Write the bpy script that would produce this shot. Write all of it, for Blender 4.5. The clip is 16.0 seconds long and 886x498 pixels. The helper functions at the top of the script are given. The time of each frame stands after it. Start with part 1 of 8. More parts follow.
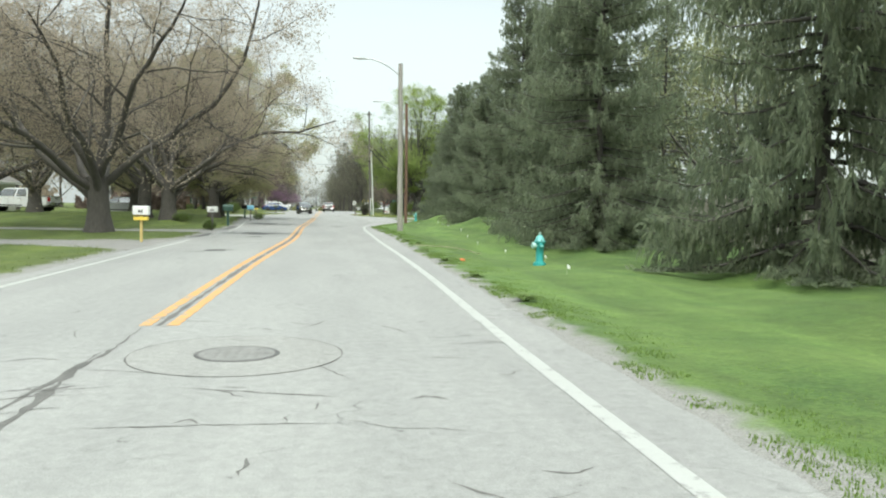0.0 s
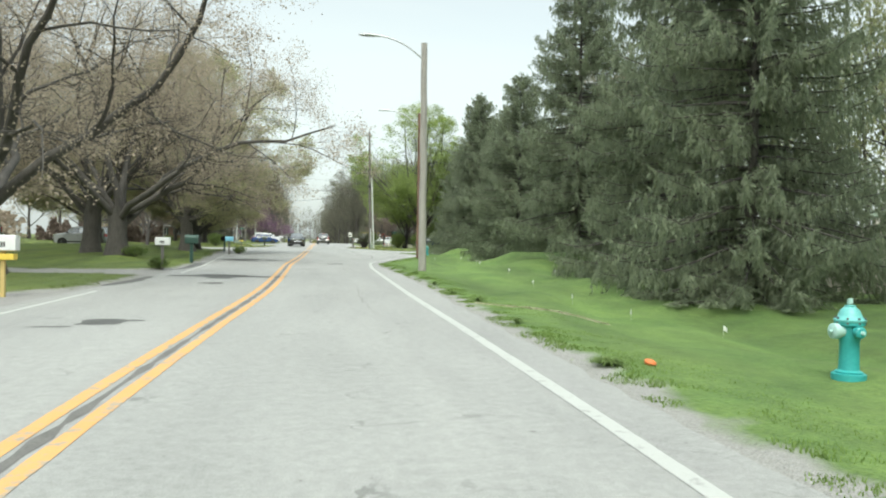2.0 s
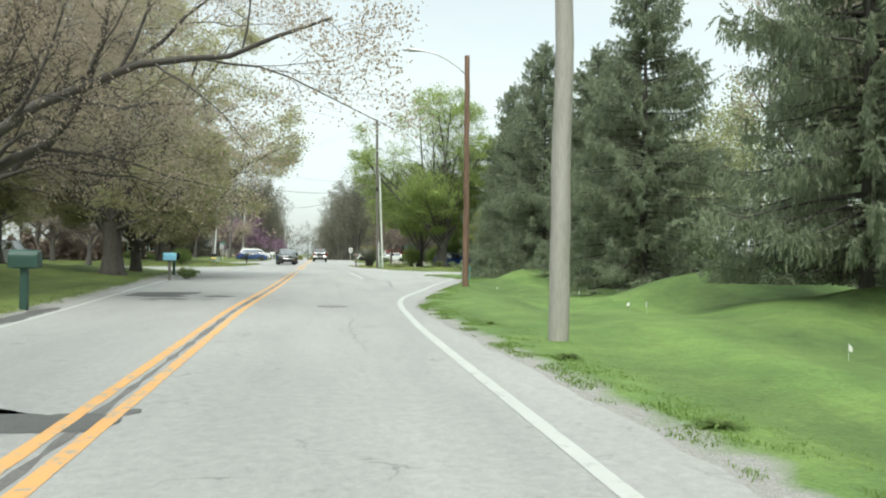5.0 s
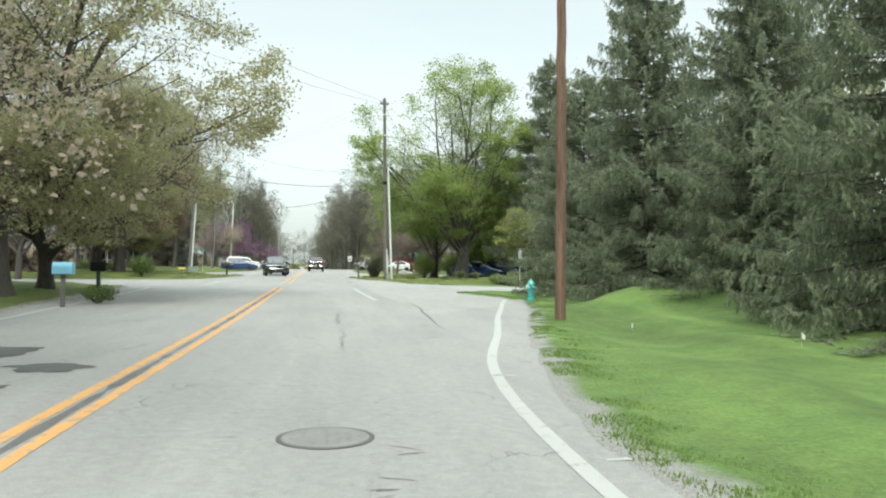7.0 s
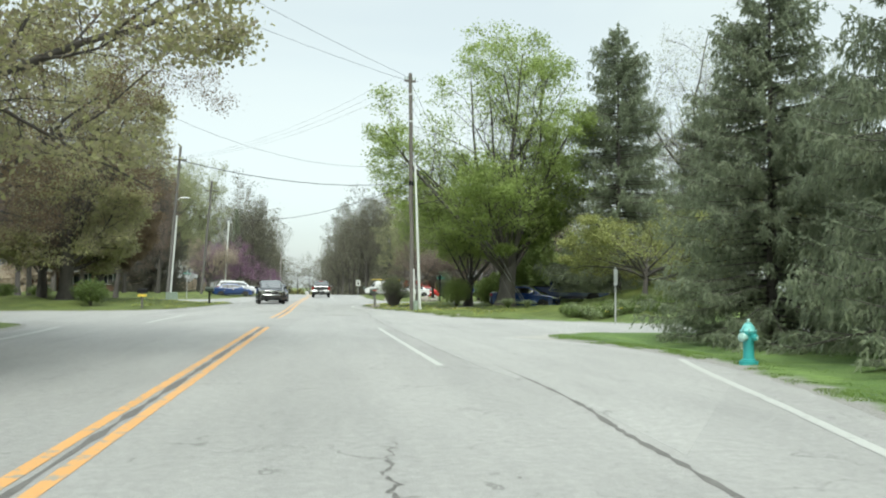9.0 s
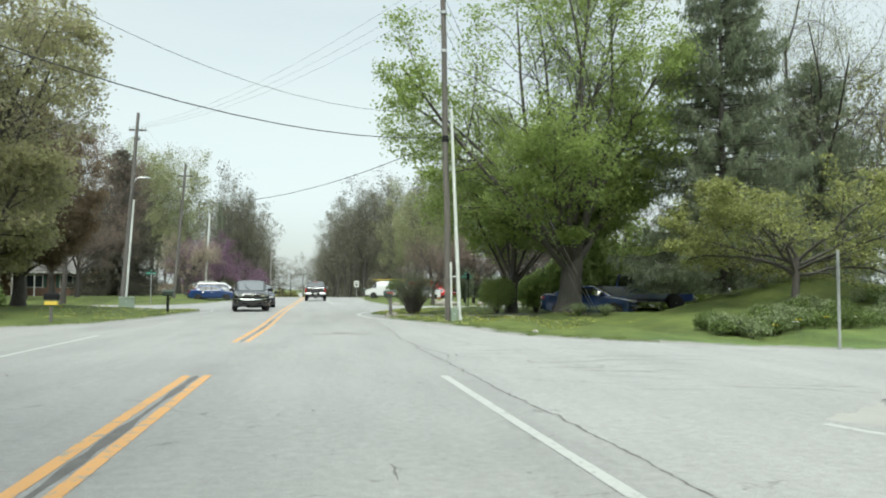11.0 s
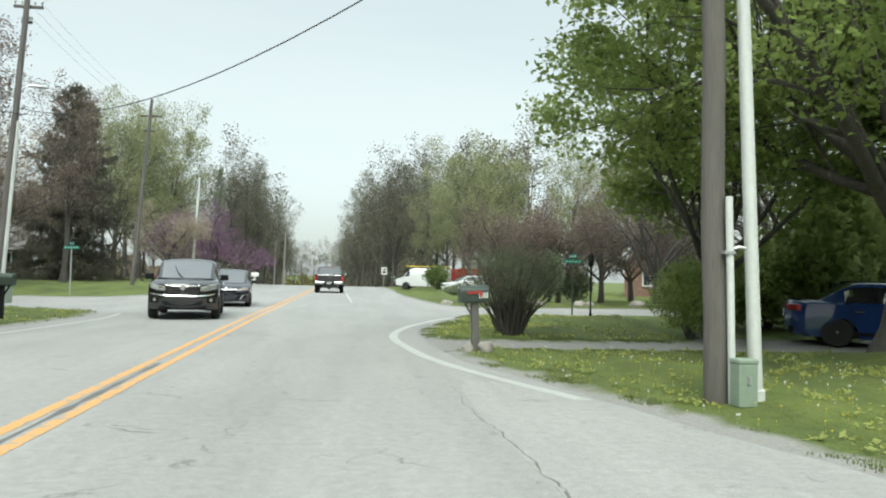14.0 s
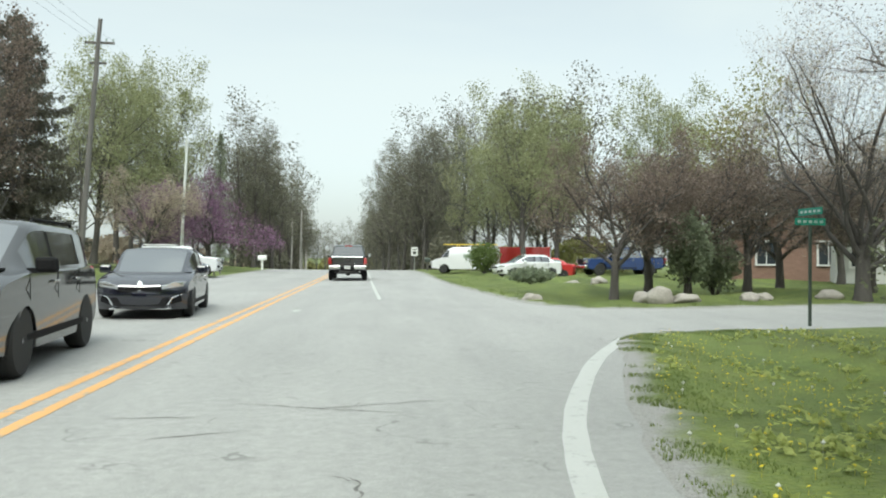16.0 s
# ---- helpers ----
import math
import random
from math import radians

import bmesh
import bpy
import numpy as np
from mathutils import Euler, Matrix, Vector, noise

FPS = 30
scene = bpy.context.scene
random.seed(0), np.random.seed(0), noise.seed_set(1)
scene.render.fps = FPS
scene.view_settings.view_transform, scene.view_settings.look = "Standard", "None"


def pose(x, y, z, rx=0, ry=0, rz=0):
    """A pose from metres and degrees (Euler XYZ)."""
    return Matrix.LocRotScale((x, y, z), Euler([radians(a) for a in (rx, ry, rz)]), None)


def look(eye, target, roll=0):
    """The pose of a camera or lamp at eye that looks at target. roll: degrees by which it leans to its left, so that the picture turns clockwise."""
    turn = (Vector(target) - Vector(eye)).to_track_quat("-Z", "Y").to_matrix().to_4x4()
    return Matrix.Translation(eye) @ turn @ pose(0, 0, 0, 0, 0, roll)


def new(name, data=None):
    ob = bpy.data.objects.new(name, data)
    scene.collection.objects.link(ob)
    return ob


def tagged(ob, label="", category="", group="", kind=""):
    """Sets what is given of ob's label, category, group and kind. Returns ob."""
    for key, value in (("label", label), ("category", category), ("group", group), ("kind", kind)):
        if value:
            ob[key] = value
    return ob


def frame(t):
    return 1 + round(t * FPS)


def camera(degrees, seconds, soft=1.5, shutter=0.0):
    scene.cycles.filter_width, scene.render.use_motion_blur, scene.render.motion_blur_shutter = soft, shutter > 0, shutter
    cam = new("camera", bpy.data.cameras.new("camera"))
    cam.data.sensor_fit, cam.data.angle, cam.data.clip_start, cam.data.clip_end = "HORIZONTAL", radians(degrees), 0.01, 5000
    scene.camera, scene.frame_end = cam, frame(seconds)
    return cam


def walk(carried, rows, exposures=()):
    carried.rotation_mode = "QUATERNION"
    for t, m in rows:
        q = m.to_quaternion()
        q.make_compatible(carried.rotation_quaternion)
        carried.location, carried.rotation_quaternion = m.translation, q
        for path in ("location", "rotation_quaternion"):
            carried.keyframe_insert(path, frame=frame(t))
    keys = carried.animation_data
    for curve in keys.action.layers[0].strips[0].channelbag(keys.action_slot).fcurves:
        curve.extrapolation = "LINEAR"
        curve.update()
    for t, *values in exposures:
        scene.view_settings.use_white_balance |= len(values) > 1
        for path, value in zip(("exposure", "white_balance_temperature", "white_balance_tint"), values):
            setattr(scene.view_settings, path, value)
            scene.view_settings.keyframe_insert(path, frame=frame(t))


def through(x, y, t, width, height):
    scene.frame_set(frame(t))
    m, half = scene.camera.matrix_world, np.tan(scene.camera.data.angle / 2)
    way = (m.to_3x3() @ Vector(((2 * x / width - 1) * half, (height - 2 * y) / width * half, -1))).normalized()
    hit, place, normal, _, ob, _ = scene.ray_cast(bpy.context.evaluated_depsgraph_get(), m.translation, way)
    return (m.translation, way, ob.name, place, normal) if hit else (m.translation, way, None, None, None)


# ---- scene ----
import collections

cam = camera(60.0, 16.0, soft=2.05)
PATH = [
    (0.0, -0.589, -0.556, 1.327, -8.57, -3.13, 0.96),
    (0.5, -0.616, 2.041, 1.327, -8.97, -2.54, 0.80),
    (1.0, -0.649, 4.716, 1.341, -9.27, -1.76, 0.94),
    (1.5, -0.675, 7.493, 1.303, -9.20, -1.12, 0.98),
    (2.0, -0.649, 10.282, 1.265, -8.97, -0.72, 1.03),
    (2.5, -0.630, 13.173, 1.285, -8.71, -0.57, 1.23),
    (3.0, -0.564, 16.206, 1.271, -8.48, -0.37, 0.99),
    (3.5, -0.478, 19.284, 1.280, -8.51, -0.02, 0.95),
    (4.0, -0.406, 22.362, 1.287, -8.78, 0.36, 0.99),
    (6.5, -0.133, 38.202, 1.262, -9.20, 0.51, 0.64),
    (7.0, -0.067, 41.561, 1.285, -9.17, 1.07, 0.68),
    (7.5, -0.024, 44.931, 1.298, -8.98, 1.71, 0.75),
    (8.0, -0.013, 48.271, 1.335, -8.79, 2.41, 0.86),
    (8.5, -0.039, 51.549, 1.299, -8.67, 2.80, 0.68),
    (11.0, -0.216, 67.712, 1.294, -9.23, 2.93, 0.20),
    (11.5, -0.150, 71.085, 1.299, -8.89, 2.36, 0.32),
    (12.0, -0.034, 74.511, 1.282, -8.47, 1.87, 0.22),
    (12.5, 0.127, 77.984, 1.282, -8.07, 1.62, 0.18),
    (13.0, 0.309, 81.452, 1.295, -7.80, 1.65, 0.31),
    (13.5, 0.506, 84.915, 1.319, -7.48, 1.91, 0.98),
    (14.0, 0.642, 88.403, 1.347, -7.25, 2.08, 1.38),
    (14.5, 0.673, 91.990, 1.313, -6.83, 1.96, 1.39),
    (15.0, 0.639, 95.630, 1.286, -6.41, 1.56, 1.10),
    (15.5, 0.654, 99.190, 1.300, -5.95, 1.11, 0.71),
    (16.0, 0.695, 102.724, 1.289, -5.48, 0.63, 0.51),
]
walk(cam, [(t, pose(x, y, z, 90 + pitch, 0, yaw) @ pose(0, 0, 0, 0, 0, lean)) for t, x, y, z, yaw, pitch, lean in PATH],
     exposures=[(0, 1.2, 6560, -2), (7, 1.24, 6540, -2), (8.5, 1.18, 6500, -2), (11, 1.06, 6450, -2), (12.5, 1.1, 6450, -2), (16, 1.08, 6450, -2)])

# ---- light: thin bright overcast, soft sun from behind ----
SUN_EL, SUN_AZ = 56.0, -168.0      # elevation; azimuth from +y towards +x
world = bpy.data.worlds.new("sky")
scene.world = world
world.use_nodes = True
wn, wl = world.node_tree.nodes, world.node_tree.links
sky = wn.new("ShaderNodeTexSky")
sky.sky_type = "NISHITA"
sky.sun_disc = False
sky.sun_elevation, sky.sun_rotation = radians(SUN_EL), radians(SUN_AZ)
sky.air_density, sky.dust_density, sky.ozone_density = 1.0, 2.6, 1.5
pale = wn.new("ShaderNodeHueSaturation")
pale.inputs["Saturation"].default_value = 0.4
wl.new(sky.outputs[0], pale.inputs["Color"])
veil = wn.new("ShaderNodeMix")      # an even veil of thin high cloud over the sky
veil.data_type = "RGBA"
veil.inputs[0].default_value = 0.55
veil.inputs[7].default_value = (4.1, 4.3, 4.42, 1)
wl.new(pale.outputs[0], veil.inputs[6])
cloud_at, cloud_map, cloud, cloud_amount = wn.new("ShaderNodeTexCoord"), wn.new("ShaderNodeMapping"), wn.new("ShaderNodeTexNoise"), wn.new("ShaderNodeMapRange")
cloud_map.inputs["Scale"].default_value = (1.2, 2.0, 5.0)
cloud.inputs["Scale"].default_value, cloud.inputs["Detail"].default_value, cloud.inputs["Distortion"].default_value = 1.5, 5, 0.4
cloud_amount.inputs[1].default_value, cloud_amount.inputs[2].default_value, cloud_amount.inputs[3].default_value, cloud_amount.inputs[4].default_value = 0.35, 0.7, 0.38, 0.72
wl.new(cloud_at.outputs["Generated"], cloud_map.inputs[0])
wl.new(cloud_map.outputs[0], cloud.inputs["Vector"])
wl.new(cloud.outputs[0], cloud_amount.inputs[0])
wl.new(cloud_amount.outputs[0], veil.inputs[0])
zen, zen_fac, zen_mul = wn.new("ShaderNodeSeparateXYZ"), wn.new("ShaderNodeMapRange"), wn.new("ShaderNodeVectorMath")
zen_fac.interpolation_type = "SMOOTHSTEP"      # an overcast sky is brightest overhead
zen_fac.inputs[1].default_value, zen_fac.inputs[2].default_value, zen_fac.inputs[3].default_value, zen_fac.inputs[4].default_value = 0.3, 0.95, 1.0, 2.35
zen_mul.operation = "SCALE"
wl.new(cloud_at.outputs["Generated"], zen.inputs[0])
wl.new(zen.outputs["Z"], zen_fac.inputs[0])
wl.new(veil.outputs[2], zen_mul.inputs[0])
wl.new(zen_fac.outputs[0], zen_mul.inputs["Scale"])
wl.new(zen_mul.outputs[0], wn["Background"].inputs["Color"])
wn["Background"].inputs["Strength"].default_value = 0.104
sun = new("sun", bpy.data.lights.new("sun", "SUN"))
sun.data.energy, sun.data.angle, sun.data.color = 1.2, radians(34), (1.0, 0.96, 0.9)
_s = Vector((math.sin(radians(SUN_AZ)) * math.cos(radians(SUN_EL)), math.cos(radians(SUN_AZ)) * math.cos(radians(SUN_EL)), math.sin(radians(SUN_EL))))
sun.matrix_world = look(_s * 60, (0, 0, 0))

# ---- materials ----
def surface(name, dark, light, rough=0.7, big=1.0, fine=30.0, bump=0.2, metal=0.0, coat=0.0, stretch=(1, 1, 1), contrast=0.25, depth=0.01, local=False):
    """A procedural surface: broad blotches and fine grain between two colours, with relief."""
    m = bpy.data.materials.new(name)
    m.use_nodes = True
    n, l = m.node_tree.nodes, m.node_tree.links
    b = n["Principled BSDF"]
    if local:
        src = n.new("ShaderNodeTexCoord").outputs["Object"]
    else:
        src = n.new("ShaderNodeNewGeometry").outputs["Position"]
    mp = n.new("ShaderNodeMapping")
    mp.inputs["Scale"].default_value = stretch
    l.new(src, mp.inputs[0])
    n1, n2 = n.new("ShaderNodeTexNoise"), n.new("ShaderNodeTexNoise")
    n1.inputs["Scale"].default_value, n2.inputs["Scale"].default_value = big, fine
    n1.inputs["Detail"].default_value, n2.inputs["Detail"].default_value = 4, 3
    l.new(mp.outputs[0], n1.inputs["Vector"]), l.new(mp.outputs[0], n2.inputs["Vector"])
    mixf = n.new("ShaderNodeMix")
    mixf.inputs[0].default_value = 0.5
    l.new(n1.outputs[0], mixf.inputs[2]), l.new(n2.outputs[0], mixf.inputs[3])
    mr = n.new("ShaderNodeMapRange")
    mr.inputs[1].default_value, mr.inputs[2].default_value = 0.5 - contrast, 0.5 + contrast
    l.new(mixf.outputs[0], mr.inputs[0])
    mc = n.new("ShaderNodeMix")
    mc.data_type = "RGBA"
    mc.inputs[6].default_value, mc.inputs[7].default_value = (*dark, 1), (*light, 1)
    l.new(mr.outputs[0], mc.inputs[0])
    l.new(mc.outputs[2], b.inputs["Base Color"])
    b.inputs["Roughness"].default_value, b.inputs["Metallic"].default_value = rough, metal
    b.inputs["Coat Weight"].default_value = coat
    b.inputs["Coat Roughness"].default_value = 0.05
    if bump:
        bp = n.new("ShaderNodeBump")
        bp.inputs["Strength"].default_value, bp.inputs["Distance"].default_value = bump, depth
        l.new(n2.outputs[0], bp.inputs["Height"])
        l.new(bp.outputs[0], b.inputs["Normal"])
    return m


def leafy(name, colours, through=0.35, rough=0.6):
    """Leaves: every leaf its own shade, with some light passing through."""
    m = bpy.data.materials.new(name)
    m.use_nodes = True
    n, l = m.node_tree.nodes, m.node_tree.links
    b, out = n["Principled BSDF"], n["Material Output"]
    geo = n.new("ShaderNodeNewGeometry")
    ramp = n.new("ShaderNodeValToRGB")
    for i, c in enumerate(colours):
        e = ramp.color_ramp.elements[i] if i < 2 else ramp.color_ramp.elements.new(0.5)
        e.color = (*c, 1)
    for i, e in enumerate(ramp.color_ramp.elements):
        e.position = i / (len(colours) - 1)
    big = n.new("ShaderNodeTexNoise")
    big.inputs["Scale"].default_value = 0.6
    mx = n.new("ShaderNodeMix")
    mx.inputs[0].default_value = 0.45
    l.new(geo.outputs["Position"], big.inputs["Vector"])
    l.new(geo.outputs["Random Per Island"], mx.inputs[2]), l.new(big.outputs[0], mx.inputs[3])
    l.new(mx.outputs[0], ramp.inputs[0])
    l.new(ramp.outputs[0], b.inputs["Base Color"])
    b.inputs["Roughness"].default_value = rough
    b.inputs["Specular IOR Level"].default_value = 0.2
    tr = n.new("ShaderNodeBsdfTranslucent")
    l.new(ramp.outputs[0], tr.inputs["Color"])
    ms = n.new("ShaderNodeMixShader")
    ms.inputs[0].default_value = through
    l.new(b.outputs[0], ms.inputs[1]), l.new(tr.outputs[0], ms.inputs[2])
    l.new(ms.outputs[0], out.inputs["Surface"])
    return m


def glassy(name, tint, alpha=0.0):
    m = bpy.data.materials.new(name)
    m.use_nodes = True
    b = m.node_tree.nodes["Principled BSDF"]
    b.inputs["Base Color"].default_value = (*tint, 1)
    b.inputs["Roughness"].default_value = 0.04
    b.inputs["IOR"].default_value = 1.5
    b.inputs["Transmission Weight"].default_value = alpha
    b.inputs["Specular IOR Level"].default_value = 0.5
    return m


def asphalt(name, dark, light, worn):
    """Old sun-bleached asphalt: stone grain, stains drawn out along the road, pale worn patches."""
    m = surface(name, dark, light, rough=0.9, big=0.7, fine=55, bump=0.35, stretch=(1, 0.45, 1), contrast=0.22, depth=0.006)
    n, l = m.node_tree.nodes, m.node_tree.links
    b = n["Principled BSDF"]
    base = b.inputs["Base Color"].links[0].from_socket
    geo = n.new("ShaderNodeNewGeometry")
    v = n.new("ShaderNodeTexNoise")
    v.inputs["Scale"].default_value, v.inputs["Detail"].default_value = 170, 2
    st = n.new("ShaderNodeTexNoise")
    st.inputs["Scale"].default_value, st.inputs["Detail"].default_value, st.inputs["Roughness"].default_value = 0.35, 6, 0.65
    mp = n.new("ShaderNodeMapping")
    mp.inputs["Scale"].default_value = (2.2, 0.25, 1)
    l.new(geo.outputs["Position"], v.inputs["Vector"]), l.new(geo.outputs["Position"], mp.inputs[0]), l.new(mp.outputs[0], st.inputs["Vector"])
    r1, r2 = n.new("ShaderNodeMapRange"), n.new("ShaderNodeMapRange")
    r1.inputs[1].default_value, r1.inputs[2].default_value, r1.inputs[3].default_value, r1.inputs[4].default_value = 0.3, 0.7, 0.68, 1.28
    r2.inputs[1].default_value, r2.inputs[2].default_value = 0.3, 0.85
    l.new(v.outputs[0], r1.inputs[0]), l.new(st.outputs[0], r2.inputs[0])
    m1, m2 = n.new("ShaderNodeMix"), n.new("ShaderNodeMix")
    m1.data_type = m2.data_type = "RGBA"
    m2.blend_type = "MULTIPLY"
    m2.inputs[0].default_value = 1.0
    m1.inputs[7].default_value = (*worn, 1)
    l.new(r2.outputs[0], m1.inputs[0]), l.new(base, m1.inputs[6])
    l.new(m1.outputs[2], m2.inputs[6]), l.new(r1.outputs[0], m2.inputs[7])
    # hairline cracking and pits
    wv, vo, cm, pit = n.new("ShaderNodeTexNoise"), n.new("ShaderNodeTexVoronoi"), n.new("ShaderNodeMapRange"), n.new("ShaderNodeTexNoise")
    wadd, wsc = n.new("ShaderNodeVectorMath"), n.new("ShaderNodeVectorMath")
    wv.inputs["Scale"].default_value, wv.inputs["Detail"].default_value = 1.6, 5
    wsc.operation = "SCALE"
    wsc.inputs["Scale"].default_value = 1.3
    vo.feature = "DISTANCE_TO_EDGE"
    vo.inputs["Scale"].default_value = 0.42
    l.new(geo.outputs["Position"], wv.inputs["Vector"]), l.new(wv.outputs["Color"], wsc.inputs[0])
    l.new(geo.outputs["Position"], wadd.inputs[0]), l.new(wsc.outputs[0], wadd.inputs[1]), l.new(wadd.outputs[0], vo.inputs["Vector"])
    cm.inputs[1].default_value, cm.inputs[2].default_value, cm.inputs[3].default_value, cm.inputs[4].default_value = 0.0, 0.008, 0.0, 1.0
    l.new(vo.outputs["Distance"], cm.inputs[0])
    pit.inputs["Scale"].default_value, pit.inputs["Detail"].default_value, pit.inputs["Roughness"].default_value = 9, 6, 0.8
    l.new(geo.outputs["Position"], pit.inputs["Vector"])
    pm, area, keep = n.new("ShaderNodeMapRange"), n.new("ShaderNodeMapRange"), n.new("ShaderNodeMath")
    pm.inputs[1].default_value, pm.inputs[2].default_value, pm.inputs[3].default_value, pm.inputs[4].default_value = 0.30, 0.62, 0.80, 1.09
    l.new(pit.outputs[0], pm.inputs[0])
    area.inputs[1].default_value, area.inputs[2].default_value, area.inputs[3].default_value, area.inputs[4].default_value = 0.5, 0.64, 1.0, 0.66
    l.new(wv.outputs[0], area.inputs[0])
    keep.operation = "MAXIMUM"
    l.new(cm.outputs[0], keep.inputs[0]), l.new(area.outputs[0], keep.inputs[1])
    m3, m4 = n.new("ShaderNodeMix"), n.new("ShaderNodeMix")
    m3.data_type = m4.data_type = "RGBA"
    m3.blend_type = m4.blend_type = "MULTIPLY"
    m3.inputs[0].default_value = m4.inputs[0].default_value = 1.0
    l.new(m2.outputs[2], m3.inputs[6]), l.new(keep.outputs[0], m3.inputs[7])
    l.new(m3.outputs[2], m4.inputs[6]), l.new(pm.outputs[0], m4.inputs[7])
    # scattered small pits and chips
    chip, cr_, m5 = n.new("ShaderNodeTexNoise"), n.new("ShaderNodeMapRange"), n.new("ShaderNodeMix")
    chip.inputs["Scale"].default_value, chip.inputs["Detail"].default_value, chip.inputs["Roughness"].default_value = 4.5, 7, 0.72
    l.new(geo.outputs["Position"], chip.inputs["Vector"])
    cr_.inputs[1].default_value, cr_.inputs[2].default_value, cr_.inputs[3].default_value, cr_.inputs[4].default_value = 0.305, 0.345, 0.5, 1.0
    l.new(chip.outputs[0], cr_.inputs[0])
    m5.data_type, m5.blend_type = "RGBA", "MULTIPLY"
    m5.inputs[0].default_value = 1.0
    l.new(m4.outputs[2], m5.inputs[6]), l.new(cr_.outputs[0], m5.inputs[7])
    l.new(m5.outputs[2], b.inputs["Base Color"])
    return m


def worn_paint(name, colour, under, wear=0.62):
    """Road paint with the asphalt showing through where it has worn off."""
    m = surface(name, tuple(c * 0.85 for c in colour), colour, rough=0.75, big=1.2, fine=40, bump=0.25, depth=0.004)
    n, l = m.node_tree.nodes, m.node_tree.links
    b = n["Principled BSDF"]
    base = b.inputs["Base Color"].links[0].from_socket
    geo, v, r, mx = n.new("ShaderNodeNewGeometry"), n.new("ShaderNodeTexNoise"), n.new("ShaderNodeMapRange"), n.new("ShaderNodeMix")
    v.inputs["Scale"].default_value, v.inputs["Detail"].default_value, v.inputs["Roughness"].default_value = 5.0, 8, 0.75
    r.inputs[1].default_value, r.inputs[2].default_value = wear, wear + 0.06
    mx.data_type = "RGBA"
    mx.inputs[7].default_value = (*under, 1)
    l.new(geo.outputs["Position"], v.inputs["Vector"]), l.new(v.outputs[0], r.inputs[0]), l.new(r.outputs[0], mx.inputs[0])
    l.new(base, mx.inputs[6]), l.new(mx.outputs[2], b.inputs["Base Color"])
    return m


def lawn(name):
    """Mown grass in two greens, giving way to gravel and bare soil along the road's edge."""
    m = surface(name, (0.052, 0.102, 0.022), (0.125, 0.188, 0.045), rough=0.9, big=0.8, fine=22, bump=0.7, contrast=0.17, depth=0.05)
    n, l = m.node_tree.nodes, m.node_tree.links
    b = n["Principled BSDF"]
    base = b.inputs["Base Color"].links[0].from_socket
    # soft mowing bands and clover patches; the contrast also paints shading of the lawn's undulations
    gp, mpb, band, patchy = n.new("ShaderNodeNewGeometry"), n.new("ShaderNodeMapping"), n.new("ShaderNodeTexNoise"), n.new("ShaderNodeTexNoise")
    mpb.inputs["Scale"].default_value, mpb.inputs["Rotation"].default_value = (0.9, 0.12, 1), (0, 0, 0.12)
    band.inputs["Scale"].default_value, band.inputs["Detail"].default_value = 0.9, 3
    patchy.inputs["Scale"].default_value, patchy.inputs["Detail"].default_value, patchy.inputs["Roughness"].default_value = 3.4, 8, 0.78
    l.new(gp.outputs["Position"], mpb.inputs[0]), l.new(mpb.outputs[0], band.inputs["Vector"]), l.new(gp.outputs["Position"], patchy.inputs["Vector"])
    both, shade, tint = n.new("ShaderNodeMath"), n.new("ShaderNodeMapRange"), n.new("ShaderNodeMix")
    l.new(band.outputs[0], both.inputs[0]), l.new(patchy.outputs[0], both.inputs[1])
    shade.inputs[1].default_value, shade.inputs[2].default_value, shade.inputs[3].default_value, shade.inputs[4].default_value = 0.75, 1.25, 0.66, 1.34
    l.new(both.outputs[0], shade.inputs[0])
    tint.data_type, tint.blend_type = "RGBA", "MULTIPLY"
    tint.inputs[0].default_value = 1.0
    l.new(base, tint.inputs[6]), l.new(shade.outputs[0], tint.inputs[7])
    base = tint.outputs[2]
    # older lawns full of clover and dandelion leaves are duller and yellower; tree shade is tinted in too
    weedy_shade, olive = n.new("ShaderNodeAttribute"), n.new("ShaderNodeMix")
    weedy_shade.attribute_name = "weedy_shade"
    olive.data_type, olive.blend_type = "RGBA", "MULTIPLY"
    olive.inputs[7].default_value = (0.98, 0.78, 0.66, 1)
    l.new(weedy_shade.outputs["Fac"], olive.inputs[0]), l.new(base, olive.inputs[6])
    base = olive.outputs[2]
    at = n.new("ShaderNodeAttribute")
    at.attribute_name = "verge"
    geo = n.new("ShaderNodeNewGeometry")
    w, g1, g2 = n.new("ShaderNodeTexNoise"), n.new("ShaderNodeTexNoise"), n.new("ShaderNodeTexNoise")
    w.inputs["Scale"].default_value, w.inputs["Detail"].default_value = 1.3, 6
    g1.inputs["Scale"].default_value, g1.inputs["Detail"].default_value = 95, 4
    g2.inputs["Scale"].default_value, g2.inputs["Detail"].default_value = 5, 5
    for q in (w, g1, g2):
        l.new(geo.outputs["Position"], q.inputs["Vector"])
    ramp = n.new("ShaderNodeValToRGB")
    ramp.color_ramp.elements[0].position, ramp.color_ramp.elements[0].color = 0.35, (0.165, 0.16, 0.15, 1)
    ramp.color_ramp.elements[1].position, ramp.color_ramp.elements[1].color = 0.62, (0.29, 0.285, 0.27, 1)
    l.new(g1.outputs[0], ramp.inputs[0])
    add = n.new("ShaderNodeMath")
    add.operation = "MULTIPLY_ADD"
    add.inputs[1].default_value, add.inputs[2].default_value = 0.8, -0.4
    l.new(w.outputs[0], add.inputs[0])
    s = n.new("ShaderNodeMath")
    l.new(add.outputs[0], s.inputs[0]), l.new(at.outputs["Fac"], s.inputs[1])
    r = n.new("ShaderNodeMapRange")
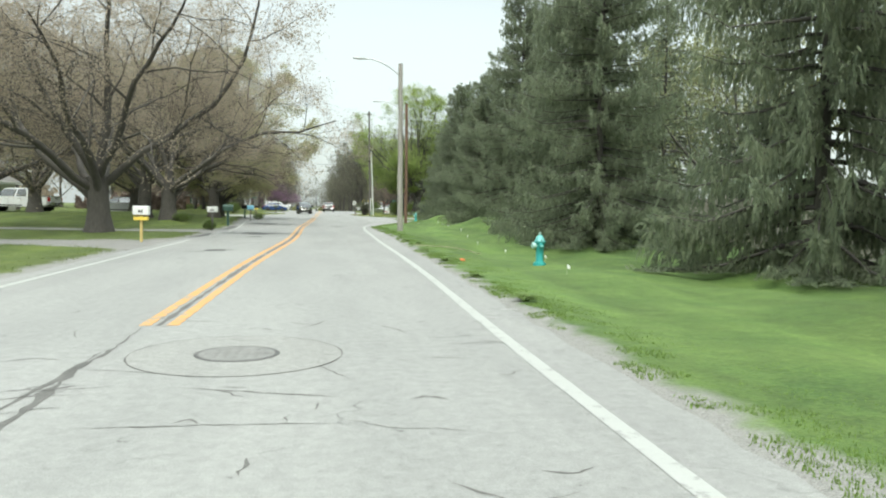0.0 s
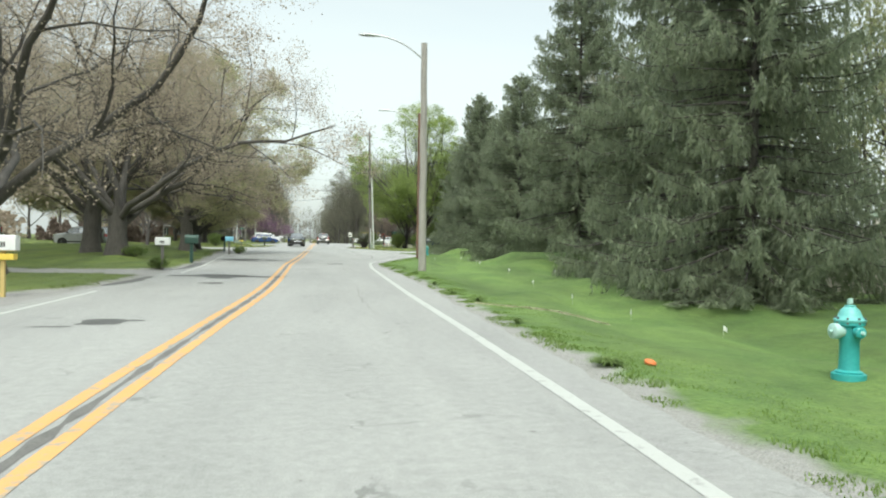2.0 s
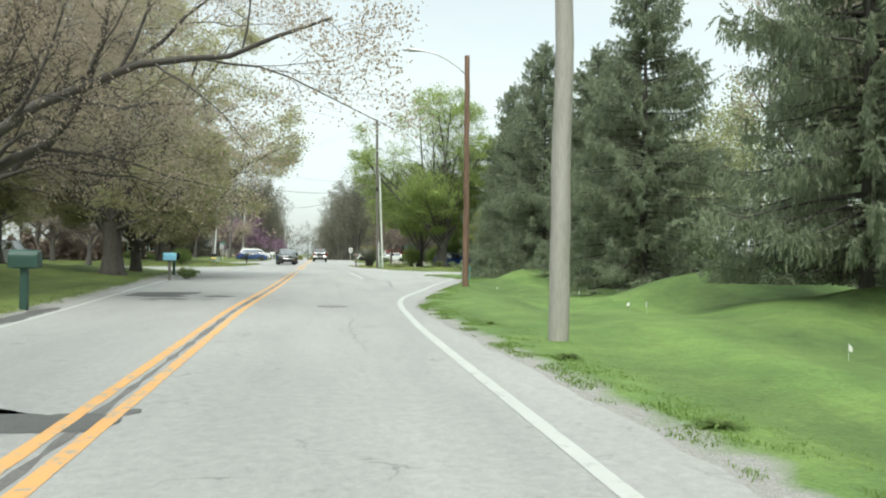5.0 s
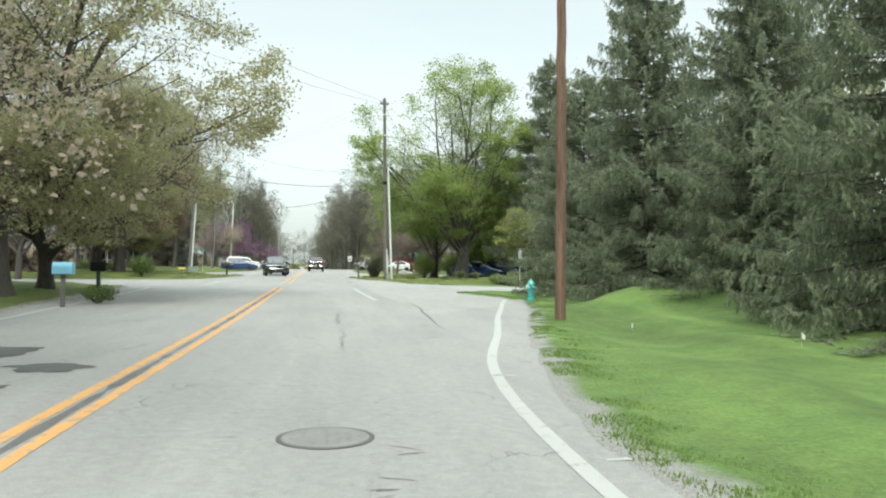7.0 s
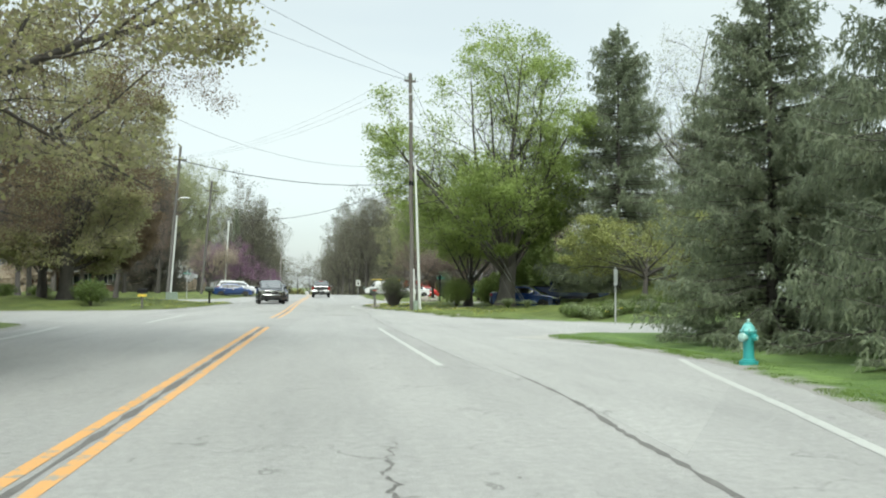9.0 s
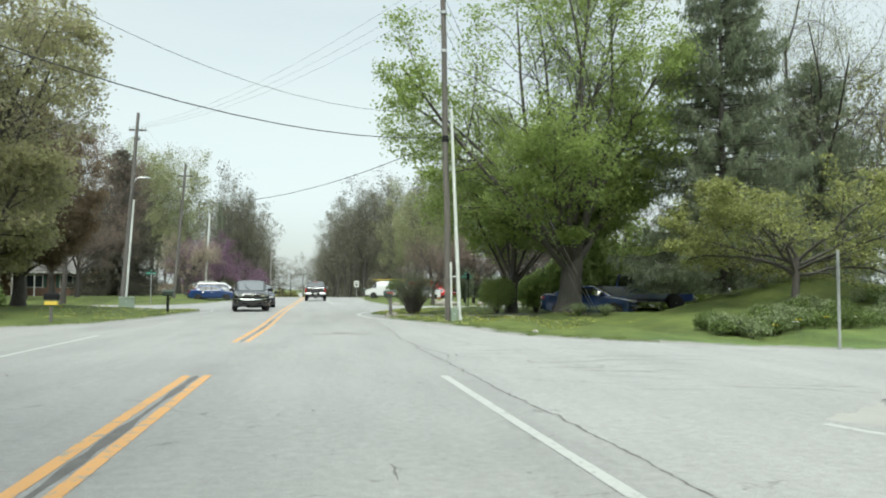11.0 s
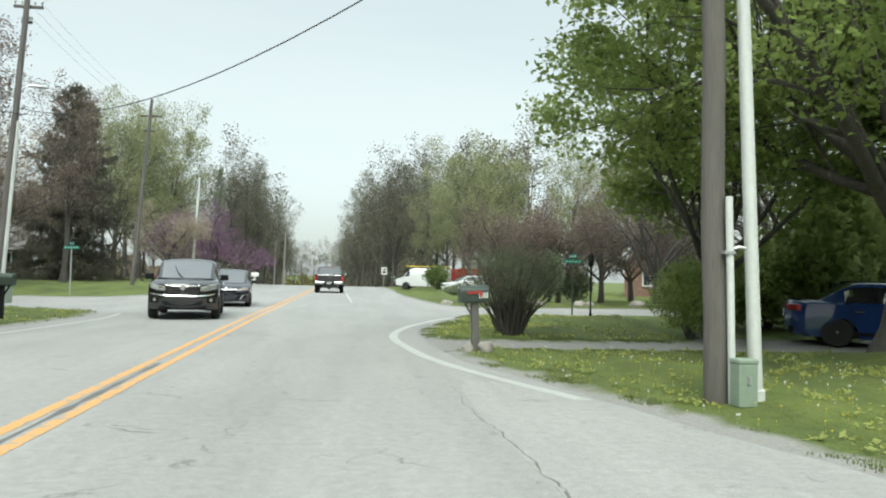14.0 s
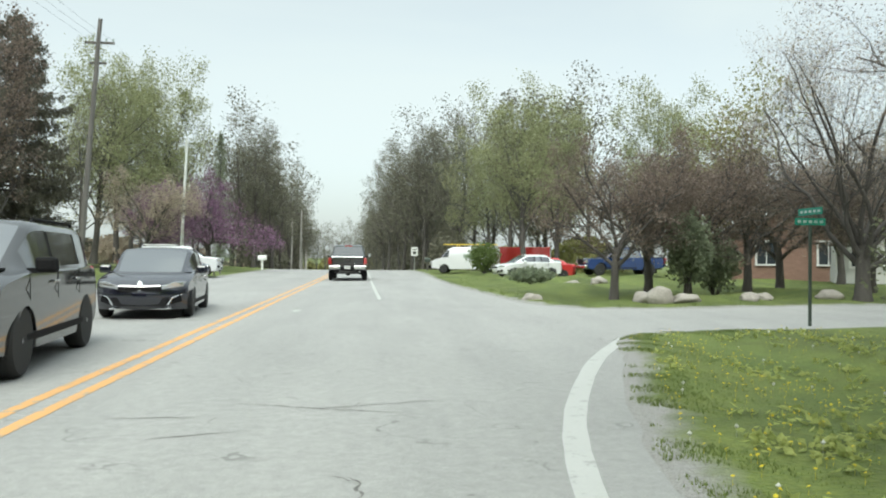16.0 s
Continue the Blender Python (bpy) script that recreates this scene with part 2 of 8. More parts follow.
    r.inputs[1].default_value, r.inputs[2].default_value = 0.16, 0.4
    l.new(s.outputs[0], r.inputs[0])
    mx = n.new("ShaderNodeMix")
    mx.data_type = "RGBA"
    l.new(r.outputs[0], mx.inputs[0]), l.new(ramp.outputs[0], mx.inputs[6]), l.new(base, mx.inputs[7])
    l.new(mx.outputs[2], b.inputs["Base Color"])
    return m


ASPHALT = asphalt("asphalt", (0.19, 0.19, 0.186), (0.285, 0.285, 0.277), (0.32, 0.32, 0.308))
DRIVE = asphalt("drive_asphalt", (0.16, 0.155, 0.15), (0.25, 0.245, 0.235), (0.29, 0.28, 0.265))
ASPHALT_PALE = asphalt("pale_asphalt", (0.215, 0.216, 0.21), (0.305, 0.306, 0.296), (0.34, 0.34, 0.327))
PATCH = surface("patch_asphalt", (0.05, 0.05, 0.05), (0.12, 0.12, 0.117), rough=0.95, big=2, fine=60, bump=0.4)
TAR = surface("tar", (0.045, 0.045, 0.045), (0.13, 0.13, 0.125), rough=0.7, big=3, fine=40, bump=0.2)
SEAM = surface("worn_seam", (0.065, 0.062, 0.06), (0.17, 0.165, 0.157), rough=0.9, big=3, fine=40, bump=0.2)
COLLAR = asphalt("collar_asphalt", (0.19, 0.188, 0.18), (0.28, 0.278, 0.268), (0.31, 0.308, 0.295))
YELLOW = worn_paint("yellow_paint", (0.58, 0.315, 0.115), (0.28, 0.255, 0.21), 0.53)
WHITE = worn_paint("white_paint", (0.41, 0.415, 0.40), (0.27, 0.27, 0.26), 0.56)
LAWN = lawn("lawn")
GRASS = leafy("grass_blades", [(0.10, 0.17, 0.037), (0.15, 0.235, 0.055), (0.21, 0.30, 0.085)], 0.55)
IRON = surface("cast_iron", (0.09, 0.088, 0.085), (0.17, 0.165, 0.16), rough=0.6, fine=40, metal=0.6)
BARK = surface("bark", (0.05, 0.045, 0.041), (0.115, 0.105, 0.096), rough=0.95, big=2, fine=14, bump=0.8, stretch=(1, 1, 0.25), depth=0.04)
BARK_GREY = surface("grey_bark", (0.045, 0.041, 0.037), (0.115, 0.105, 0.095), rough=0.95, big=2, fine=16, bump=0.7, stretch=(1, 1, 0.25), depth=0.03)
SPRUCE_LEAF = leafy("spruce_needles", [(0.098, 0.124, 0.096), (0.165, 0.20, 0.145), (0.28, 0.315, 0.21)], 0.6)
OLD_SPRUCE = leafy("old_spruce_needles", [(0.05, 0.052, 0.043), (0.085, 0.085, 0.068), (0.13, 0.125, 0.095)], 0.4)
BUD_TAN = leafy("tan_buds", [(0.25, 0.205, 0.168), (0.34, 0.285, 0.23), (0.44, 0.375, 0.29)], 0.55)
WOOD_GREY = leafy("grey_woods_buds", [(0.085, 0.078, 0.064), (0.125, 0.117, 0.092), (0.175, 0.17, 0.125)], 0.35)
BUD_GREEN = leafy("young_green", [(0.13, 0.115, 0.05), (0.19, 0.19, 0.07), (0.27, 0.27, 0.105)], 0.4)
MAPLE_GREEN = leafy("maple_leaves", [(0.11, 0.165, 0.045), (0.20, 0.275, 0.08), (0.33, 0.40, 0.14)], 0.6)
FRESH = leafy("fresh_shrub_leaves", [(0.15, 0.21, 0.065), (0.24, 0.31, 0.10), (0.35, 0.42, 0.16)], 0.6)
BUD_RUSSET = leafy("russet_young_leaves", [(0.10, 0.07, 0.055), (0.165, 0.115, 0.085), (0.23, 0.175, 0.11)], 0.4)
DOGWOOD = leafy("dogwood_buds", [(0.13, 0.115, 0.085), (0.19, 0.19, 0.09), (0.34, 0.37, 0.13)], 0.4)
IRON_WORN = surface("worn_road_iron", (0.15, 0.148, 0.142), (0.25, 0.247, 0.238), rough=0.8, big=5, fine=45, bump=0.4)
WILLOW = leafy("willow_leaves", [(0.15, 0.16, 0.08), (0.225, 0.24, 0.12), (0.32, 0.335, 0.19)], 0.4)
REDBUD = leafy("redbud_flowers", [(0.095, 0.055, 0.085), (0.15, 0.085, 0.135), (0.225, 0.135, 0.205)], 0.3)
BUSH_GREY = leafy("bush_leaves", [(0.10, 0.108, 0.072), (0.145, 0.158, 0.098), (0.195, 0.21, 0.13)], 0.5)
BUD_MIX = leafy("tan_and_green_buds", [(0.27, 0.205, 0.18), (0.32, 0.275, 0.22), (0.36, 0.335, 0.225), (0.40, 0.41, 0.20)], 0.6)
CRAB = leafy("crabapple_leaves", [(0.11, 0.078, 0.067), (0.165, 0.125, 0.105), (0.225, 0.18, 0.15)], 0.4)
SHRUB = leafy("shrub_leaves", [(0.045, 0.075, 0.024), (0.085, 0.125, 0.04), (0.15, 0.20, 0.065)], 0.4)
BLADE = leafy("strap_leaves", [(0.07, 0.12, 0.05), (0.13, 0.19, 0.09), (0.24, 0.28, 0.15)], 0.3)
LAWN_WEED = leafy("rosette_leaves", [(0.20, 0.26, 0.08), (0.29, 0.345, 0.11), (0.42, 0.45, 0.16)], 0.55)
GRASS_DULL = leafy("dull_grass_blades", [(0.085, 0.125, 0.035), (0.13, 0.175, 0.05), (0.185, 0.23, 0.075)], 0.5)
STRAW = leafy("dead_grass", [(0.20, 0.19, 0.12), (0.30, 0.29, 0.18), (0.40, 0.39, 0.26)], 0.2)
WEED = leafy("weed_leaves", [(0.09, 0.15, 0.04), (0.14, 0.21, 0.06), (0.19, 0.26, 0.09)], 0.55)
PETAL_Y = leafy("dandelion_yellow", [(0.55, 0.42, 0.03), (0.7, 0.58, 0.06)], 0.2)
PETAL_W = leafy("seed_heads", [(0.55, 0.56, 0.5), (0.7, 0.7, 0.66)], 0.3)
WOOD_POLE = surface("pole_wood_grey", (0.20, 0.19, 0.175), (0.42, 0.40, 0.37), rough=0.9, big=2.2, fine=30, bump=0.5, stretch=(3, 3, 0.12))
WOOD_BROWN = surface("pole_wood_brown", (0.05, 0.028, 0.02), (0.235, 0.145, 0.10), rough=0.9, big=2.6, fine=26, bump=0.6, stretch=(4, 4, 0.14), contrast=0.16)
WOOD_DARK = surface("pole_wood_dark", (0.07, 0.065, 0.058), (0.16, 0.145, 0.13), rough=0.9, big=1.5, fine=30, bump=0.5, stretch=(3, 3, 0.12))
PALE_POST = surface("pale_conduit", (0.48, 0.50, 0.48), (0.62, 0.64, 0.61), rough=0.5, fine=20, bump=0.1)
GALV = surface("galvanised_steel", (0.38, 0.39, 0.39), (0.55, 0.56, 0.56), rough=0.45, metal=0.7, fine=25, bump=0.05)
CABLE = surface("cable", (0.035, 0.035, 0.037), (0.06, 0.06, 0.06), rough=0.6, bump=0)
GREY_BOX = surface("grey_cabinet", (0.19, 0.25, 0.19), (0.27, 0.33, 0.265), rough=0.6, fine=15, bump=0.05)
TEAL = surface("teal_enamel", (0.03, 0.27, 0.27), (0.06, 0.38, 0.37), rough=0.45, big=6, fine=40, bump=0.12)
TEAL_LIGHT = surface("light_teal_enamel", (0.10, 0.36, 0.35), (0.17, 0.47, 0.45), rough=0.45, big=6, fine=40, bump=0.12)
TEAL_PALE = surface("pale_teal_enamel", (0.30, 0.48, 0.45), (0.42, 0.60, 0.56), rough=0.45, big=6, fine=40, bump=0.12)
PLASTIC_WHITE = surface("white_plastic", (0.62, 0.63, 0.61), (0.76, 0.77, 0.75), rough=0.5, big=3, fine=20, bump=0.05)
PLASTIC_BLACK = surface("black_plastic", (0.008, 0.008, 0.009), (0.02, 0.02, 0.021), rough=0.7, fine=30, bump=0.1)
PLASTIC_BLACK.node_tree.nodes["Principled BSDF"].inputs["Specular IOR Level"].default_value = 0.08
PLASTIC_GREEN = surface("dark_green_plastic", (0.018, 0.05, 0.04), (0.03, 0.075, 0.06), rough=0.5, fine=20, bump=0.06)
PAINT_BLUEBOX = surface("light_blue_paint", (0.16, 0.42, 0.58), (0.24, 0.52, 0.68), rough=0.5, fine=20, bump=0.05)
PAINT_YELLOW = surface("yellow_box_paint", (0.62, 0.45, 0.06), (0.74, 0.56, 0.10), rough=0.55, fine=20, bump=0.08)
PAINT_ORANGE = surface("orange_scrap", (0.50, 0.12, 0.03), (0.62, 0.19, 0.06), rough=0.7, big=9, fine=40, bump=0.3)
PAINT_RED = surface("red_paint", (0.32, 0.03, 0.025), (0.42, 0.05, 0.04), rough=0.5, fine=20, bump=0.05)
METAL_GREEN = surface("mailbox_metal", (0.035, 0.05, 0.042), (0.075, 0.095, 0.08), rough=0.45, metal=0.3, big=4, fine=25, bump=0.1)
POST_WOOD = surface("grey_timber", (0.085, 0.08, 0.075), (0.17, 0.16, 0.15), rough=0.9, big=2, fine=25, bump=0.5, stretch=(3, 3, 0.3))
POST_TAN = surface("tan_timber", (0.45, 0.33, 0.12), (0.60, 0.47, 0.20), rough=0.8, big=2, fine=25, bump=0.3, stretch=(3, 3, 0.3))
STONE = surface("boulder", (0.19, 0.175, 0.155), (0.36, 0.335, 0.30), rough=0.9, big=3, fine=22, bump=0.7, depth=0.02)
CONCRETE = surface("pale_concrete", (0.25, 0.245, 0.225), (0.36, 0.35, 0.325), rough=0.9, big=2, fine=35, bump=0.3)
VINYL = surface("tan_vinyl", (0.42, 0.38, 0.34), (0.52, 0.475, 0.43), rough=0.5, big=1, fine=18, bump=0.05)
SIDING = surface("white_siding", (0.48, 0.485, 0.47), (0.6, 0.605, 0.585), rough=0.6, big=1, fine=14, bump=0.1)
BRICK = surface("red_brown_brick", (0.135, 0.08, 0.062), (0.25, 0.155, 0.12), rough=0.9, big=2, fine=11, bump=0.6, stretch=(1, 1, 3), depth=0.015)
SHINGLE = surface("roof_shingle", (0.11, 0.105, 0.10), (0.21, 0.20, 0.19), rough=0.95, big=1, fine=9, bump=0.5, stretch=(1, 1, 4), depth=0.015)
GLASS_DARK = glassy("window_glass", (0.03, 0.035, 0.04), 0.0)
GLASS_CAR = glassy("tinted_glass", (0.02, 0.024, 0.026), 0.15)
GLASS_CAR.node_tree.nodes["Principled BSDF"].inputs["IOR"].default_value = 2.8
CHROME = surface("chrome", (0.60, 0.605, 0.61), (0.70, 0.705, 0.71), rough=0.14, metal=1.0, fine=10, bump=0)
RIM = surface("alloy_rim", (0.36, 0.36, 0.37), (0.5, 0.5, 0.51), rough=0.3, metal=0.9, fine=10, bump=0)
TYRE = surface("tyre_rubber", (0.012, 0.012, 0.012), (0.03, 0.03, 0.029), rough=0.85, fine=40, bump=0.3)
UNDER = surface("underbody", (0.01, 0.01, 0.01), (0.02, 0.02, 0.02), rough=0.9, fine=10, bump=0)
LAMP_CLEAR = surface("clear_lens", (0.42, 0.43, 0.435), (0.75, 0.76, 0.765), rough=0.12, metal=0.75, big=14, fine=30, bump=0.1, coat=1.0)
LAMP_RED = surface("red_lens", (0.26, 0.012, 0.014), (0.38, 0.03, 0.03), rough=0.12, fine=30, bump=0.1, coat=1.0)
INK = surface("dark_ink", (0.015, 0.015, 0.015), (0.03, 0.03, 0.03), rough=0.7, bump=0)
SIGN_GREEN = surface("sign_green", (0.01, 0.16, 0.11), (0.02, 0.21, 0.15), rough=0.5, fine=12, bump=0)
SIGN_BLANK = surface("bare_aluminium", (0.45, 0.46, 0.46), (0.58, 0.59, 0.59), rough=0.4, metal=0.6, fine=12, bump=0)


def car_paint(name, c, metal=0.0):
    m = surface(name, tuple(q * 0.92 for q in c), c, rough=0.5, metal=metal, big=2, fine=90, bump=0.0, coat=1.0)
    m.node_tree.nodes["Principled BSDF"].inputs["Specular IOR Level"].default_value = 0.05
    m.node_tree.nodes["Principled BSDF"].inputs["Coat IOR"].default_value = 1.85
    return m


PAINT_CHARCOAL = car_paint("charcoal_car_paint", (0.016, 0.015, 0.018))
PAINT_GREY = car_paint("dark_grey_car_paint", (0.011, 0.0115, 0.013))
PAINT_NAVY = car_paint("navy_car_paint", (0.012, 0.04, 0.15))
PAINT_BLACKBLUE = car_paint("blue_black_car_paint", (0.008, 0.009, 0.018))
PAINT_TRUCKBLUE = car_paint("slate_blue_car_paint", (0.028, 0.052, 0.15))
PAINT_CARWHITE = car_paint("white_car_paint", (0.66, 0.67, 0.68), 0.0)
PAINT_SILVER = car_paint("silver_car_paint", (0.36, 0.37, 0.38), 0.3)
PAINT_CARRED = car_paint("red_car_paint", (0.42, 0.03, 0.03), 0.0)

# ---- builders ----
class Mesh:
    """Gathers vertices and faces for one mesh."""

    def __init__(self):
        self.v, self.f = [], []

    def add(self, verts, faces):
        k = len(self.v)
        self.v += [tuple(p) for p in verts]
        self.f += [tuple(i + k for i in q) for q in faces]
        return self

    def box(self, cx, cy, cz, sx, sy, sz, rz=0.0, rx=0.0, ry=0.0):
        m = Matrix.Translation((cx, cy, cz)) @ Euler((radians(rx), radians(ry), radians(rz))).to_matrix().to_4x4()
        c = [m @ Vector((x * sx / 2, y * sy / 2, z * sz / 2)) for x in (-1, 1) for y in (-1, 1) for z in (-1, 1)]
        return self.add(c, [(0, 1, 3, 2), (4, 6, 7, 5), (0, 4, 5, 1), (2, 3, 7, 6), (0, 2, 6, 4), (1, 5, 7, 3)])

    def tube(self, pts, radii, sides=8, caps=True):
        pts = [Vector(p) for p in pts]
        if not hasattr(radii, "__len__"):
            radii = [radii] * len(pts)
        rings = []
        ref = Vector((0, 0, 1)) if abs((pts[-1] - pts[0]).normalized().z) < 0.9 else Vector((1, 0, 0))
        for i, p in enumerate(pts):
            d = (pts[min(i + 1, len(pts) - 1)] - pts[max(i - 1, 0)]).normalized()
            a = d.cross(ref).normalized()
            b = d.cross(a)
            rings.append([p + (a * math.cos(2 * math.pi * s / sides) + b * math.sin(2 * math.pi * s / sides)) * radii[i] for s in range(sides)])
        v = [q for r in rings for q in r]
        f = [(i * sides + s, i * sides + (s + 1) % sides, (i + 1) * sides + (s + 1) % sides, (i + 1) * sides + s) for i in range(len(pts) - 1) for s in range(sides)]
        if caps:
            f += [tuple(range(sides))[::-1], tuple((len(pts) - 1) * sides + s for s in range(sides))]
        return self.add(v, f)

    def lathe(self, prof, sides=16, m=None):
        """A turned shape about z from (radius, height) pairs."""
        m = m or Matrix()
        v, f = [], []
        for r, z in prof:
            v += [m @ Vector((r * math.cos(2 * math.pi * s / sides), r * math.sin(2 * math.pi * s / sides), z)) for s in range(sides)]
        for i in range(len(prof) - 1):
            f += [(i * sides + s, i * sides + (s + 1) % sides, (i + 1) * sides + (s + 1) % sides, (i + 1) * sides + s) for s in range(sides)]
        f += [tuple(range(sides))[::-1], tuple((len(prof) - 1) * sides + s for s in range(sides))]
        return self.add(v, f)

    def prism(self, outline, a, b, m=None):
        """An outline in (u, v) run out along w from a to b; m maps (u, v, w) to place."""
        m = m or Matrix()
        n = len(outline)
        v = [m @ Vector((p[0], p[1], w)) for w in (a, b) for p in outline]
        f = [tuple(range(n))[::-1], tuple(range(n, 2 * n))] + [(i, (i + 1) % n, n + (i + 1) % n, n + i) for i in range(n)]
        return self.add(v, f)

    def data(self, name, bevel=0.0, smooth=False, segments=2):
        me = bpy.data.meshes.new(name)
        me.from_pydata([tuple(p) for p in self.v], [], self.f)
        bm = bmesh.new()
        bm.from_mesh(me)
        bmesh.ops.recalc_face_normals(bm, faces=bm.faces)
        if bevel:
            es = [e for e in bm.edges if len(e.link_faces) == 2 and e.calc_face_angle(0) > 0.5]
            bmesh.ops.bevel(bm, geom=es, offset=bevel, segments=segments, profile=0.5, affect="EDGES", clamp_overlap=True)
        bm.to_mesh(me)
        bm.free()
        if smooth:
            me.polygons.foreach_set("use_smooth", [True] * len(me.polygons))
            me.set_sharp_from_angle(angle=radians(42))
        return me


def big_mesh(name, verts, faces, smooth=False):
    me = bpy.data.meshes.new(name)
    me.from_pydata(np.asarray(verts).tolist(), [], [tuple(q) for q in np.asarray(faces).tolist()])
    if smooth:
        me.polygons.foreach_set("use_smooth", [True] * len(me.polygons))
    me.update()
    return me


def part(name, mesh, material, parent=None, label="", bevel=0.0, smooth=False):
    me = mesh.data(name, bevel, smooth) if isinstance(mesh, Mesh) else mesh
    if not me.materials:
        me.materials.append(material)
    ob = new(name, me)
    ob.parent = parent
    return tagged(ob, label)


def thing(name, label, category, m=None, group=""):
    ob = tagged(new(name), label, category, group)
    ob.empty_display_size = 0.2
    ob.matrix_basis = m or Matrix()
    return ob


def spline(pts, step=0.5):
    """A smooth line through the points, sampled every step metres or so."""
    p = [Vector((*q, 0)[:3]) for q in pts]
    out = []
    for i in range(len(p) - 1):
        a, b, c, d = p[max(i - 1, 0)], p[i], p[i + 1], p[min(i + 2, len(p) - 1)]
        n = max(1, int((c - b).length / step))
        la, lb = max((b - a).length, 1e-6), (c - b).length
        ld = max((d - c).length, 1e-6)
        tb = (c - a) / max(la + lb, 1e-6) * lb if i > 0 else c - b
        tc = (d - b) / max(lb + ld, 1e-6) * lb if i < len(p) - 2 else c - b
        for k in range(n):
            t = k / n
            out.append(b * (2 * t ** 3 - 3 * t * t + 1) + tb * (t ** 3 - 2 * t * t + t) + c * (3 * t * t - 2 * t ** 3) + tc * (t ** 3 - t * t))
    out.append(p[-1])
    return out


# ---- the plan of the pavement ----
RIGHT_A = [(1.75, -60), (1.75, 3), (1.85, 12), (1.95, 24), (2.1, 32), (1.95, 46.2), (2.2, 48.4), (3.25, 53.2), (4.05, 56.4), (4.55, 58.1), (5.5, 61.5), (6.65, 66.4), (6.7, 69.5), (6.1, 72.6), (5.75, 74.4), (6.4, 75.9), (10, 76.5), (17, 75), (70, 60)]
RIGHT_B = [(70, 68), (20, 79.6), (11.2, 82.6), (7.2, 85.9), (5.3, 88.3), (4.7, 92.5), (3.9, 95.4), (3.45, 97.3), (2.65, 100.5), (2.4, 102.4), (2.4, 104.2), (2.36, 105.8), (2.52, 107.4), (2.72, 108.4), (3.3, 110.4), (3.95, 112.3), (4.9, 115.2), (6.3, 115.9), (9.4, 116.6), (16, 117.6), (70, 123)]
RIGHT_C = [(70, 130), (14, 123.6), (8.5, 122), (5.9, 122.4), (5.0, 126.5), (4.5, 142), (5.2, 172), (5.2, 260), (5.2, 700)]
LEFT_A = [(-6.0, -60), (-6.0, 12), (-6.0, 24), (-5.8, 32), (-5.8, 38), (-6.1, 45), (-7.0, 57), (-8.0, 67), (-8.5, 76), (-9.0, 80), (-10.5, 81.8), (-15, 82.6), (-70, 84)]
LEFT_B = [(-70, 92), (-15, 92.6), (-10.5, 93.4), (-8.6, 95), (-7.6, 98), (-6.9, 104), (-6.5, 109), (-6.5, 112), (-7.3, 114), (-10, 115.3), (-16, 116), (-70, 117)]
LEFT_C = [(-70, 125), (-16, 125), (-11.5, 125.8), (-10, 127.5), (-9, 134), (-8.2, 150), (-8.6, 174), (-8.6, 260), (-8.6, 700)]
rag = random.Random(5)


def bend(y):
    """Sideways sweep of the far road, which turns gently away."""
    return -0.00022 * np.maximum(np.asarray(y, float) - 140.0, 0.0) ** 2 * (np.asarray(y, float) < 420) - 17.25 * (np.asarray(y, float) >= 420)


def crest(y):
    """Height of the ground along the road, which falls away past a low crest."""
    t = np.clip((np.asarray(y, float) - 170.0) / 170.0, 0, 1)
    return -5.5 * t * t * (3 - 2 * t)


def ragged(line, amount):
    return [Vector((p.x + rag.uniform(-amount, amount), p.y + rag.uniform(-amount, amount), 0)) if abs(p.x) < 20 and p.y < 160 else p for p in line]


OUTLINE = ragged(spline(RIGHT_A, 0.45), 0.05) + ragged(spline(RIGHT_B, 0.45), 0.05) + ragged(spline(RIGHT_C, 0.8), 0.05)
OUTLINE += (ragged(spline(LEFT_A, 0.6), 0.05) + ragged(spline(LEFT_B, 0.6), 0.05) + ragged(spline(LEFT_C, 0.8), 0.05))[::-1]
OUTLINE = [Vector((p.x + float(bend(p.y)), p.y, 0)) for p in OUTLINE]
DRIVES = {
    "left_drive": [(-5.9, 21.8), (-7, 22.3), (-9, 23.4), (-40, 24.2), (-40, 27.2), (-9, 26.4), (-6.8, 27.2), (-5.9, 28.0)],
    "second_left_drive": [(-5.7, 34.6), (-7, 35.2), (-9, 35.6), (-40, 37), (-40, 39.4), (-9, 38), (-7, 38.6), (-5.8, 39.4)],
    "right_drive": [(2.25, 102.2), (3.2, 102.75), (7, 102.75), (30, 103.2), (30, 105.2), (7, 104.4), (3.2, 104.35), (2.3, 104.9)],
    "blue_car_drive": [(8.6, 104.4), (8.8, 105.2), (30, 105.2), (30, 104.4)],
}
_o = np.array([(p.x, p.y) for p in OUTLINE])
_polys = [_o] + [np.array(d, float) for d in DRIVES.values()]


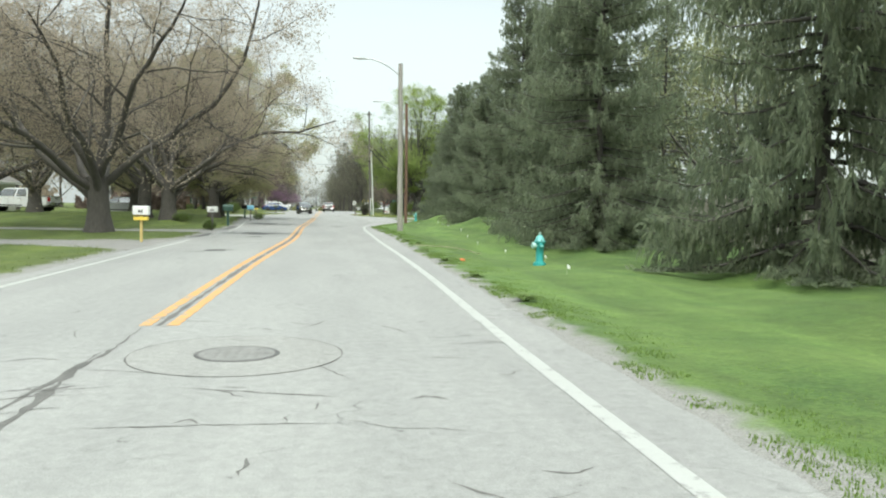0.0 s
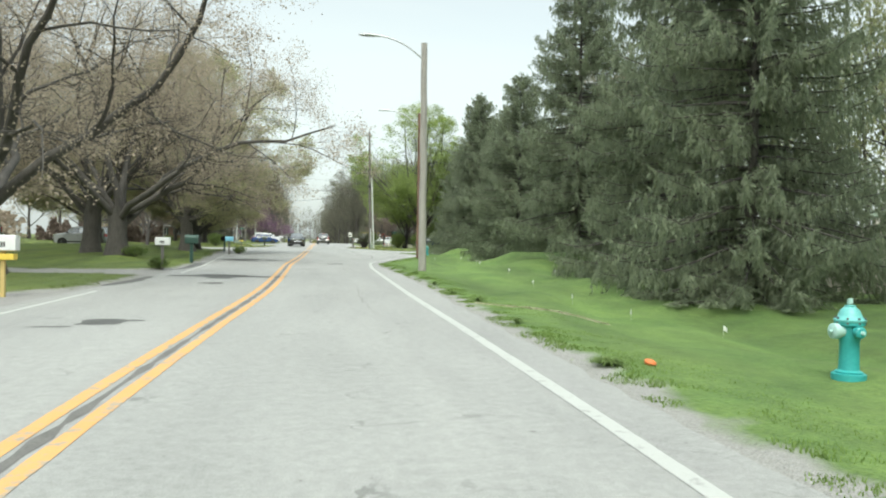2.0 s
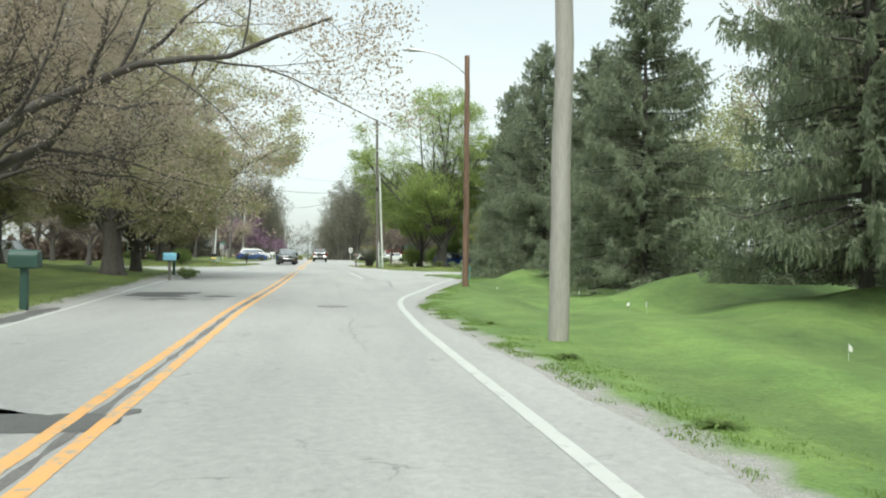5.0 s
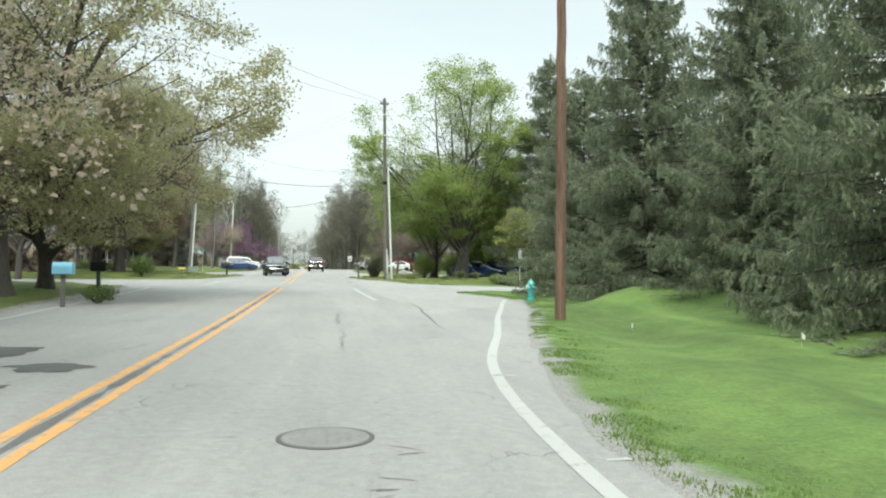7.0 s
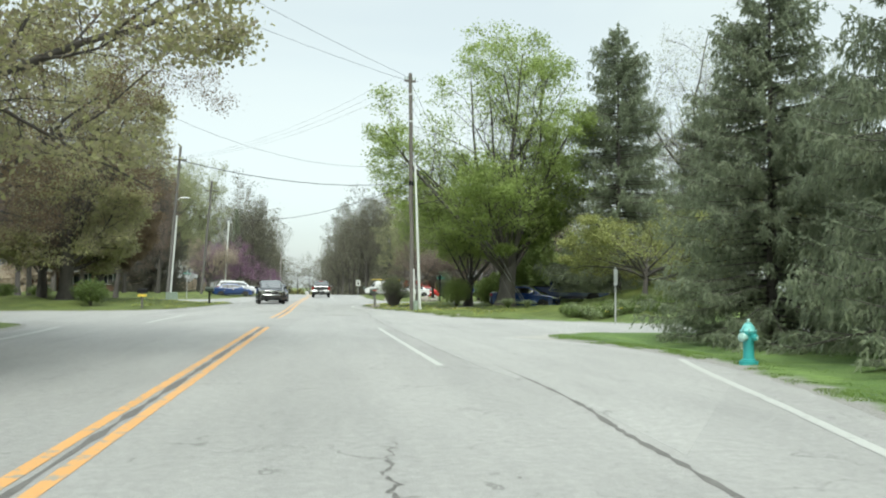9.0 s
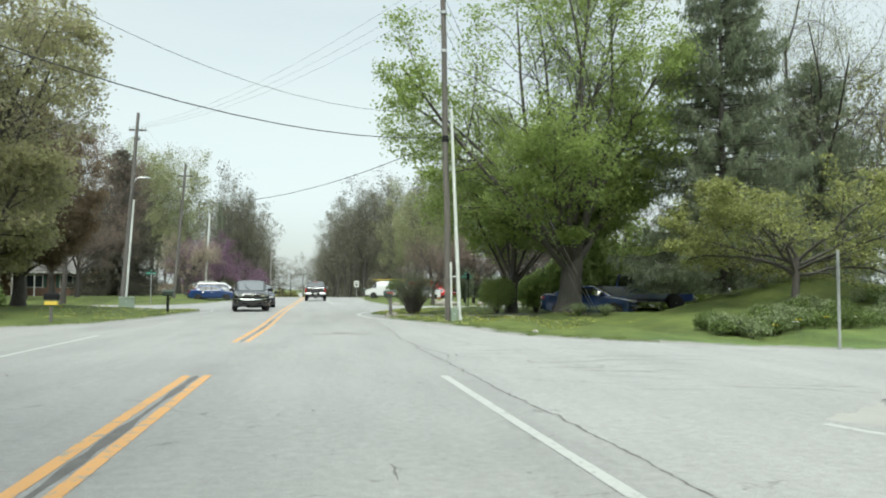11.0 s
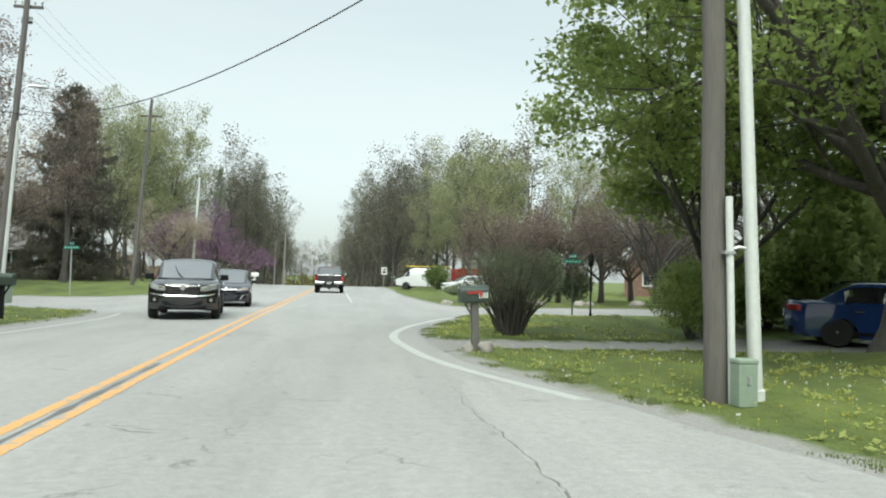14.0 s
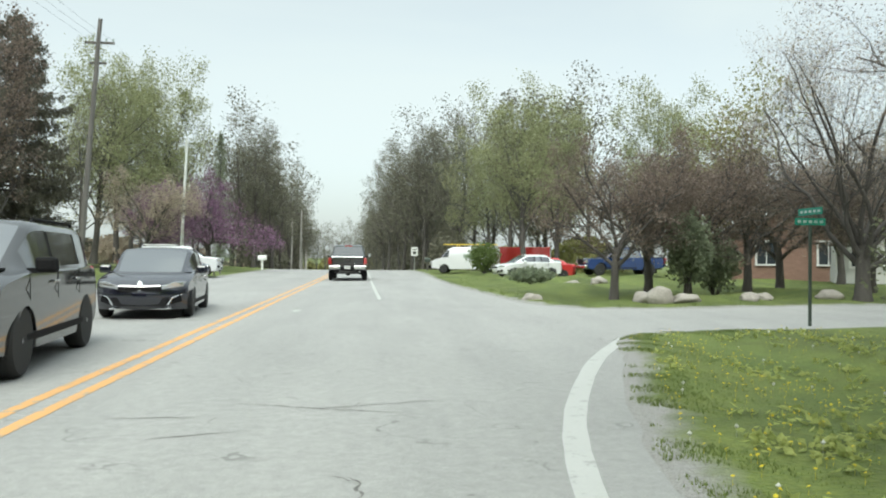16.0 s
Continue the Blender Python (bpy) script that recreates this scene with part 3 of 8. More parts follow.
def outside(pts):
    """Distance from the paved ground: positive outside, negative inside."""
    best = np.full(len(pts), 1e9)
    for poly in _polys:
        a, b = poly, np.roll(poly, -1, 0)
        for s in range(0, len(pts), 4000):
            p = pts[s : s + 4000, None]
            ab = b - a
            t = np.clip(((p - a) * ab).sum(-1) / np.maximum((ab * ab).sum(-1), 1e-9), 0, 1)
            d = np.sqrt((((a + t[..., None] * ab) - p) ** 2).sum(-1)).min(1)
            up = (a[:, 1] > p[..., 1]) != (b[:, 1] > p[..., 1])
            cross = up & (p[..., 0] < (b[:, 0] - a[:, 0]) * (p[..., 1] - a[:, 1]) / np.where(np.abs(b[:, 1] - a[:, 1]) < 1e-9, 1e-9, b[:, 1] - a[:, 1]) + a[:, 0])
            d = np.where(cross.sum(1) % 2 == 1, -d, d)
            best[s : s + 4000] = np.where((best[s : s + 4000] < 0) | (d < 0), np.minimum(best[s : s + 4000], d), np.minimum(best[s : s + 4000], d))
    return best


def step(x, a, b):
    t = np.clip((np.asarray(x, float) - a) / (b - a), 0, 1)
    return t * t * (3 - 2 * t)


HUMPS = [(11.0, 47.8, 1.0, 3.2, 2.4), (9.3, 62.0, 0.8, 2.4, 2.0), (10.5, 41.2, 0.75, 3.2, 2.4), (11.0, 59.3, 0.5, 2.5, 2.0), (7.2, 18.8, -0.30, 6.5, 8.0), (20.0, 95.5, 1.6, 5.6, 7.0)]


def rise(x, y, d):
    """Height of the lawn at (x, y), d metres from the pavement."""
    x, y, d = np.asarray(x, float), np.asarray(y, float), np.asarray(d, float)
    z = np.where(d < 0, np.maximum(d * 0.3, -0.15), np.minimum(d * 0.16, 0.045))
    k = step(d, 0.2, 3.0)
    wave = 0.085 * np.sin(x * 0.9 + y * 0.23) + 0.05 * np.sin(x * 2.6 - y * 0.31 + 0.8 * np.sin(y * 0.37)) + 0.075 * np.sin(y * 0.55 - x * 0.5 + 1.3) + 0.03 * np.sin(x * 1.7 - y * 0.9) + 0.025 * np.sin(y * 1.4 + 0.4 * x)
    z = z + k * wave * np.where(x > 0, 1.0, 0.6)
    z = z + step(d, 0.5, 7.0) * step(-x, 0, 1) * step(y, 42, 62) * 0.36
    for cx, cy, h, rx, ry in HUMPS:
        z = z + step(d, 0.3, 4.0) * h * np.exp(-(((x - cx) / rx) ** 2) - ((y - cy) / ry) ** 2)
    return z + crest(y)


def near_outside(p):
    """The same distance, looked up on the ground's grid."""
    i = np.clip(np.searchsorted(gx, p[:, 0]) - 1, 0, len(gx) - 2)
    j = np.clip(np.searchsorted(gy, p[:, 1]) - 1, 0, len(gy) - 2)
    u, v = (p[:, 0] - gx[i]) / (gx[i + 1] - gx[i]), (p[:, 1] - gy[j]) / (gy[j + 1] - gy[j])
    D = dist.reshape(len(gy), len(gx))
    return D[j, i] * (1 - u) * (1 - v) + D[j, i + 1] * u * (1 - v) + D[j + 1, i] * (1 - u) * v + D[j + 1, i + 1] * u * v


def ground_z(x, y):
    d = outside(np.array([[x, y]], float))[0]
    return float(rise(x, y, d)) if d > 0 else float(crest(y))


# ground: one sheet to the horizon
def axis(fine_a, fine_b, fine, far_a, far_b):
    mid = np.arange(fine_a, fine_b + 1e-6, fine)
    lo, hi, s = [], [], fine
    v = fine_a
    while v > far_a:
        s *= 1.35
        v -= s
        lo.append(v)
    s, v = fine, fine_b
    while v < far_b:
        s *= 1.35
        v += s
        hi.append(v)
    return np.array(lo[::-1] + list(mid) + hi)


gx, gy = axis(-17, 17, 0.34, -2500, 2500), axis(-8, 150, 0.5, -2500, 2500)
GX, GY = np.meshgrid(gx, gy)
flat = np.stack([GX.ravel(), GY.ravel()], -1)
near = (np.abs(flat[:, 0]) < 90) & (flat[:, 1] > -90) & (flat[:, 1] < 720)
dist = np.full(len(flat), 30.0)
dist[near] = outside(flat[near])
dist[~near & (np.abs(flat[:, 0] + 1.5 - bend(flat[:, 1])) < 7)] = -1.0
zz = rise(flat[:, 0], flat[:, 1], dist)
nx, ny = len(gx), len(gy)
idx = np.arange(nx * ny).reshape(ny, nx)
quads = np.stack([idx[:-1, :-1].ravel(), idx[:-1, 1:].ravel(), idx[1:, 1:].ravel(), idx[1:, :-1].ravel()], -1)
gme = big_mesh("ground", np.column_stack([flat, zz]), quads, True)
at = gme.attributes.new("verge", "FLOAT", "POINT")
at.data.foreach_set("value", dist.astype(np.float32))
old_lawn = np.maximum(step(flat[:, 1], 80, 90), 0.8 * step(-flat[:, 0], 4, 6))
gme.attributes.new("weedy_shade", "FLOAT", "POINT").data.foreach_set("value", old_lawn.astype(np.float32))
tagged(part("ground", gme, LAWN), "bright green mown lawn with gravelly worn road edges", "lawn", kind="structure")

# road
road = Mesh()
road.v = [(p.x, p.y, float(crest(p.y))) for p in OUTLINE]
road.f = [tuple(range(len(OUTLINE)))]
rme = bpy.data.meshes.new("road")
rme.from_pydata(road.v, [], road.f)
_b = bmesh.new()
_b.from_mesh(rme)
bmesh.ops.triangulate(_b, faces=_b.faces)
for _f in _b.faces:
    if _f.normal.z < 0:
        _f.normal_flip()
_b.to_mesh(rme)
_b.free()
tagged(part("road", rme, ASPHALT), "pale grey sun-bleached asphalt two-lane road with cracks", "road", kind="structure")
# the side road's mouth: newer, paler asphalt up to a long joint
mouth = [(2.75, 60.5), (2.82, 64), (2.5, 67), (2.3, 72), (2.1, 78), (1.97, 84), (1.92, 88), (2.04, 92.7), (2.0, 96), (2.3, 98.4), (3.45, 97.0)]
mouth += [(x - 0.03, y) for x, y in RIGHT_B[6:0:-1]] + [(70, 67.9), (70, 60.1)] + [(x - 0.06, y) for x, y in RIGHT_A[16:10:-1]]
mouth_mesh = Mesh()
mouth_mesh.prism([(p.x, p.y) for p in spline(mouth, 0.6)], -0.05, 0.0015)
tagged(part("road_apron", mouth_mesh, ASPHALT_PALE), "paler asphalt of the side road's mouth", "road", kind="structure")
for nm, poly in DRIVES.items():
    b = Mesh()
    q = spline(poly, 1.0)
    b.prism([(p.x, p.y) for p in q], -0.12, -0.005 if nm != "blue_car_drive" else -0.009)
    tagged(part("driveway", b, DRIVE), "worn grey asphalt driveway crossing the lawn", "driveway", kind="structure")


def ribbon(line, width, z=0.004, wob=0.0, seed=1, taper=False):
    """A flat strip along a line on the road."""
    r = random.Random(seed)
    b = Mesh()
    n = len(line)
    L, R = [], []
    for i, p in enumerate(line):
        d = (line[min(i + 1, n - 1)] - line[max(i - 1, 0)]).normalized()
        s = Vector((-d.y, d.x, 0))
        w = width / 2 * (1 + r.uniform(-wob, wob))
        if taper:
            w *= max(0.08, min(1, 4 * min(i, n - 1 - i) / n))
        bx, bz = float(bend(p.y)), float(crest(p.y)) + z
        L.append((p.x + s.x * w + bx, p.y + s.y * w, bz)), R.append((p.x - s.x * w + bx, p.y - s.y * w, bz))
    b.add(L + R, [(n + i, n + i + 1, i + 1, i) for i in range(n - 1)])
    return b


def marking(name, pts, width, mat, label, z=0.004, wob=0.06, seed=1):
    tagged(part(name, ribbon(spline(pts, 0.3), width, z, wob, seed), mat), label, "road marking", kind="structure")


CENTRE = [(-2.38, 8), (-2.31, 16), (-2.18, 21.5), (-2.06, 25.2), (-1.98, 29), (-1.99, 34), (-2.08, 41), (-2.14, 46), (-2.05, 53), (-1.98, 60), (-1.95, 79.5)]
CENTRE_B = [(-2.03, 86.5), (-1.95, 93), (-1.99, 100), (-2.06, 108), (-2.08, 115), (-2.0, 150), (-2.0, 420)]
for seg in (CENTRE, CENTRE_B):
    for off in (-0.145, 0.145):
        marking("yellow_line", [(x + off, y) for x, y in seg], 0.125, YELLOW, "worn yellow double centre line on the asphalt", seed=3)
    tagged(part("centre_seam", ribbon(spline([(x + 0.01, y) for x, y in seg[:3]] if seg is CENTRE_B else seg, 0.35), 0.08, 0.0025, 0.7, 7), SEAM), "dark worn seam between the yellow lines", "road seam", kind="structure")
EDGE_W = [
    [(1.15, -40), (1.19, 5), (1.33, 14), (1.36, 20), (1.33, 27), (1.36, 33), (1.43, 41.5), (1.55, 45), (1.64, 47), (1.8, 48.9), (2.15, 51.2), (2.68, 53.4), (3.06, 54.8), (3.52, 56.7), (4.25, 59.8), (5.02, 62.7), (6.0, 66.5), (6.55, 68.4)],
    [(1.85, 67.5), (1.7, 75), (1.64, 79)],
    [(3.35, 96.8), (2.45, 99.4), (2.03, 101.3), (1.84, 103.0), (1.73, 104.5), (1.77, 105.7), (1.96, 107.1), (2.36, 108.8), (2.97, 110.65), (3.6, 112.3), (4.25, 113.7), (4.9, 115.0)],
    [(1.02, 126), (0.8, 144), (0.7, 190)],
    [(-5.5, -40), (-5.5, 21), (-5.5, 28)], [(-5.2, 36.5), (-5.55, 44), (-6.6, 58), (-7.5, 75), (-7.9, 79.3)],
    [(4.62, 74.5), (4.75, 74.05), (5.3, 73.2), (6.2, 72.0)],
    [(-6.0, 82), (-6.0, 89.5)], [(-7.3, 98), (-6.25, 104.5), (-5.85, 110), (-6.1, 112.9)],
]
for i, e in enumerate(EDGE_W):
    marking("white_line", e, (0.135, 0.115, 0.19)[i] if i < 3 else 0.11, WHITE, "white edge line painted on the asphalt", seed=10 + i)
for x, y, w, l in ((-1.0, 121, 0.1, 0.5), (1.97, 46.4, 0.3, 0.055), (2.05, 50.2, 0.28, 0.05), (1.72, 23.4, 0.26, 0.05), (1.78, 9.2, 0.26, 0.05)):
    b = ribbon([Vector((x - w / 2, y, 0)), Vector((x, y + 0.02, 0)), Vector((x + w / 2, y, 0))], l, 0.004, 0.2)
    tagged(part("survey_mark", b, WHITE), "short white survey mark sprayed on the asphalt", "road marking", kind="structure")


# patches: irregular dark repairs
def patch(pts, seed, mat=PATCH, z=0.003, scraps=0):
    """A thin ragged skin of asphalt with a crumbled outline, and a few loose scraps round it."""
    r = random.Random(seed)
    bm = bmesh.new()

    def skin(line, jag):
        wx = wy = 0.0
        vs = []
        lift = z + 0.0004 * len(bm.faces)
        for p in line:
            wx, wy = 0.55 * wx + r.uniform(-jag, jag), 0.55 * wy + r.uniform(-jag, jag)
            vs.append(bm.verts.new((p[0] + wx, p[1] + wy, lift)))
        f = bm.faces.new(vs)
        if f.normal.z < 0:
            f.normal_flip()

    line = spline(list(pts) + [pts[0]], 0.1)[:-1]
    skin(line, 0.055)
    for i in range(scraps):
        p = line[r.randrange(len(line))]
        cx, cy, w, h = p.x + r.uniform(-0.35, 0.35), p.y + r.uniform(-0.5, 0.5), r.uniform(0.08, 0.3), r.uniform(0.06, 0.18)
        skin([(cx + w * math.cos(a * 0.524), cy + h * math.sin(a * 0.524)) for a in range(12)], 0.03)
    bmesh.ops.triangulate(bm, faces=bm.faces)
    for f in bm.faces:
        f.normal_update()
        if f.normal.z < 0:
            f.normal_flip()
    me = bpy.data.meshes.new("road_patch")
    bm.to_mesh(me)
    bm.free()
    tagged(part("road_patch", me, mat), "dark irregular asphalt repair patch on the road", "road patch", kind="structure")


patch([(-5.3, 34.6), (-4.4, 34.5), (-3.7, 34.1), (-2.9, 34.35), (-2.0, 34.25), (-1.75, 34.6), (-1.9, 34.85), (-2.9, 34.95), (-3.4, 35.1), (-3.7, 36.0), (-4.3, 35.9), (-4.7, 35.2), (-5.2, 35.1)], 1, scraps=7)
patch([(-4.05, 33.5), (-3.4, 33.4), (-3.2, 33.75), (-3.6, 34.0), (-4.0, 33.85)], 2, scraps=2)
patch([(-3.85, 31.05), (-3.4, 31.1), (-3.3, 31.6), (-3.75, 31.5)], 3, scraps=3)
patch([(-3.95, 21.5), (-3.45, 21.5), (-3.5, 22.2), (-4.0, 22.1)], 31, scraps=2)
patch([(-5.9, 53.4), (-4.1, 53.5), (-3.95, 52.6), (-4.3, 51.6), (-4.0, 50.9), (-4.9, 50.9), (-5.7, 51.4)], 4, scraps=6)
patch([(-4.9, 49.5), (-4.4, 49.75), (-3.85, 49.85), (-3.9, 50.1), (-4.8, 50.0)], 5, scraps=3)
patch([(-3.55, 51.0), (-3.25, 50.8), (-2.7, 51.2), (-2.9, 51.45), (-3.5, 51.35)], 6, scraps=3)
patch([(-3.5, 49.6), (-3.1, 49.75), (-3.15, 49.95), (-3.45, 49.85)], 61)
patch([(-7.0, 29.5), (-5.7, 30.0), (-5.6, 34.2), (-6.4, 34.6), (-7.6, 34.9)], 7, TAR)
patch([(-6.9, 39.8), (-5.7, 39.2), (-5.8, 46.0), (-6.1, 46.5)], 8, TAR)
patch([(4.8, 74.75), (5.2, 74.15), (5.9, 73.3), (6.3, 73.0), (6.3, 75.6), (5.5, 75.2)], 9, CONCRETE)

# cracks and sealed seams
crk = Mesh()
cr = random.Random(11)


def crack(pts, width, jag=0.08, seed=0, sub=0.25):
    r = random.Random(seed)
    line = spline(pts, sub * 0.5)
    wx = wy = 0.0
    bent = []
    for p in line:
        wx, wy = 0.82 * wx + r.uniform(-jag, jag) * 0.45, 0.82 * wy + r.uniform(-jag, jag) * 0.45
        bent.append(Vector((p.x + wx, p.y + wy, 0)))
    line = bent
    if len(line) > 14 and r.random() < 0.6:
        k = r.randrange(4, len(line) - 4)
        a = line[k] + Vector((r.uniform(-0.3, 0.3), r.uniform(-0.4, 0.4), 0))
        fork = [line[k].lerp(a, q / 5) + Vector((r.uniform(-jag, jag), r.uniform(-jag, jag), 0)) * 0.5 * (q > 0) for q in range(6)]
        s = ribbon(fork, width * 0.7, 0.0021, 0.7, seed + 1, True)
        crk.add(s.v, s.f)
    s = ribbon(line, width, 0.0022 + 0.00009 * (seed % 8), 0.7, seed, True)
    crk.add(s.v, s.f)


crack([(-2.52, 7.9), (-2.5, 6.6), (-2.51, 5.4), (-2.5, 4.6), (-2.48, 3.0), (-2.45, -4)], 0.085, 0.05, 1)
crack([(-2.56, 6.5), (-2.6, 5.3), (-2.62, 4.4)], 0.05, 0.05, 2)
crack([(2.35, 67), (2.25, 72), (2.1, 78), (2.01, 82.5), (1.95, 84), (1.97, 86), (1.87, 87.6), (2.02, 90), (2.05, 92.7), (2.0, 95.2), (1.99, 99)], 0.026, 0.06, 3, 0.16)
crack([(2.1, 81.2), (2.25, 82.8), (2.08, 84.2), (2.05, 86)], 0.022, 0.07, 4, 0.14)
crack([(2.83, 86.4), (3.2, 86.0), (3.37, 85.6), (3.1, 85.2)], 0.03, 0.05, 41, 0.14)
crack([(2.2, 82.85), (2.46, 82.75), (2.44, 82.3), (2.5, 81.9)], 0.035, 0.04, 42, 0.14)
crack([(2.5, 82.72), (3.06, 82.62), (3.38, 82.7), (3.28, 82.96), (3.2, 83.3)], 0.025, 0.05, 43, 0.14)
crack([(3.85, 83.5), (3.88, 83.2), (3.86, 82.8), (4.4, 82.2)], 0.03, 0.05, 44, 0.14)
crack([(0.5, 61.4), (0.41, 60.4), (0.41, 59.4), (0.38, 58.5), (0.33, 57.6), (0.28, 57.0)], 0.03, 0.09, 5, 0.1)
crack([(0.30, 56.6), (0.36, 55.4), (0.3, 54.2), (0.34, 52.6)], 0.02, 0.07, 51, 0.1)
crack([(2.42, 55.6), (2.38, 56.8), (2.44, 58.2), (2.58, 60.2), (2.62, 61.2), (2.82, 64), (2.78, 67.6)], 0.06, 0.015, 8)
crack([(2.46, 57.0), (2.81, 56.92), (3.26, 56.7)], 0.025, 0.015, 9)
crack([(0.35, 38), (0.2, 41), (0.3, 43.5), (0.25, 46.2)], 0.012, 0.05, 6, 0.12)
crack([(0.25, 23), (0.2, 27), (0.3, 31)], 0.01, 0.04, 7, 0.12)
for i in range(26):
    y = cr.choice([cr.uniform(57, 61.4), cr.uniform(24, 30), cr.uniform(38, 47)])
    x = 0.38 + cr.uniform(-0.16, 0.16)
    ang, ln = cr.uniform(-0.7, 0.7) + (1.57 if i % 4 == 0 else 0), cr.uniform(0.08, 0.3)
    crack([(x, y), (x + math.cos(ang) * ln / 2, y + math.sin(ang) * ln / 2), (x + math.cos(ang) * ln, y + math.sin(ang) * ln)], cr.uniform(0.012, 0.03), 0.02, 450 + i, 0.05)
for i in range(80):
    x, y = cr.uniform(-5, 1.5), cr.choice([cr.uniform(0.5, 9), cr.uniform(0.5, 9), cr.uniform(2, 118), cr.uniform(70, 100)])
    ln, ang = cr.uniform(0.12, 0.7), cr.choice([cr.uniform(-0.5, 0.5), cr.uniform(-0.5, 0.5), cr.uniform(1.0, 2.1)])
    crack([(x, y), (x + math.cos(ang) * ln / 2, y + math.sin(ang) * ln / 2 + cr.uniform(-0.1, 0.1)), (x + math.cos(ang) * ln, y + math.sin(ang) * ln)], cr.uniform(0.009, 0.026), 0.045, 50 + i, 0.09)
for i in range(40):
    cx_, w_ = cr.choice([(-1.4, 0.3), (-1.4, 0.3), (0.25, 0.45), (0.6, 0.5)])
    x, y = cr.gauss(cx_, w_), cr.gauss(105.2, 0.9)
    crack([(x, y), (x + cr.uniform(-0.05, 0.3), y + cr.uniform(0.02, 0.15)), (x + cr.uniform(-0.1, 0.45), y + cr.uniform(0.05, 0.4))], cr.uniform(0.006, 0.022), 0.06, 350 + i, 0.05)
for i in range(34):
    x, y = cr.uniform(2.4, 8.5), cr.uniform(77, 86)
    ang, ln = cr.uniform(-0.6, 0.25), cr.uniform(0.8, 2.4)
    crack([(x, y), (x + math.cos(ang) * ln * 0.5, y + math.sin(ang) * ln * 0.5 + cr.uniform(-0.15, 0.15)), (x + math.cos(ang) * ln, y + math.sin(ang) * ln)], cr.uniform(0.015, 0.05), 0.06, 150 + i, 0.2)
for i in range(40):
    x, y = cr.uniform(-5.2, 1.5), cr.choice([cr.uniform(0, 7), cr.uniform(79, 88), cr.uniform(103, 112)])
    ang, ln = cr.uniform(-0.35, 0.35), cr.uniform(0.4, 1.8)
    crack([(x, y), (x + math.cos(ang) * ln * 0.5, y + math.sin(ang) * ln * 0.5), (x + math.cos(ang) * ln, y + math.sin(ang) * ln)], cr.uniform(0.01, 0.022), 0.03, 250 + i, 0.12)
tagged(part("road_cracks", crk, SEAM), "dark jagged cracks and sealed seams in the asphalt", "road crack", kind="stuff")


# manhole covers
def manhole(x, y, r, patch_r):
    t = thing("manhole", "round cast-iron manhole cover set in the asphalt", "manhole", pose(x, y, 0))
    if patch_r:
        part("collar", Mesh().lathe([(patch_r, -0.01), (patch_r, 0.0035)], 40), COLLAR, t, "patched asphalt collar")
        part("collar_seam", ribbon([Vector((patch_r * math.cos(a * 0.157), patch_r * math.sin(a * 0.157), 0)) for a in range(41)], 0.013, 0.005, 0.6), SEAM, t)
    part("rim", Mesh().lathe([(r * 1.12, -0.02), (r * 1.12, 0.006), (r * 1.02, 0.007)], 32), IRON, t)
    c = Mesh().lathe([(r, -0.02), (r, 0.008), (r * 0.97, 0.010)], 32)
    for i in range(-3, 4):
        for j in range(-3, 4):
            if i * i + j * j < 10:
                c.box(i * r * 0.26, j * r * 0.26, 0.010, r * 0.12, r * 0.12, 0.004)
    part("cover", c, IRON_WORN, t)


manhole(-1.37, 6.35, 0.33, 0.92)
manhole(0.0, 47.25, 0.32, 0)
manhole(0.5, 90.0, 0.3, 0.84)

# ---- trees and plants ----
def unit(v):
    return v / max(np.linalg.norm(v), 1e-9)


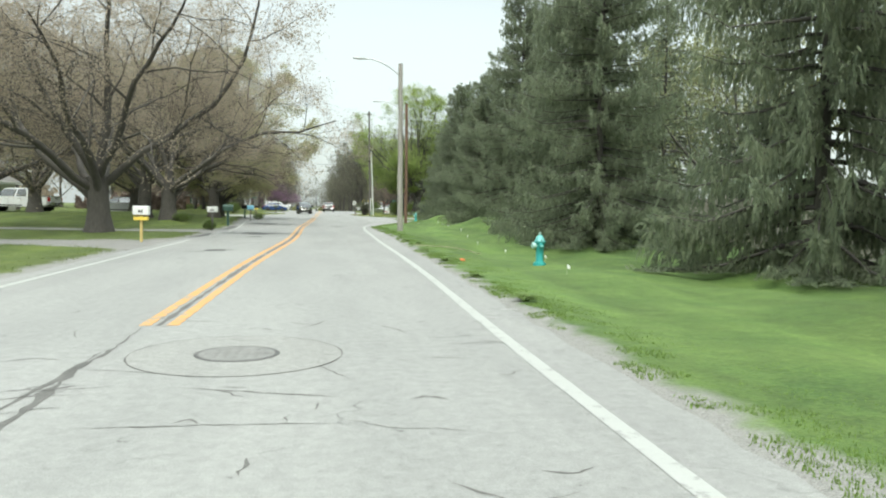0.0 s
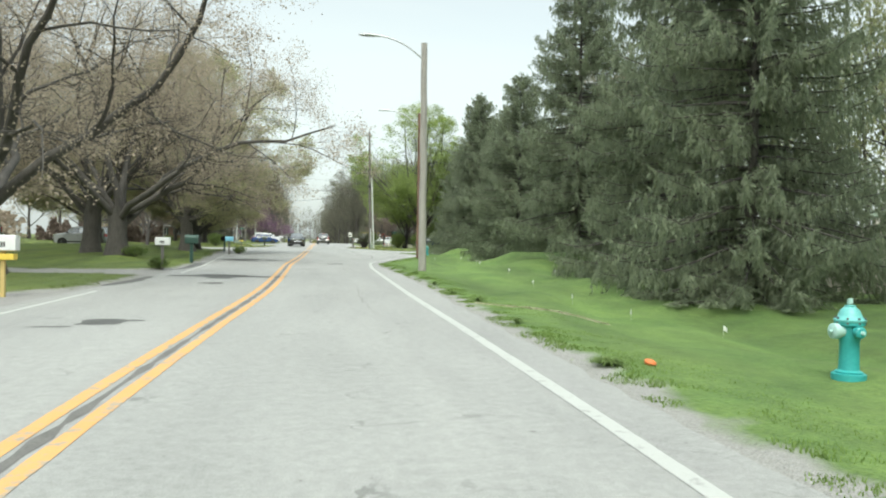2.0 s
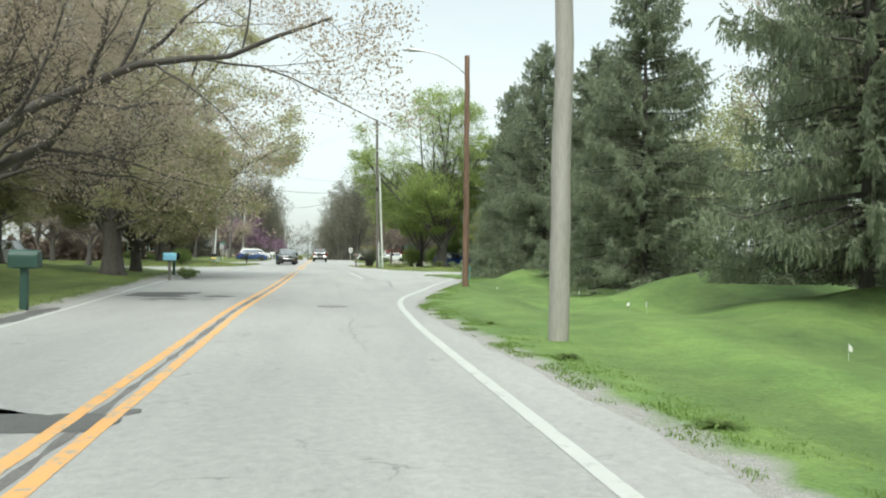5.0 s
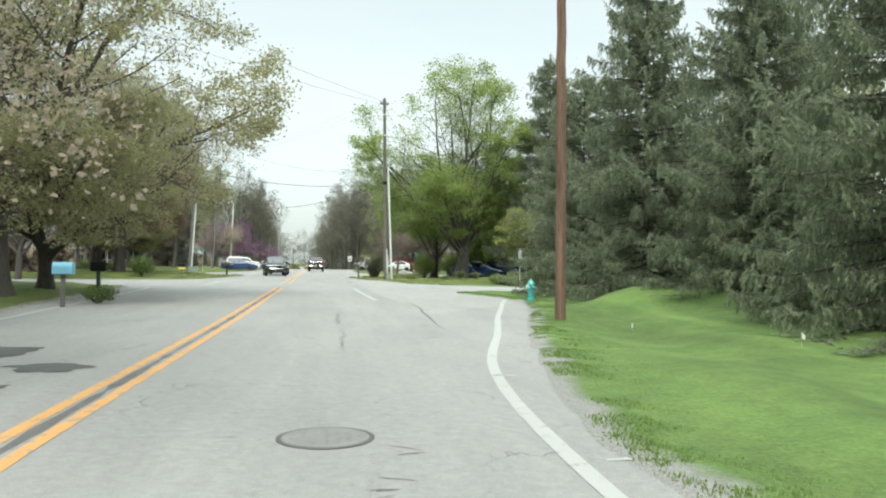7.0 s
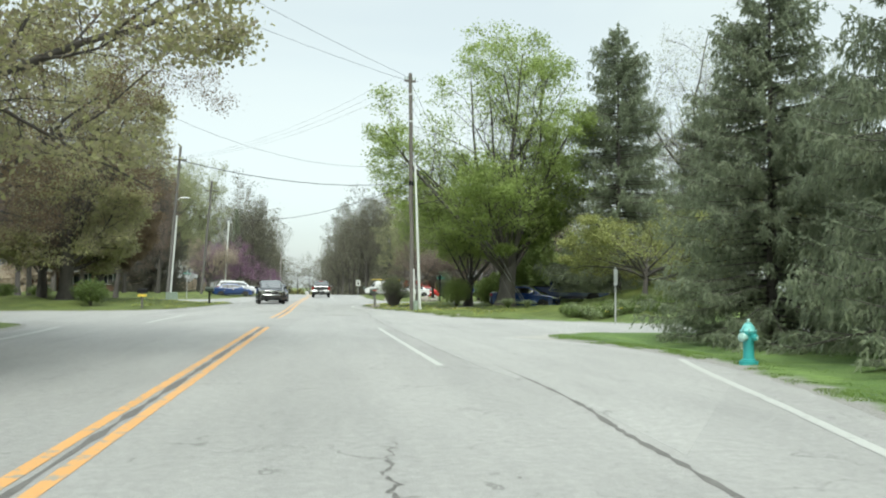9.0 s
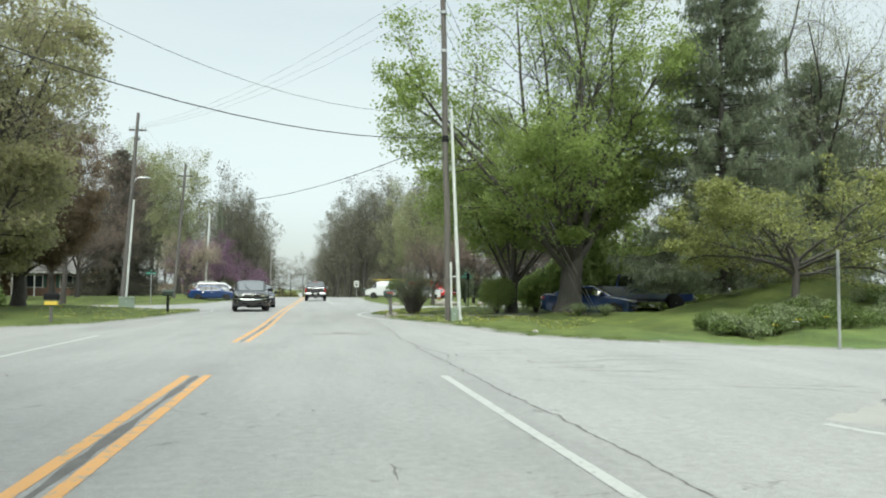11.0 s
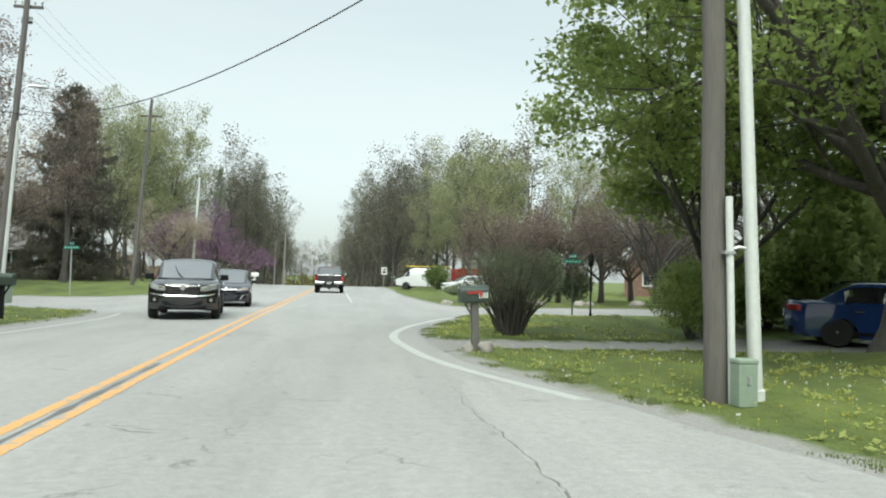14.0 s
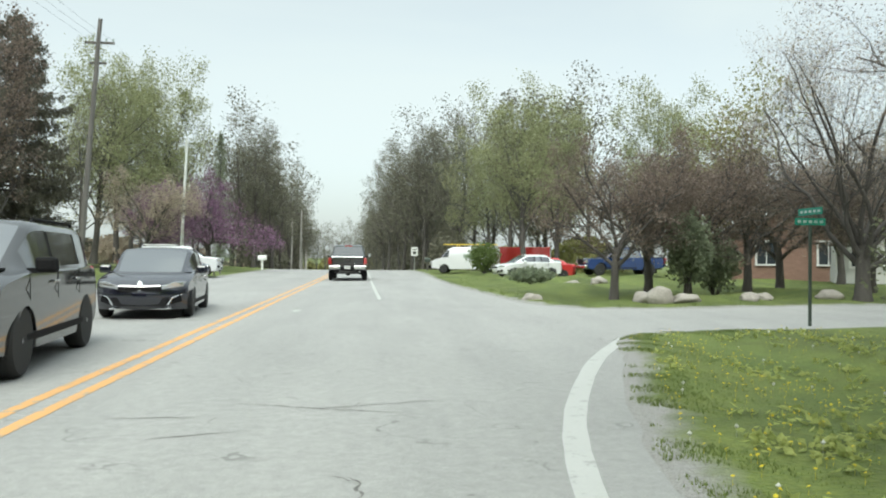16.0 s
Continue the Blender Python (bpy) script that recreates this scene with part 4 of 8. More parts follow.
def grow(rng, spec, p, d, L, r, lvl, out):
    """One branch and its children; out[lvl] gathers (points, radii)."""
    n = spec["seg"][lvl]
    pts, rad = [p], [r]
    dirs = [d]
    for i in range(n):
        d = unit(d + rng.normal(0, spec["wob"][lvl], 3) + np.array((0, 0, spec["up"][lvl])))
        p = p + d * (L / n)
        pts.append(p), dirs.append(d)
        rad.append(r * (1 - (1 - spec["thin"][lvl]) * (i + 1) / n))
    out[lvl].append((np.array(pts), np.array(rad)))
    if lvl + 1 >= len(spec["seg"]):
        return
    k = spec["kids"][lvl]
    az = rng.uniform(0, 6.28)
    for j in range(k):
        t = spec["from"][lvl] + (1 - spec["from"][lvl]) * (j + rng.uniform(0.2, 0.9)) / k
        f = min(t, 0.999) * n
        i = int(f)
        q = pts[i] + (pts[i + 1] - pts[i]) * (f - i)
        rr = rad[i] + (rad[i + 1] - rad[i]) * (f - i)
        dd = dirs[i + 1]
        az += 2.4 + rng.uniform(-0.4, 0.4)
        a = unit(np.cross(dd, np.array((0.3, 0.2, 1.0)) if abs(dd[2]) < 0.95 else np.array((1.0, 0, 0))))
        b = np.cross(dd, a)
        side = a * math.cos(az) + b * math.sin(az)
        ang = radians(rng.uniform(*spec["angle"][lvl]))
        cd = unit(dd * math.cos(ang) + side * math.sin(ang))
        if cd[2] < spec.get("low", -0.3):
            cd[2] = spec.get("low", -0.3) * 0.5
            cd = unit(cd)
        cl = L * spec["ratio"][lvl] * (1.15 - 0.55 * t) * rng.uniform(0.75, 1.25) if lvl else spec["limb"] * rng.uniform(0.8, 1.15)
        if "env" in spec:      # keep within the crown's outline
            cx, cz, rx, rz = spec["env"]
            o, e = (q - np.array((cx, 0, cz))) / np.array((rx, rx, rz)), cd / np.array((rx, rx, rz))
            A, B, C = e @ e, o @ e, o @ o - 1
            far = (-B + math.sqrt(max(B * B - A * C, 0.0))) / A if B * B > A * C else 0.0
            if far < 0.3:
                continue
            cl = far * rng.uniform(0.78, 1.03) if lvl == 0 else min(cl, max(far, 0.15) * rng.uniform(0.85, 1.15))
        grow(rng, spec, q, cd, cl, min(rr * spec["kidr"][lvl], rr * 0.95), lvl + 1, out)


def tubes(groups, sides_by_level):
    V, F, k = [], [], 0
    for lvl, brs in enumerate(groups):
        if not brs:
            continue
        s = sides_by_level[lvl]
        P = np.array([b[0] for b in brs])
        R = np.array([b[1] for b in brs])
        nb, n1, _ = P.shape
        D = np.empty_like(P)
        D[:, 1:-1], D[:, 0], D[:, -1] = P[:, 2:] - P[:, :-2], P[:, 1] - P[:, 0], P[:, -1] - P[:, -2]
        D /= np.maximum(np.linalg.norm(D, axis=-1, keepdims=True), 1e-9)
        ref = np.where(np.abs((P[:, -1] - P[:, 0])[:, 2:3]) > 0.9 * np.linalg.norm(P[:, -1] - P[:, 0], axis=1, keepdims=True), np.array([[1.0, 0, 0]]), np.array([[0, 0, 1.0]]))
        A = np.cross(D, ref[:, None])
        A /= np.maximum(np.linalg.norm(A, axis=-1, keepdims=True), 1e-9)
        B = np.cross(D, A)
        th = np.arange(s) * 2 * math.pi / s
        ring = P[:, :, None] + (A[:, :, None] * np.cos(th)[:, None] + B[:, :, None] * np.sin(th)[:, None]) * R[:, :, None, None]
        V.append(ring.reshape(-1, 3))
        base = k + (np.arange(nb)[:, None, None] * n1 + np.arange(n1 - 1)[None, :, None]) * s
        i0, i1 = np.arange(s)[None, None], (np.arange(s)[None, None] + 1) % s
        F.append(np.stack([base + i0, base + i1, base + s + i1, base + s + i0], -1).reshape(-1, 4))
        k += nb * n1 * s
    return np.concatenate(V), np.concatenate(F)


def leaf_quads(rng, centres, size, droop=0.0, long=1.5, flat=0.0):
    """Small folded kite-shaped leaves at the centres; flat: how far they lie open to the sky."""
    n = len(centres)
    d = rng.normal(0, 1, (n, 3))
    d[:, 2] = d[:, 2] * (1 - 0.6 * flat) - droop
    d /= np.linalg.norm(d, axis=1, keepdims=True)
    a = np.cross(d, rng.normal(0, 1, (n, 3)) * (1 - 0.7 * flat) + np.array((0, 0, 1.6 * flat)))
    a /= np.maximum(np.linalg.norm(a, axis=1, keepdims=True), 1e-9)
    s = size * rng.uniform(0.6, 1.3, (n, 1))
    nrm = np.cross(d, a)
    tip, base = centres + d * s * long * 0.6, centres - d * s * long * 0.4
    l, r = centres + a * s * 0.5 + nrm * s * 0.12, centres - a * s * 0.5 + nrm * s * 0.12
    V = np.stack([base, r, tip, l], 1).reshape(-1, 3)
    F = np.arange(4 * n).reshape(n, 4)
    return V, F


def tree_kind(seed, spec, height, radius, leaves, size, spread=0.25, droop=0.3, sides=(9, 7, 5, 3, 3), clump=1, flat=0.0):
    rng = np.random.default_rng(seed)
    out = [[] for _ in spec["seg"]]
    grow(rng, spec, np.array((0, 0, -0.25)), unit(np.array((rng.uniform(-0.06, 0.06), rng.uniform(-0.06, 0.06), 1.0))), height, radius, 0, out)
    V, F = tubes(out, sides)
    # root flare
    low = V[:, 2] < 0.6
    V[low, :2] *= (1 + 0.5 * (0.6 - V[low, 2]) / 0.85)[:, None]
    wood = big_mesh("trunk", V, F, True)
    crown = None
    if leaves:
        seg = np.array([b[0][1:] for b in out[-1]]).reshape(-1, 3)
        w = np.ones(len(seg))
        if "env" in spec:      # more leaf towards the outside of the crown
            cx, cz, rx, rz = spec["env"]
            w = np.clip(np.linalg.norm((seg - np.array((cx, 0, cz))) / np.array((rx, rx, rz)), axis=1), 0.2, 1.0) ** 2
        c = np.repeat(seg[rng.choice(len(seg), leaves // clump, p=w / w.sum())], clump, 0)
        c = c + rng.normal(0, spread, c.shape) * (np.array((1, 1, 0.5)) if clump > 1 else 1)
        lv, lf = leaf_quads(rng, c, size, droop, 1.5, flat)
        crown = big_mesh("crown", lv, lf)
    return wood, crown


TREES = {}


def tree(kind, x, y, rz, s, name, label, bark, leaf, sz=None, sink=0.0, group=""):
    wood, crown = TREES[kind]
    x += float(bend(y))
    t = thing(name, label, "tree", Matrix.Translation((x, y, ground_z(x, y) - sink)) @ pose(0, 0, 0, 0, 0, rz) @ Matrix.Diagonal((s, s, sz or s, 1)), group)
    w = wood if not wood.materials or wood.materials[0] == bark else wood.copy()
    if w.materials and w.materials[0] != bark:
        w.materials[0] = bark
    part("trunk", w, bark, t)
    if crown:
        c = crown if not crown.materials or crown.materials[0] == leaf else crown.copy()
        if c.materials and c.materials[0] != leaf:
            c.materials[0] = leaf
        part("crown", c, leaf, t)
    return t


MAPLE = dict(seg=[5, 10, 7, 4, 2], wob=[0.05, 0.15, 0.2, 0.22, 0.25], up=[0, 0.035, 0.01, -0.02, -0.03], thin=[0.85, 0.16, 0.16, 0.22, 0.3], kids=[9, 8, 7, 10], angle=[(24, 66), (28, 64), (30, 68), (30, 75)],
             ratio=[0, 0.45, 0.5, 0.5], limb=11.4, kidr=[0.42, 0.46, 0.52, 0.62], low=-0.25)
MAPLE["from"] = [0.55, 0.18, 0.15, 0.1]
LEAFY = dict(seg=[5, 8, 5, 4, 3], wob=[0.05, 0.08, 0.14, 0.2, 0.25], up=[0, 0.06, 0.04, 0.0, -0.02], thin=[0.8, 0.3, 0.3, 0.35, 0.4], kids=[8, 8, 6, 5], angle=[(14, 46), (30, 60), (30, 65), (30, 70)],
             ratio=[0, 0.42, 0.5, 0.5], limb=13, kidr=[0.5, 0.45, 0.5, 0.6], low=-0.2)
LEAFY["from"] = [0.6, 0.2, 0.15, 0.1]
UPRIGHT = dict(seg=[9, 6, 4, 3], wob=[0.05, 0.10, 0.15, 0.2], up=[0, 0.12, 0.08, 0.04], thin=[0.15, 0.3, 0.35, 0.4], kids=[17, 8, 6], angle=[(28, 55), (28, 55), (25, 60)], ratio=[0, 0.45, 0.5], limb=5.5, kidr=[0.42, 0.5, 0.6], low=-0.1)
UPRIGHT["from"] = [0.22, 0.2, 0.15]
SMALL = dict(seg=[3, 6, 5, 4], wob=[0.08, 0.16, 0.2, 0.25], up=[0, 0.01, 0.02, 0.0], thin=[0.9, 0.3, 0.3, 0.4], kids=[7, 8, 6], angle=[(30, 75), (30, 65), (30, 70)], ratio=[0, 0.5, 0.5], limb=3.4, kidr=[0.55, 0.5, 0.6], low=-0.15)
SMALL["from"] = [0.6, 0.15, 0.1]

TREES["bare_maple"] = tree_kind(43, dict(MAPLE, kids=[10, 9, 9, 12], up=[0, 0.01, 0.0, -0.02, -0.04]), 2.8, 0.40, 26000, 0.05, 0.2)
DOG = dict(SMALL, up=[0, -0.02, 0.0, 0.0], limb=4.3, kids=[12, 9, 7], angle=[(35, 84), (30, 65), (30, 70)], low=0.0, env=(0.2, 2.1, 4.8, 3.0))
TREES["dogwood"] = tree_kind(57, DOG, 1.9, 0.13, 30000, 0.07, 0.15, sides=(7, 5, 4, 3), clump=6, flat=0.65)
TREES["maple_a"] = tree_kind(46, MAPLE, 2.6, 0.5, 92000, 0.05, 0.17)
TREES["maple_b"] = tree_kind(51, MAPLE, 2.8, 0.45, 92000, 0.05, 0.17)
DOME = dict(LEAFY, kids=[20, 10, 6, 5], angle=[(8, 70), (28, 60), (30, 65), (30, 70)], up=[0, 0.05, 0.03, 0.0, -0.03], kidr=[0.3, 0.45, 0.5, 0.6], env=(-1.6, 10.2, 7.2, 7.5))
TREES["leafy"] = tree_kind(4, DOME, 3.3, 0.56, 104000, 0.10, 0.28, clump=9, flat=0.6)
TREES["leafy_thin"] = tree_kind(31, dict(DOME, kids=[12, 9, 6, 5], env=(-0.4, 6.5, 5.2, 4.3)), 2.2, 0.3, 38000, 0.10, 0.24, clump=9, flat=0.6)
BUDS = dict(DOME, kids=[15, 10, 8, 6], angle=[(8, 76), (28, 62), (30, 68), (30, 75)], up=[0, 0.03, 0.0, -0.03, -0.05], kidr=[0.34, 0.46, 0.5, 0.6], env=(1.4, 7.9, 7.9, 6.5))
TREES["budding"] = tree_kind(71, BUDS, 2.8, 0.5, 135000, 0.078, 0.22, clump=5)
TREES["budding_tall"] = tree_kind(72, dict(BUDS, env=(0, 9.0, 5.6, 8.2)), 3.0, 0.4, 85000, 0.10, 0.25, clump=5)
TREES["leafy_b"] = tree_kind(32, LEAFY, 3.0, 0.42, 9000, 0.19, 0.45)
TREES["bare"] = tree_kind(41, UPRIGHT, 14, 0.26, 10000, 0.11, 0.25, sides=(7, 5, 3, 3))
TREES["bare_b"] = tree_kind(42, UPRIGHT, 15, 0.28, 10000, 0.11, 0.25, sides=(7, 5, 3, 3))
FAR = dict(seg=[7, 4, 3, 2], wob=[0.05, 0.10, 0.15, 0.2], up=[0, 0.12, 0.08, 0.04], thin=[0.15, 0.3, 0.35, 0.4], kids=[13, 5, 4], angle=[(28, 58), (28, 58), (25, 65)], ratio=[0, 0.5, 0.5], limb=5.5, kidr=[0.42, 0.5, 0.6], low=-0.1)
FAR["from"] = [0.16, 0.2, 0.15]
TREES["far_a"] = tree_kind(44, FAR, 14, 0.28, 3000, 0.17, 0.4, sides=(6, 4, 3, 3))
TREES["far_b"] = tree_kind(45, FAR, 13, 0.26, 3000, 0.17, 0.4, sides=(6, 4, 3, 3))
TREES["far_leafy"] = tree_kind(46, FAR, 12, 0.28, 7500, 0.21, 0.55, sides=(6, 4, 3, 3))
TREES["willow"] = tree_kind(43, UPRIGHT, 12, 0.30, 19000, 0.11, 0.3, 1.2, sides=(7, 5, 3, 3))
CRABS = dict(SMALL, up=[0, 0.05, 0.03, 0.0], limb=3.6, kids=[8, 8, 7], low=0.0)
TREES["crab"] = tree_kind(53, CRABS, 2.1, 0.15, 15000, 0.052, 0.14, sides=(7, 5, 4, 3))
TREES["small"] = tree_kind(51, SMALL, 1.8, 0.14, 17000, 0.055, 0.14, sides=(7, 5, 4, 3))


def spruce_kind(seed, H, R, dense, fine):
    """A Norway spruce: whorls of sweeping limbs hung with curtains of narrow needle shoots."""
    rng = np.random.default_rng(seed)
    limbs, P0, AX, LN = [], [], [], []
    z = 0.3
    while z < H - 0.2:
        f = z / H
        reach = R * (1 - f) ** 0.6 * (0.85 + 0.15 * math.sin(z * 2.1 + seed)) + 0.1
        for j in range(int(dense * (0.7 + 0.3 * (1 - f))) + 1):
            az = rng.uniform(0, 6.283)
            L = reach * rng.uniform(0.7, 1.12)
            h = np.array((math.cos(az), math.sin(az), 0))
            sag = 0.26 + 0.22 * (1 - f)
            u = np.linspace(0, 1, 5)
            pz = z + L * (0.25 * f * u - sag * u * u * 0.9 + 0.30 * u ** 4) + rng.normal(0, 0.02, 5)
            P = h[None] * (u * L)[:, None]
            P[:, 2] = np.maximum(pz, 0.05)
            limbs.append((P, np.linspace(0.012 + 0.008 * L, 0.004, 5)))
            m = max(9, int(L * fine * (1 + 0.7 * f) * (1.35 if z < 1.2 else 1.0)))
            uu = 0.1 + 0.9 * ((np.arange(m) + rng.uniform(0, 1, m)) / m) ** 0.8
            k = np.minimum((uu * 4).astype(int), 3)
            p = P[k] + (P[k + 1] - P[k]) * (uu * 4 - k)[:, None]
            t = P[k + 1] - P[k]
            t /= np.maximum(np.linalg.norm(t, axis=1, keepdims=True), 1e-9)
            sd = np.cross(t, np.array((0, 0, 1.0)))
            hang = np.where(rng.uniform(0, 1, m) < 0.8, rng.uniform(0.8, 3.0, m), rng.uniform(-0.35, 0.3, m))
            ax = t * rng.uniform(0.2, 0.8, (m, 1)) + sd * rng.uniform(-0.9, 0.9, (m, 1))
            ax[:, 2] -= hang * np.clip(p[:, 2] / 0.7, 0.05, 1)
            P0.append(p), AX.append(ax), LN.append(rng.uniform(0.16, 0.5, m) * (0.7 + 0.4 * (1 - f)))
        z += rng.uniform(0.16, 0.25)
    for i in range(24):
        a = rng.uniform(0, 6.28)
        P0.append(np.array([[0, 0, H - 0.9 + 0.04 * i]])), AX.append(np.array([[math.cos(a), math.sin(a), 0.6]])), LN.append(np.array([0.34 - 0.008 * i]))
    P0, AX, LN = np.concatenate(P0), np.concatenate(AX), np.concatenate(LN)[:, None]
    AX /= np.maximum(np.linalg.norm(AX, axis=1, keepdims=True), 1e-9)
    n = len(P0)
    A = np.cross(AX, rng.normal(0, 1, (n, 3)))
    A /= np.maximum(np.linalg.norm(A, axis=1, keepdims=True), 1e-9)
    B = np.cross(AX, A)
    V, k = [], 7
    for i in range(k):
        th = rng.uniform(0, 6.28, (n, 1))
        side = A * np.cos(th) + B * np.sin(th)
        o = P0 + AX * LN * (i / k) + rng.normal(0, 0.012, (n, 3))
        d = AX * 0.85 + side * (0.48 if i < k - 1 else 0.1)
        ln = (0.09 + 0.20 * LN) * rng.uniform(0.7, 1.25, (n, 1)) * (1 - 0.35 * i / k)
        w = np.cross(d, A * np.sin(th * 1.7) + B * np.cos(th * 1.7)) * 0.029
        V.append(np.stack([o - w, o + w, o + d * ln + np.array((0, 0, -0.015))], 1).reshape(-1, 3))
    V = np.concatenate(V)
    V[:, 2] = np.maximum(V[:, 2], 0.02)
    crown = big_mesh("crown", V, np.arange(len(V)).reshape(-1, 3))
    tv, tf = tubes([[(np.stack([np.zeros(9), np.zeros(9), np.linspace(-0.3, H, 9)], 1), np.linspace(0.03 * R + 0.05, 0.012, 9))], limbs], (8, 3))
    return big_mesh("trunk", tv, tf, True), crown


TREES["spruce_a"] = spruce_kind(61, 12.5, 4.3, 8, 12.5)
TREES["spruce_b"] = spruce_kind(62, 11.5, 4.2, 8, 12.5)
TREES["spruce_far"] = spruce_kind(63, 12.0, 4.0, 7, 5.0)
SPR = "tall dark green Norway spruce with drooping branches reaching the lawn"
for kind, x, y, rz, s, sz in (
    ("spruce_b", 9.9, -1.0, 10, 1.0, 1.0), ("spruce_a", 9.9, 6.3, 40, 1.02, 1.35), ("spruce_b", 11.3, 16.6, 70, 1.1, 1.85), ("spruce_a", 9.5, 27.3, 120, 0.96, 1.2), ("spruce_b", 10.3, 33.2, 300, 0.92, 1.3), ("spruce_a", 10.2, 42.0, 30, 0.86, 1.08),
    ("spruce_b", 10.5, 53.2, 20, 0.95, 0.94), ("spruce_a", 11.4, 60.2, 250, 0.82, 0.8), ("spruce_b", 10.8, 66.0, 140, 0.92, 1.04), ("spruce_a", 10.8, 72.2, 200, 0.86, 0.74),
    ("spruce_far", 16.0, 36, 50, 1.0, 1.0), ("spruce_far", 15.5, 50, 90, 1.0, 0.9), ("spruce_far", 14.5, 63, 210, 1.0, 0.8), ("spruce_far", 14.5, 69, 20, 1.0, 0.72),
    ("spruce_far", 15.5, 8, 30, 1.05, 1.15), ("spruce_far", 15.5, 0, 60, 1.05, 1.1),
    ("spruce_a", 17.7, 99.6, 10, 1.18, 1.34), ("spruce_b", 26.0, 105, 60, 1.2, 1.2), ("spruce_far", 31, 97, 130, 1.3, 1.2), 
    ("spruce_b", -20.2, 150, 10, 1.25, 1.32),
):
    tree(kind, x, y, rz, s, "spruce", SPR, BARK, OLD_SPRUCE if x < 0 else SPRUCE_LEAF, sz, 0.0, "spruces along the lawn")
tree("bare", 12.9, 47.4, 0, 0.55, "bare_tree", "thin leafless pale-barked tree among the spruces", BARK_GREY, BUD_TAN)

GREY_MAPLE = "large spreading maple with many grey limbs and tan spring buds"
for kind, x, y, rz, s, sz in (("maple_a", -10.3, 34.2, 20, 1.0, 1.0), ("maple_b", -13.5, 19.5, 200, 0.95, 0.95), ("maple_b", -12.7, 53.2, 90, 1.0, 0.98), ("maple_a", -10.4, 49.3, 250, 0.98, 0.98), ("maple_b", -18, 40, 10, 1.0, 1.0), ("maple_a", -22, 60, 120, 1.0, 1.0)):
    tree(kind, x, y, rz, s, "maple_tree", GREY_MAPLE, BARK_GREY, BUD_TAN, sz, 0, "maples on the lawn")
for kind, x, y, rz, s, sz in (("budding", -10.3, 68.0, 0, 1.0, 1.0), ("budding", -18.5, 75.0, 140, 1.0, 1.0)):
    tree(kind, x, y, rz, s, "maple_tree", "large spreading maple breaking into tan and yellow-green spring leaf", BARK_GREY, BUD_MIX, sz, 0, "maples on the lawn")
tree("maple_b", -10.4, 73.0, 310, 0.64, "maple_tree", "smaller maple with reddish-brown young leaves", BARK_GREY, BUD_RUSSET, 0.66, 0, "maples on the lawn")
tree("budding_tall", -14.6, 101.0, 20, 1.0, "yard_tree", "tall yard tree with brown twigs and yellow-green spring leaf", BARK, BUD_MIX, 1.0)
tree("budding", -15.0, 109.0, 200, 0.62, "yard_tree", "broad yard tree with reddish-brown young leaves", BARK_GREY, BUD_RUSSET, 0.75)
tree("leafy_b", 18.2, 31.5, 0, 0.42, "yard_tree", "tall yard tree in pale yellow-green leaf behind the fence", BARK_GREY, WILLOW, 0.7)
tree("leafy", 10.95, 101.3, 0, 1.0, "maple_tree", "broad maple in fresh bright green leaf with a thick dark trunk", BARK_GREY, MAPLE_GREEN, 1.0)
tree("leafy_thin", 9.6, 106.3, 80, 1.0, "yard_tree", "smaller green tree with several dark crooked stems", BARK_GREY, MAPLE_GREEN, 1.0)
tree("bare_maple", 31.0, 111.0, 20, 1.25, "yard_tree", "tall yard tree with bare crooked limbs and sparse leaf", BARK_GREY, WILLOW, 1.55)
tree("dogwood", 16.1, 92.0, 30, 1.0, "dogwood_tree", "low flat-topped ornamental tree in sparse yellow-green leaf", BARK, DOGWOOD, 1.0)
for x, y, rz, s, sz in ((8.6, 127, 0, 0.9, 0.92), (10.3, 128.5, 100, 0.95, 0.98), (12.6, 130.5, 300, 0.95, 0.98), (15.4, 131.5, 40, 1.05, 1.1), (18.2, 134, 160, 1.1, 1.15), (21.0, 132, 220, 1.05, 1.1), (23.5, 138, 80, 1.15, 1.2)):
    tree("crab", x, y, rz, s, "crabapple_tree", "round crabapple tree with dark reddish-brown young leaves", BARK, CRAB, sz, 0, "crabapples on the corner")
tree("bare_maple", 17.9, 117.4, 40, 1.05, "bare_tree", "yard tree with bare dark spreading branches", BARK_GREY, CRAB, 0.78)
tree("bare_maple", 16.5, 126.0, 140, 0.6, "bare_tree", "yard tree with bare dark spreading branches", BARK, BUD_TAN, 0.7)
tree("small", -12.5, 168, 0, 1.7, "redbud_tree", "redbud tree covered in purple-pink blossom", BARK, REDBUD, 1.6)
tree("small", -15.8, 165, 120, 1.35, "redbud_tree", "redbud tree covered in purple-pink blossom", BARK, REDBUD, 1.3)
tree("spruce_far", -13.8, 181, 0, 0.42, "juniper_tree", "narrow columnar dark evergreen", BARK, SPRUCE_LEAF, 1.12)
for x, y, rz, s in ((-20, 186, 0, 1.15), (-25, 178, 90, 1.15), (-27, 192, 200, 1.25)):
    tree("willow", x, y, rz, s, "willow_tree", "tall pale yellow-green willow tree", BARK_GREY, WILLOW, s * 1.05)
for x, y, rz, s in ((-22.5, 131, 140, 0.95), (-19.5, 134, 70, 0.8), (-14.8, 158, 10, 0.75), (-26, 112, 60, 0.9), (-18.5, 108.5, 20, 0.75), (-18.2, 92, 20, 0.8), (-22.5, 97, 80, 0.9), (-16.8, 104, 120, 0.95)):
    tree("crab", x, y, rz, s * 1.5, "yard_tree", "dense brown twiggy yard tree", BARK, BUD_TAN if y > 140 else CRAB, s * 1.6)
wood_rng = random.Random(77)
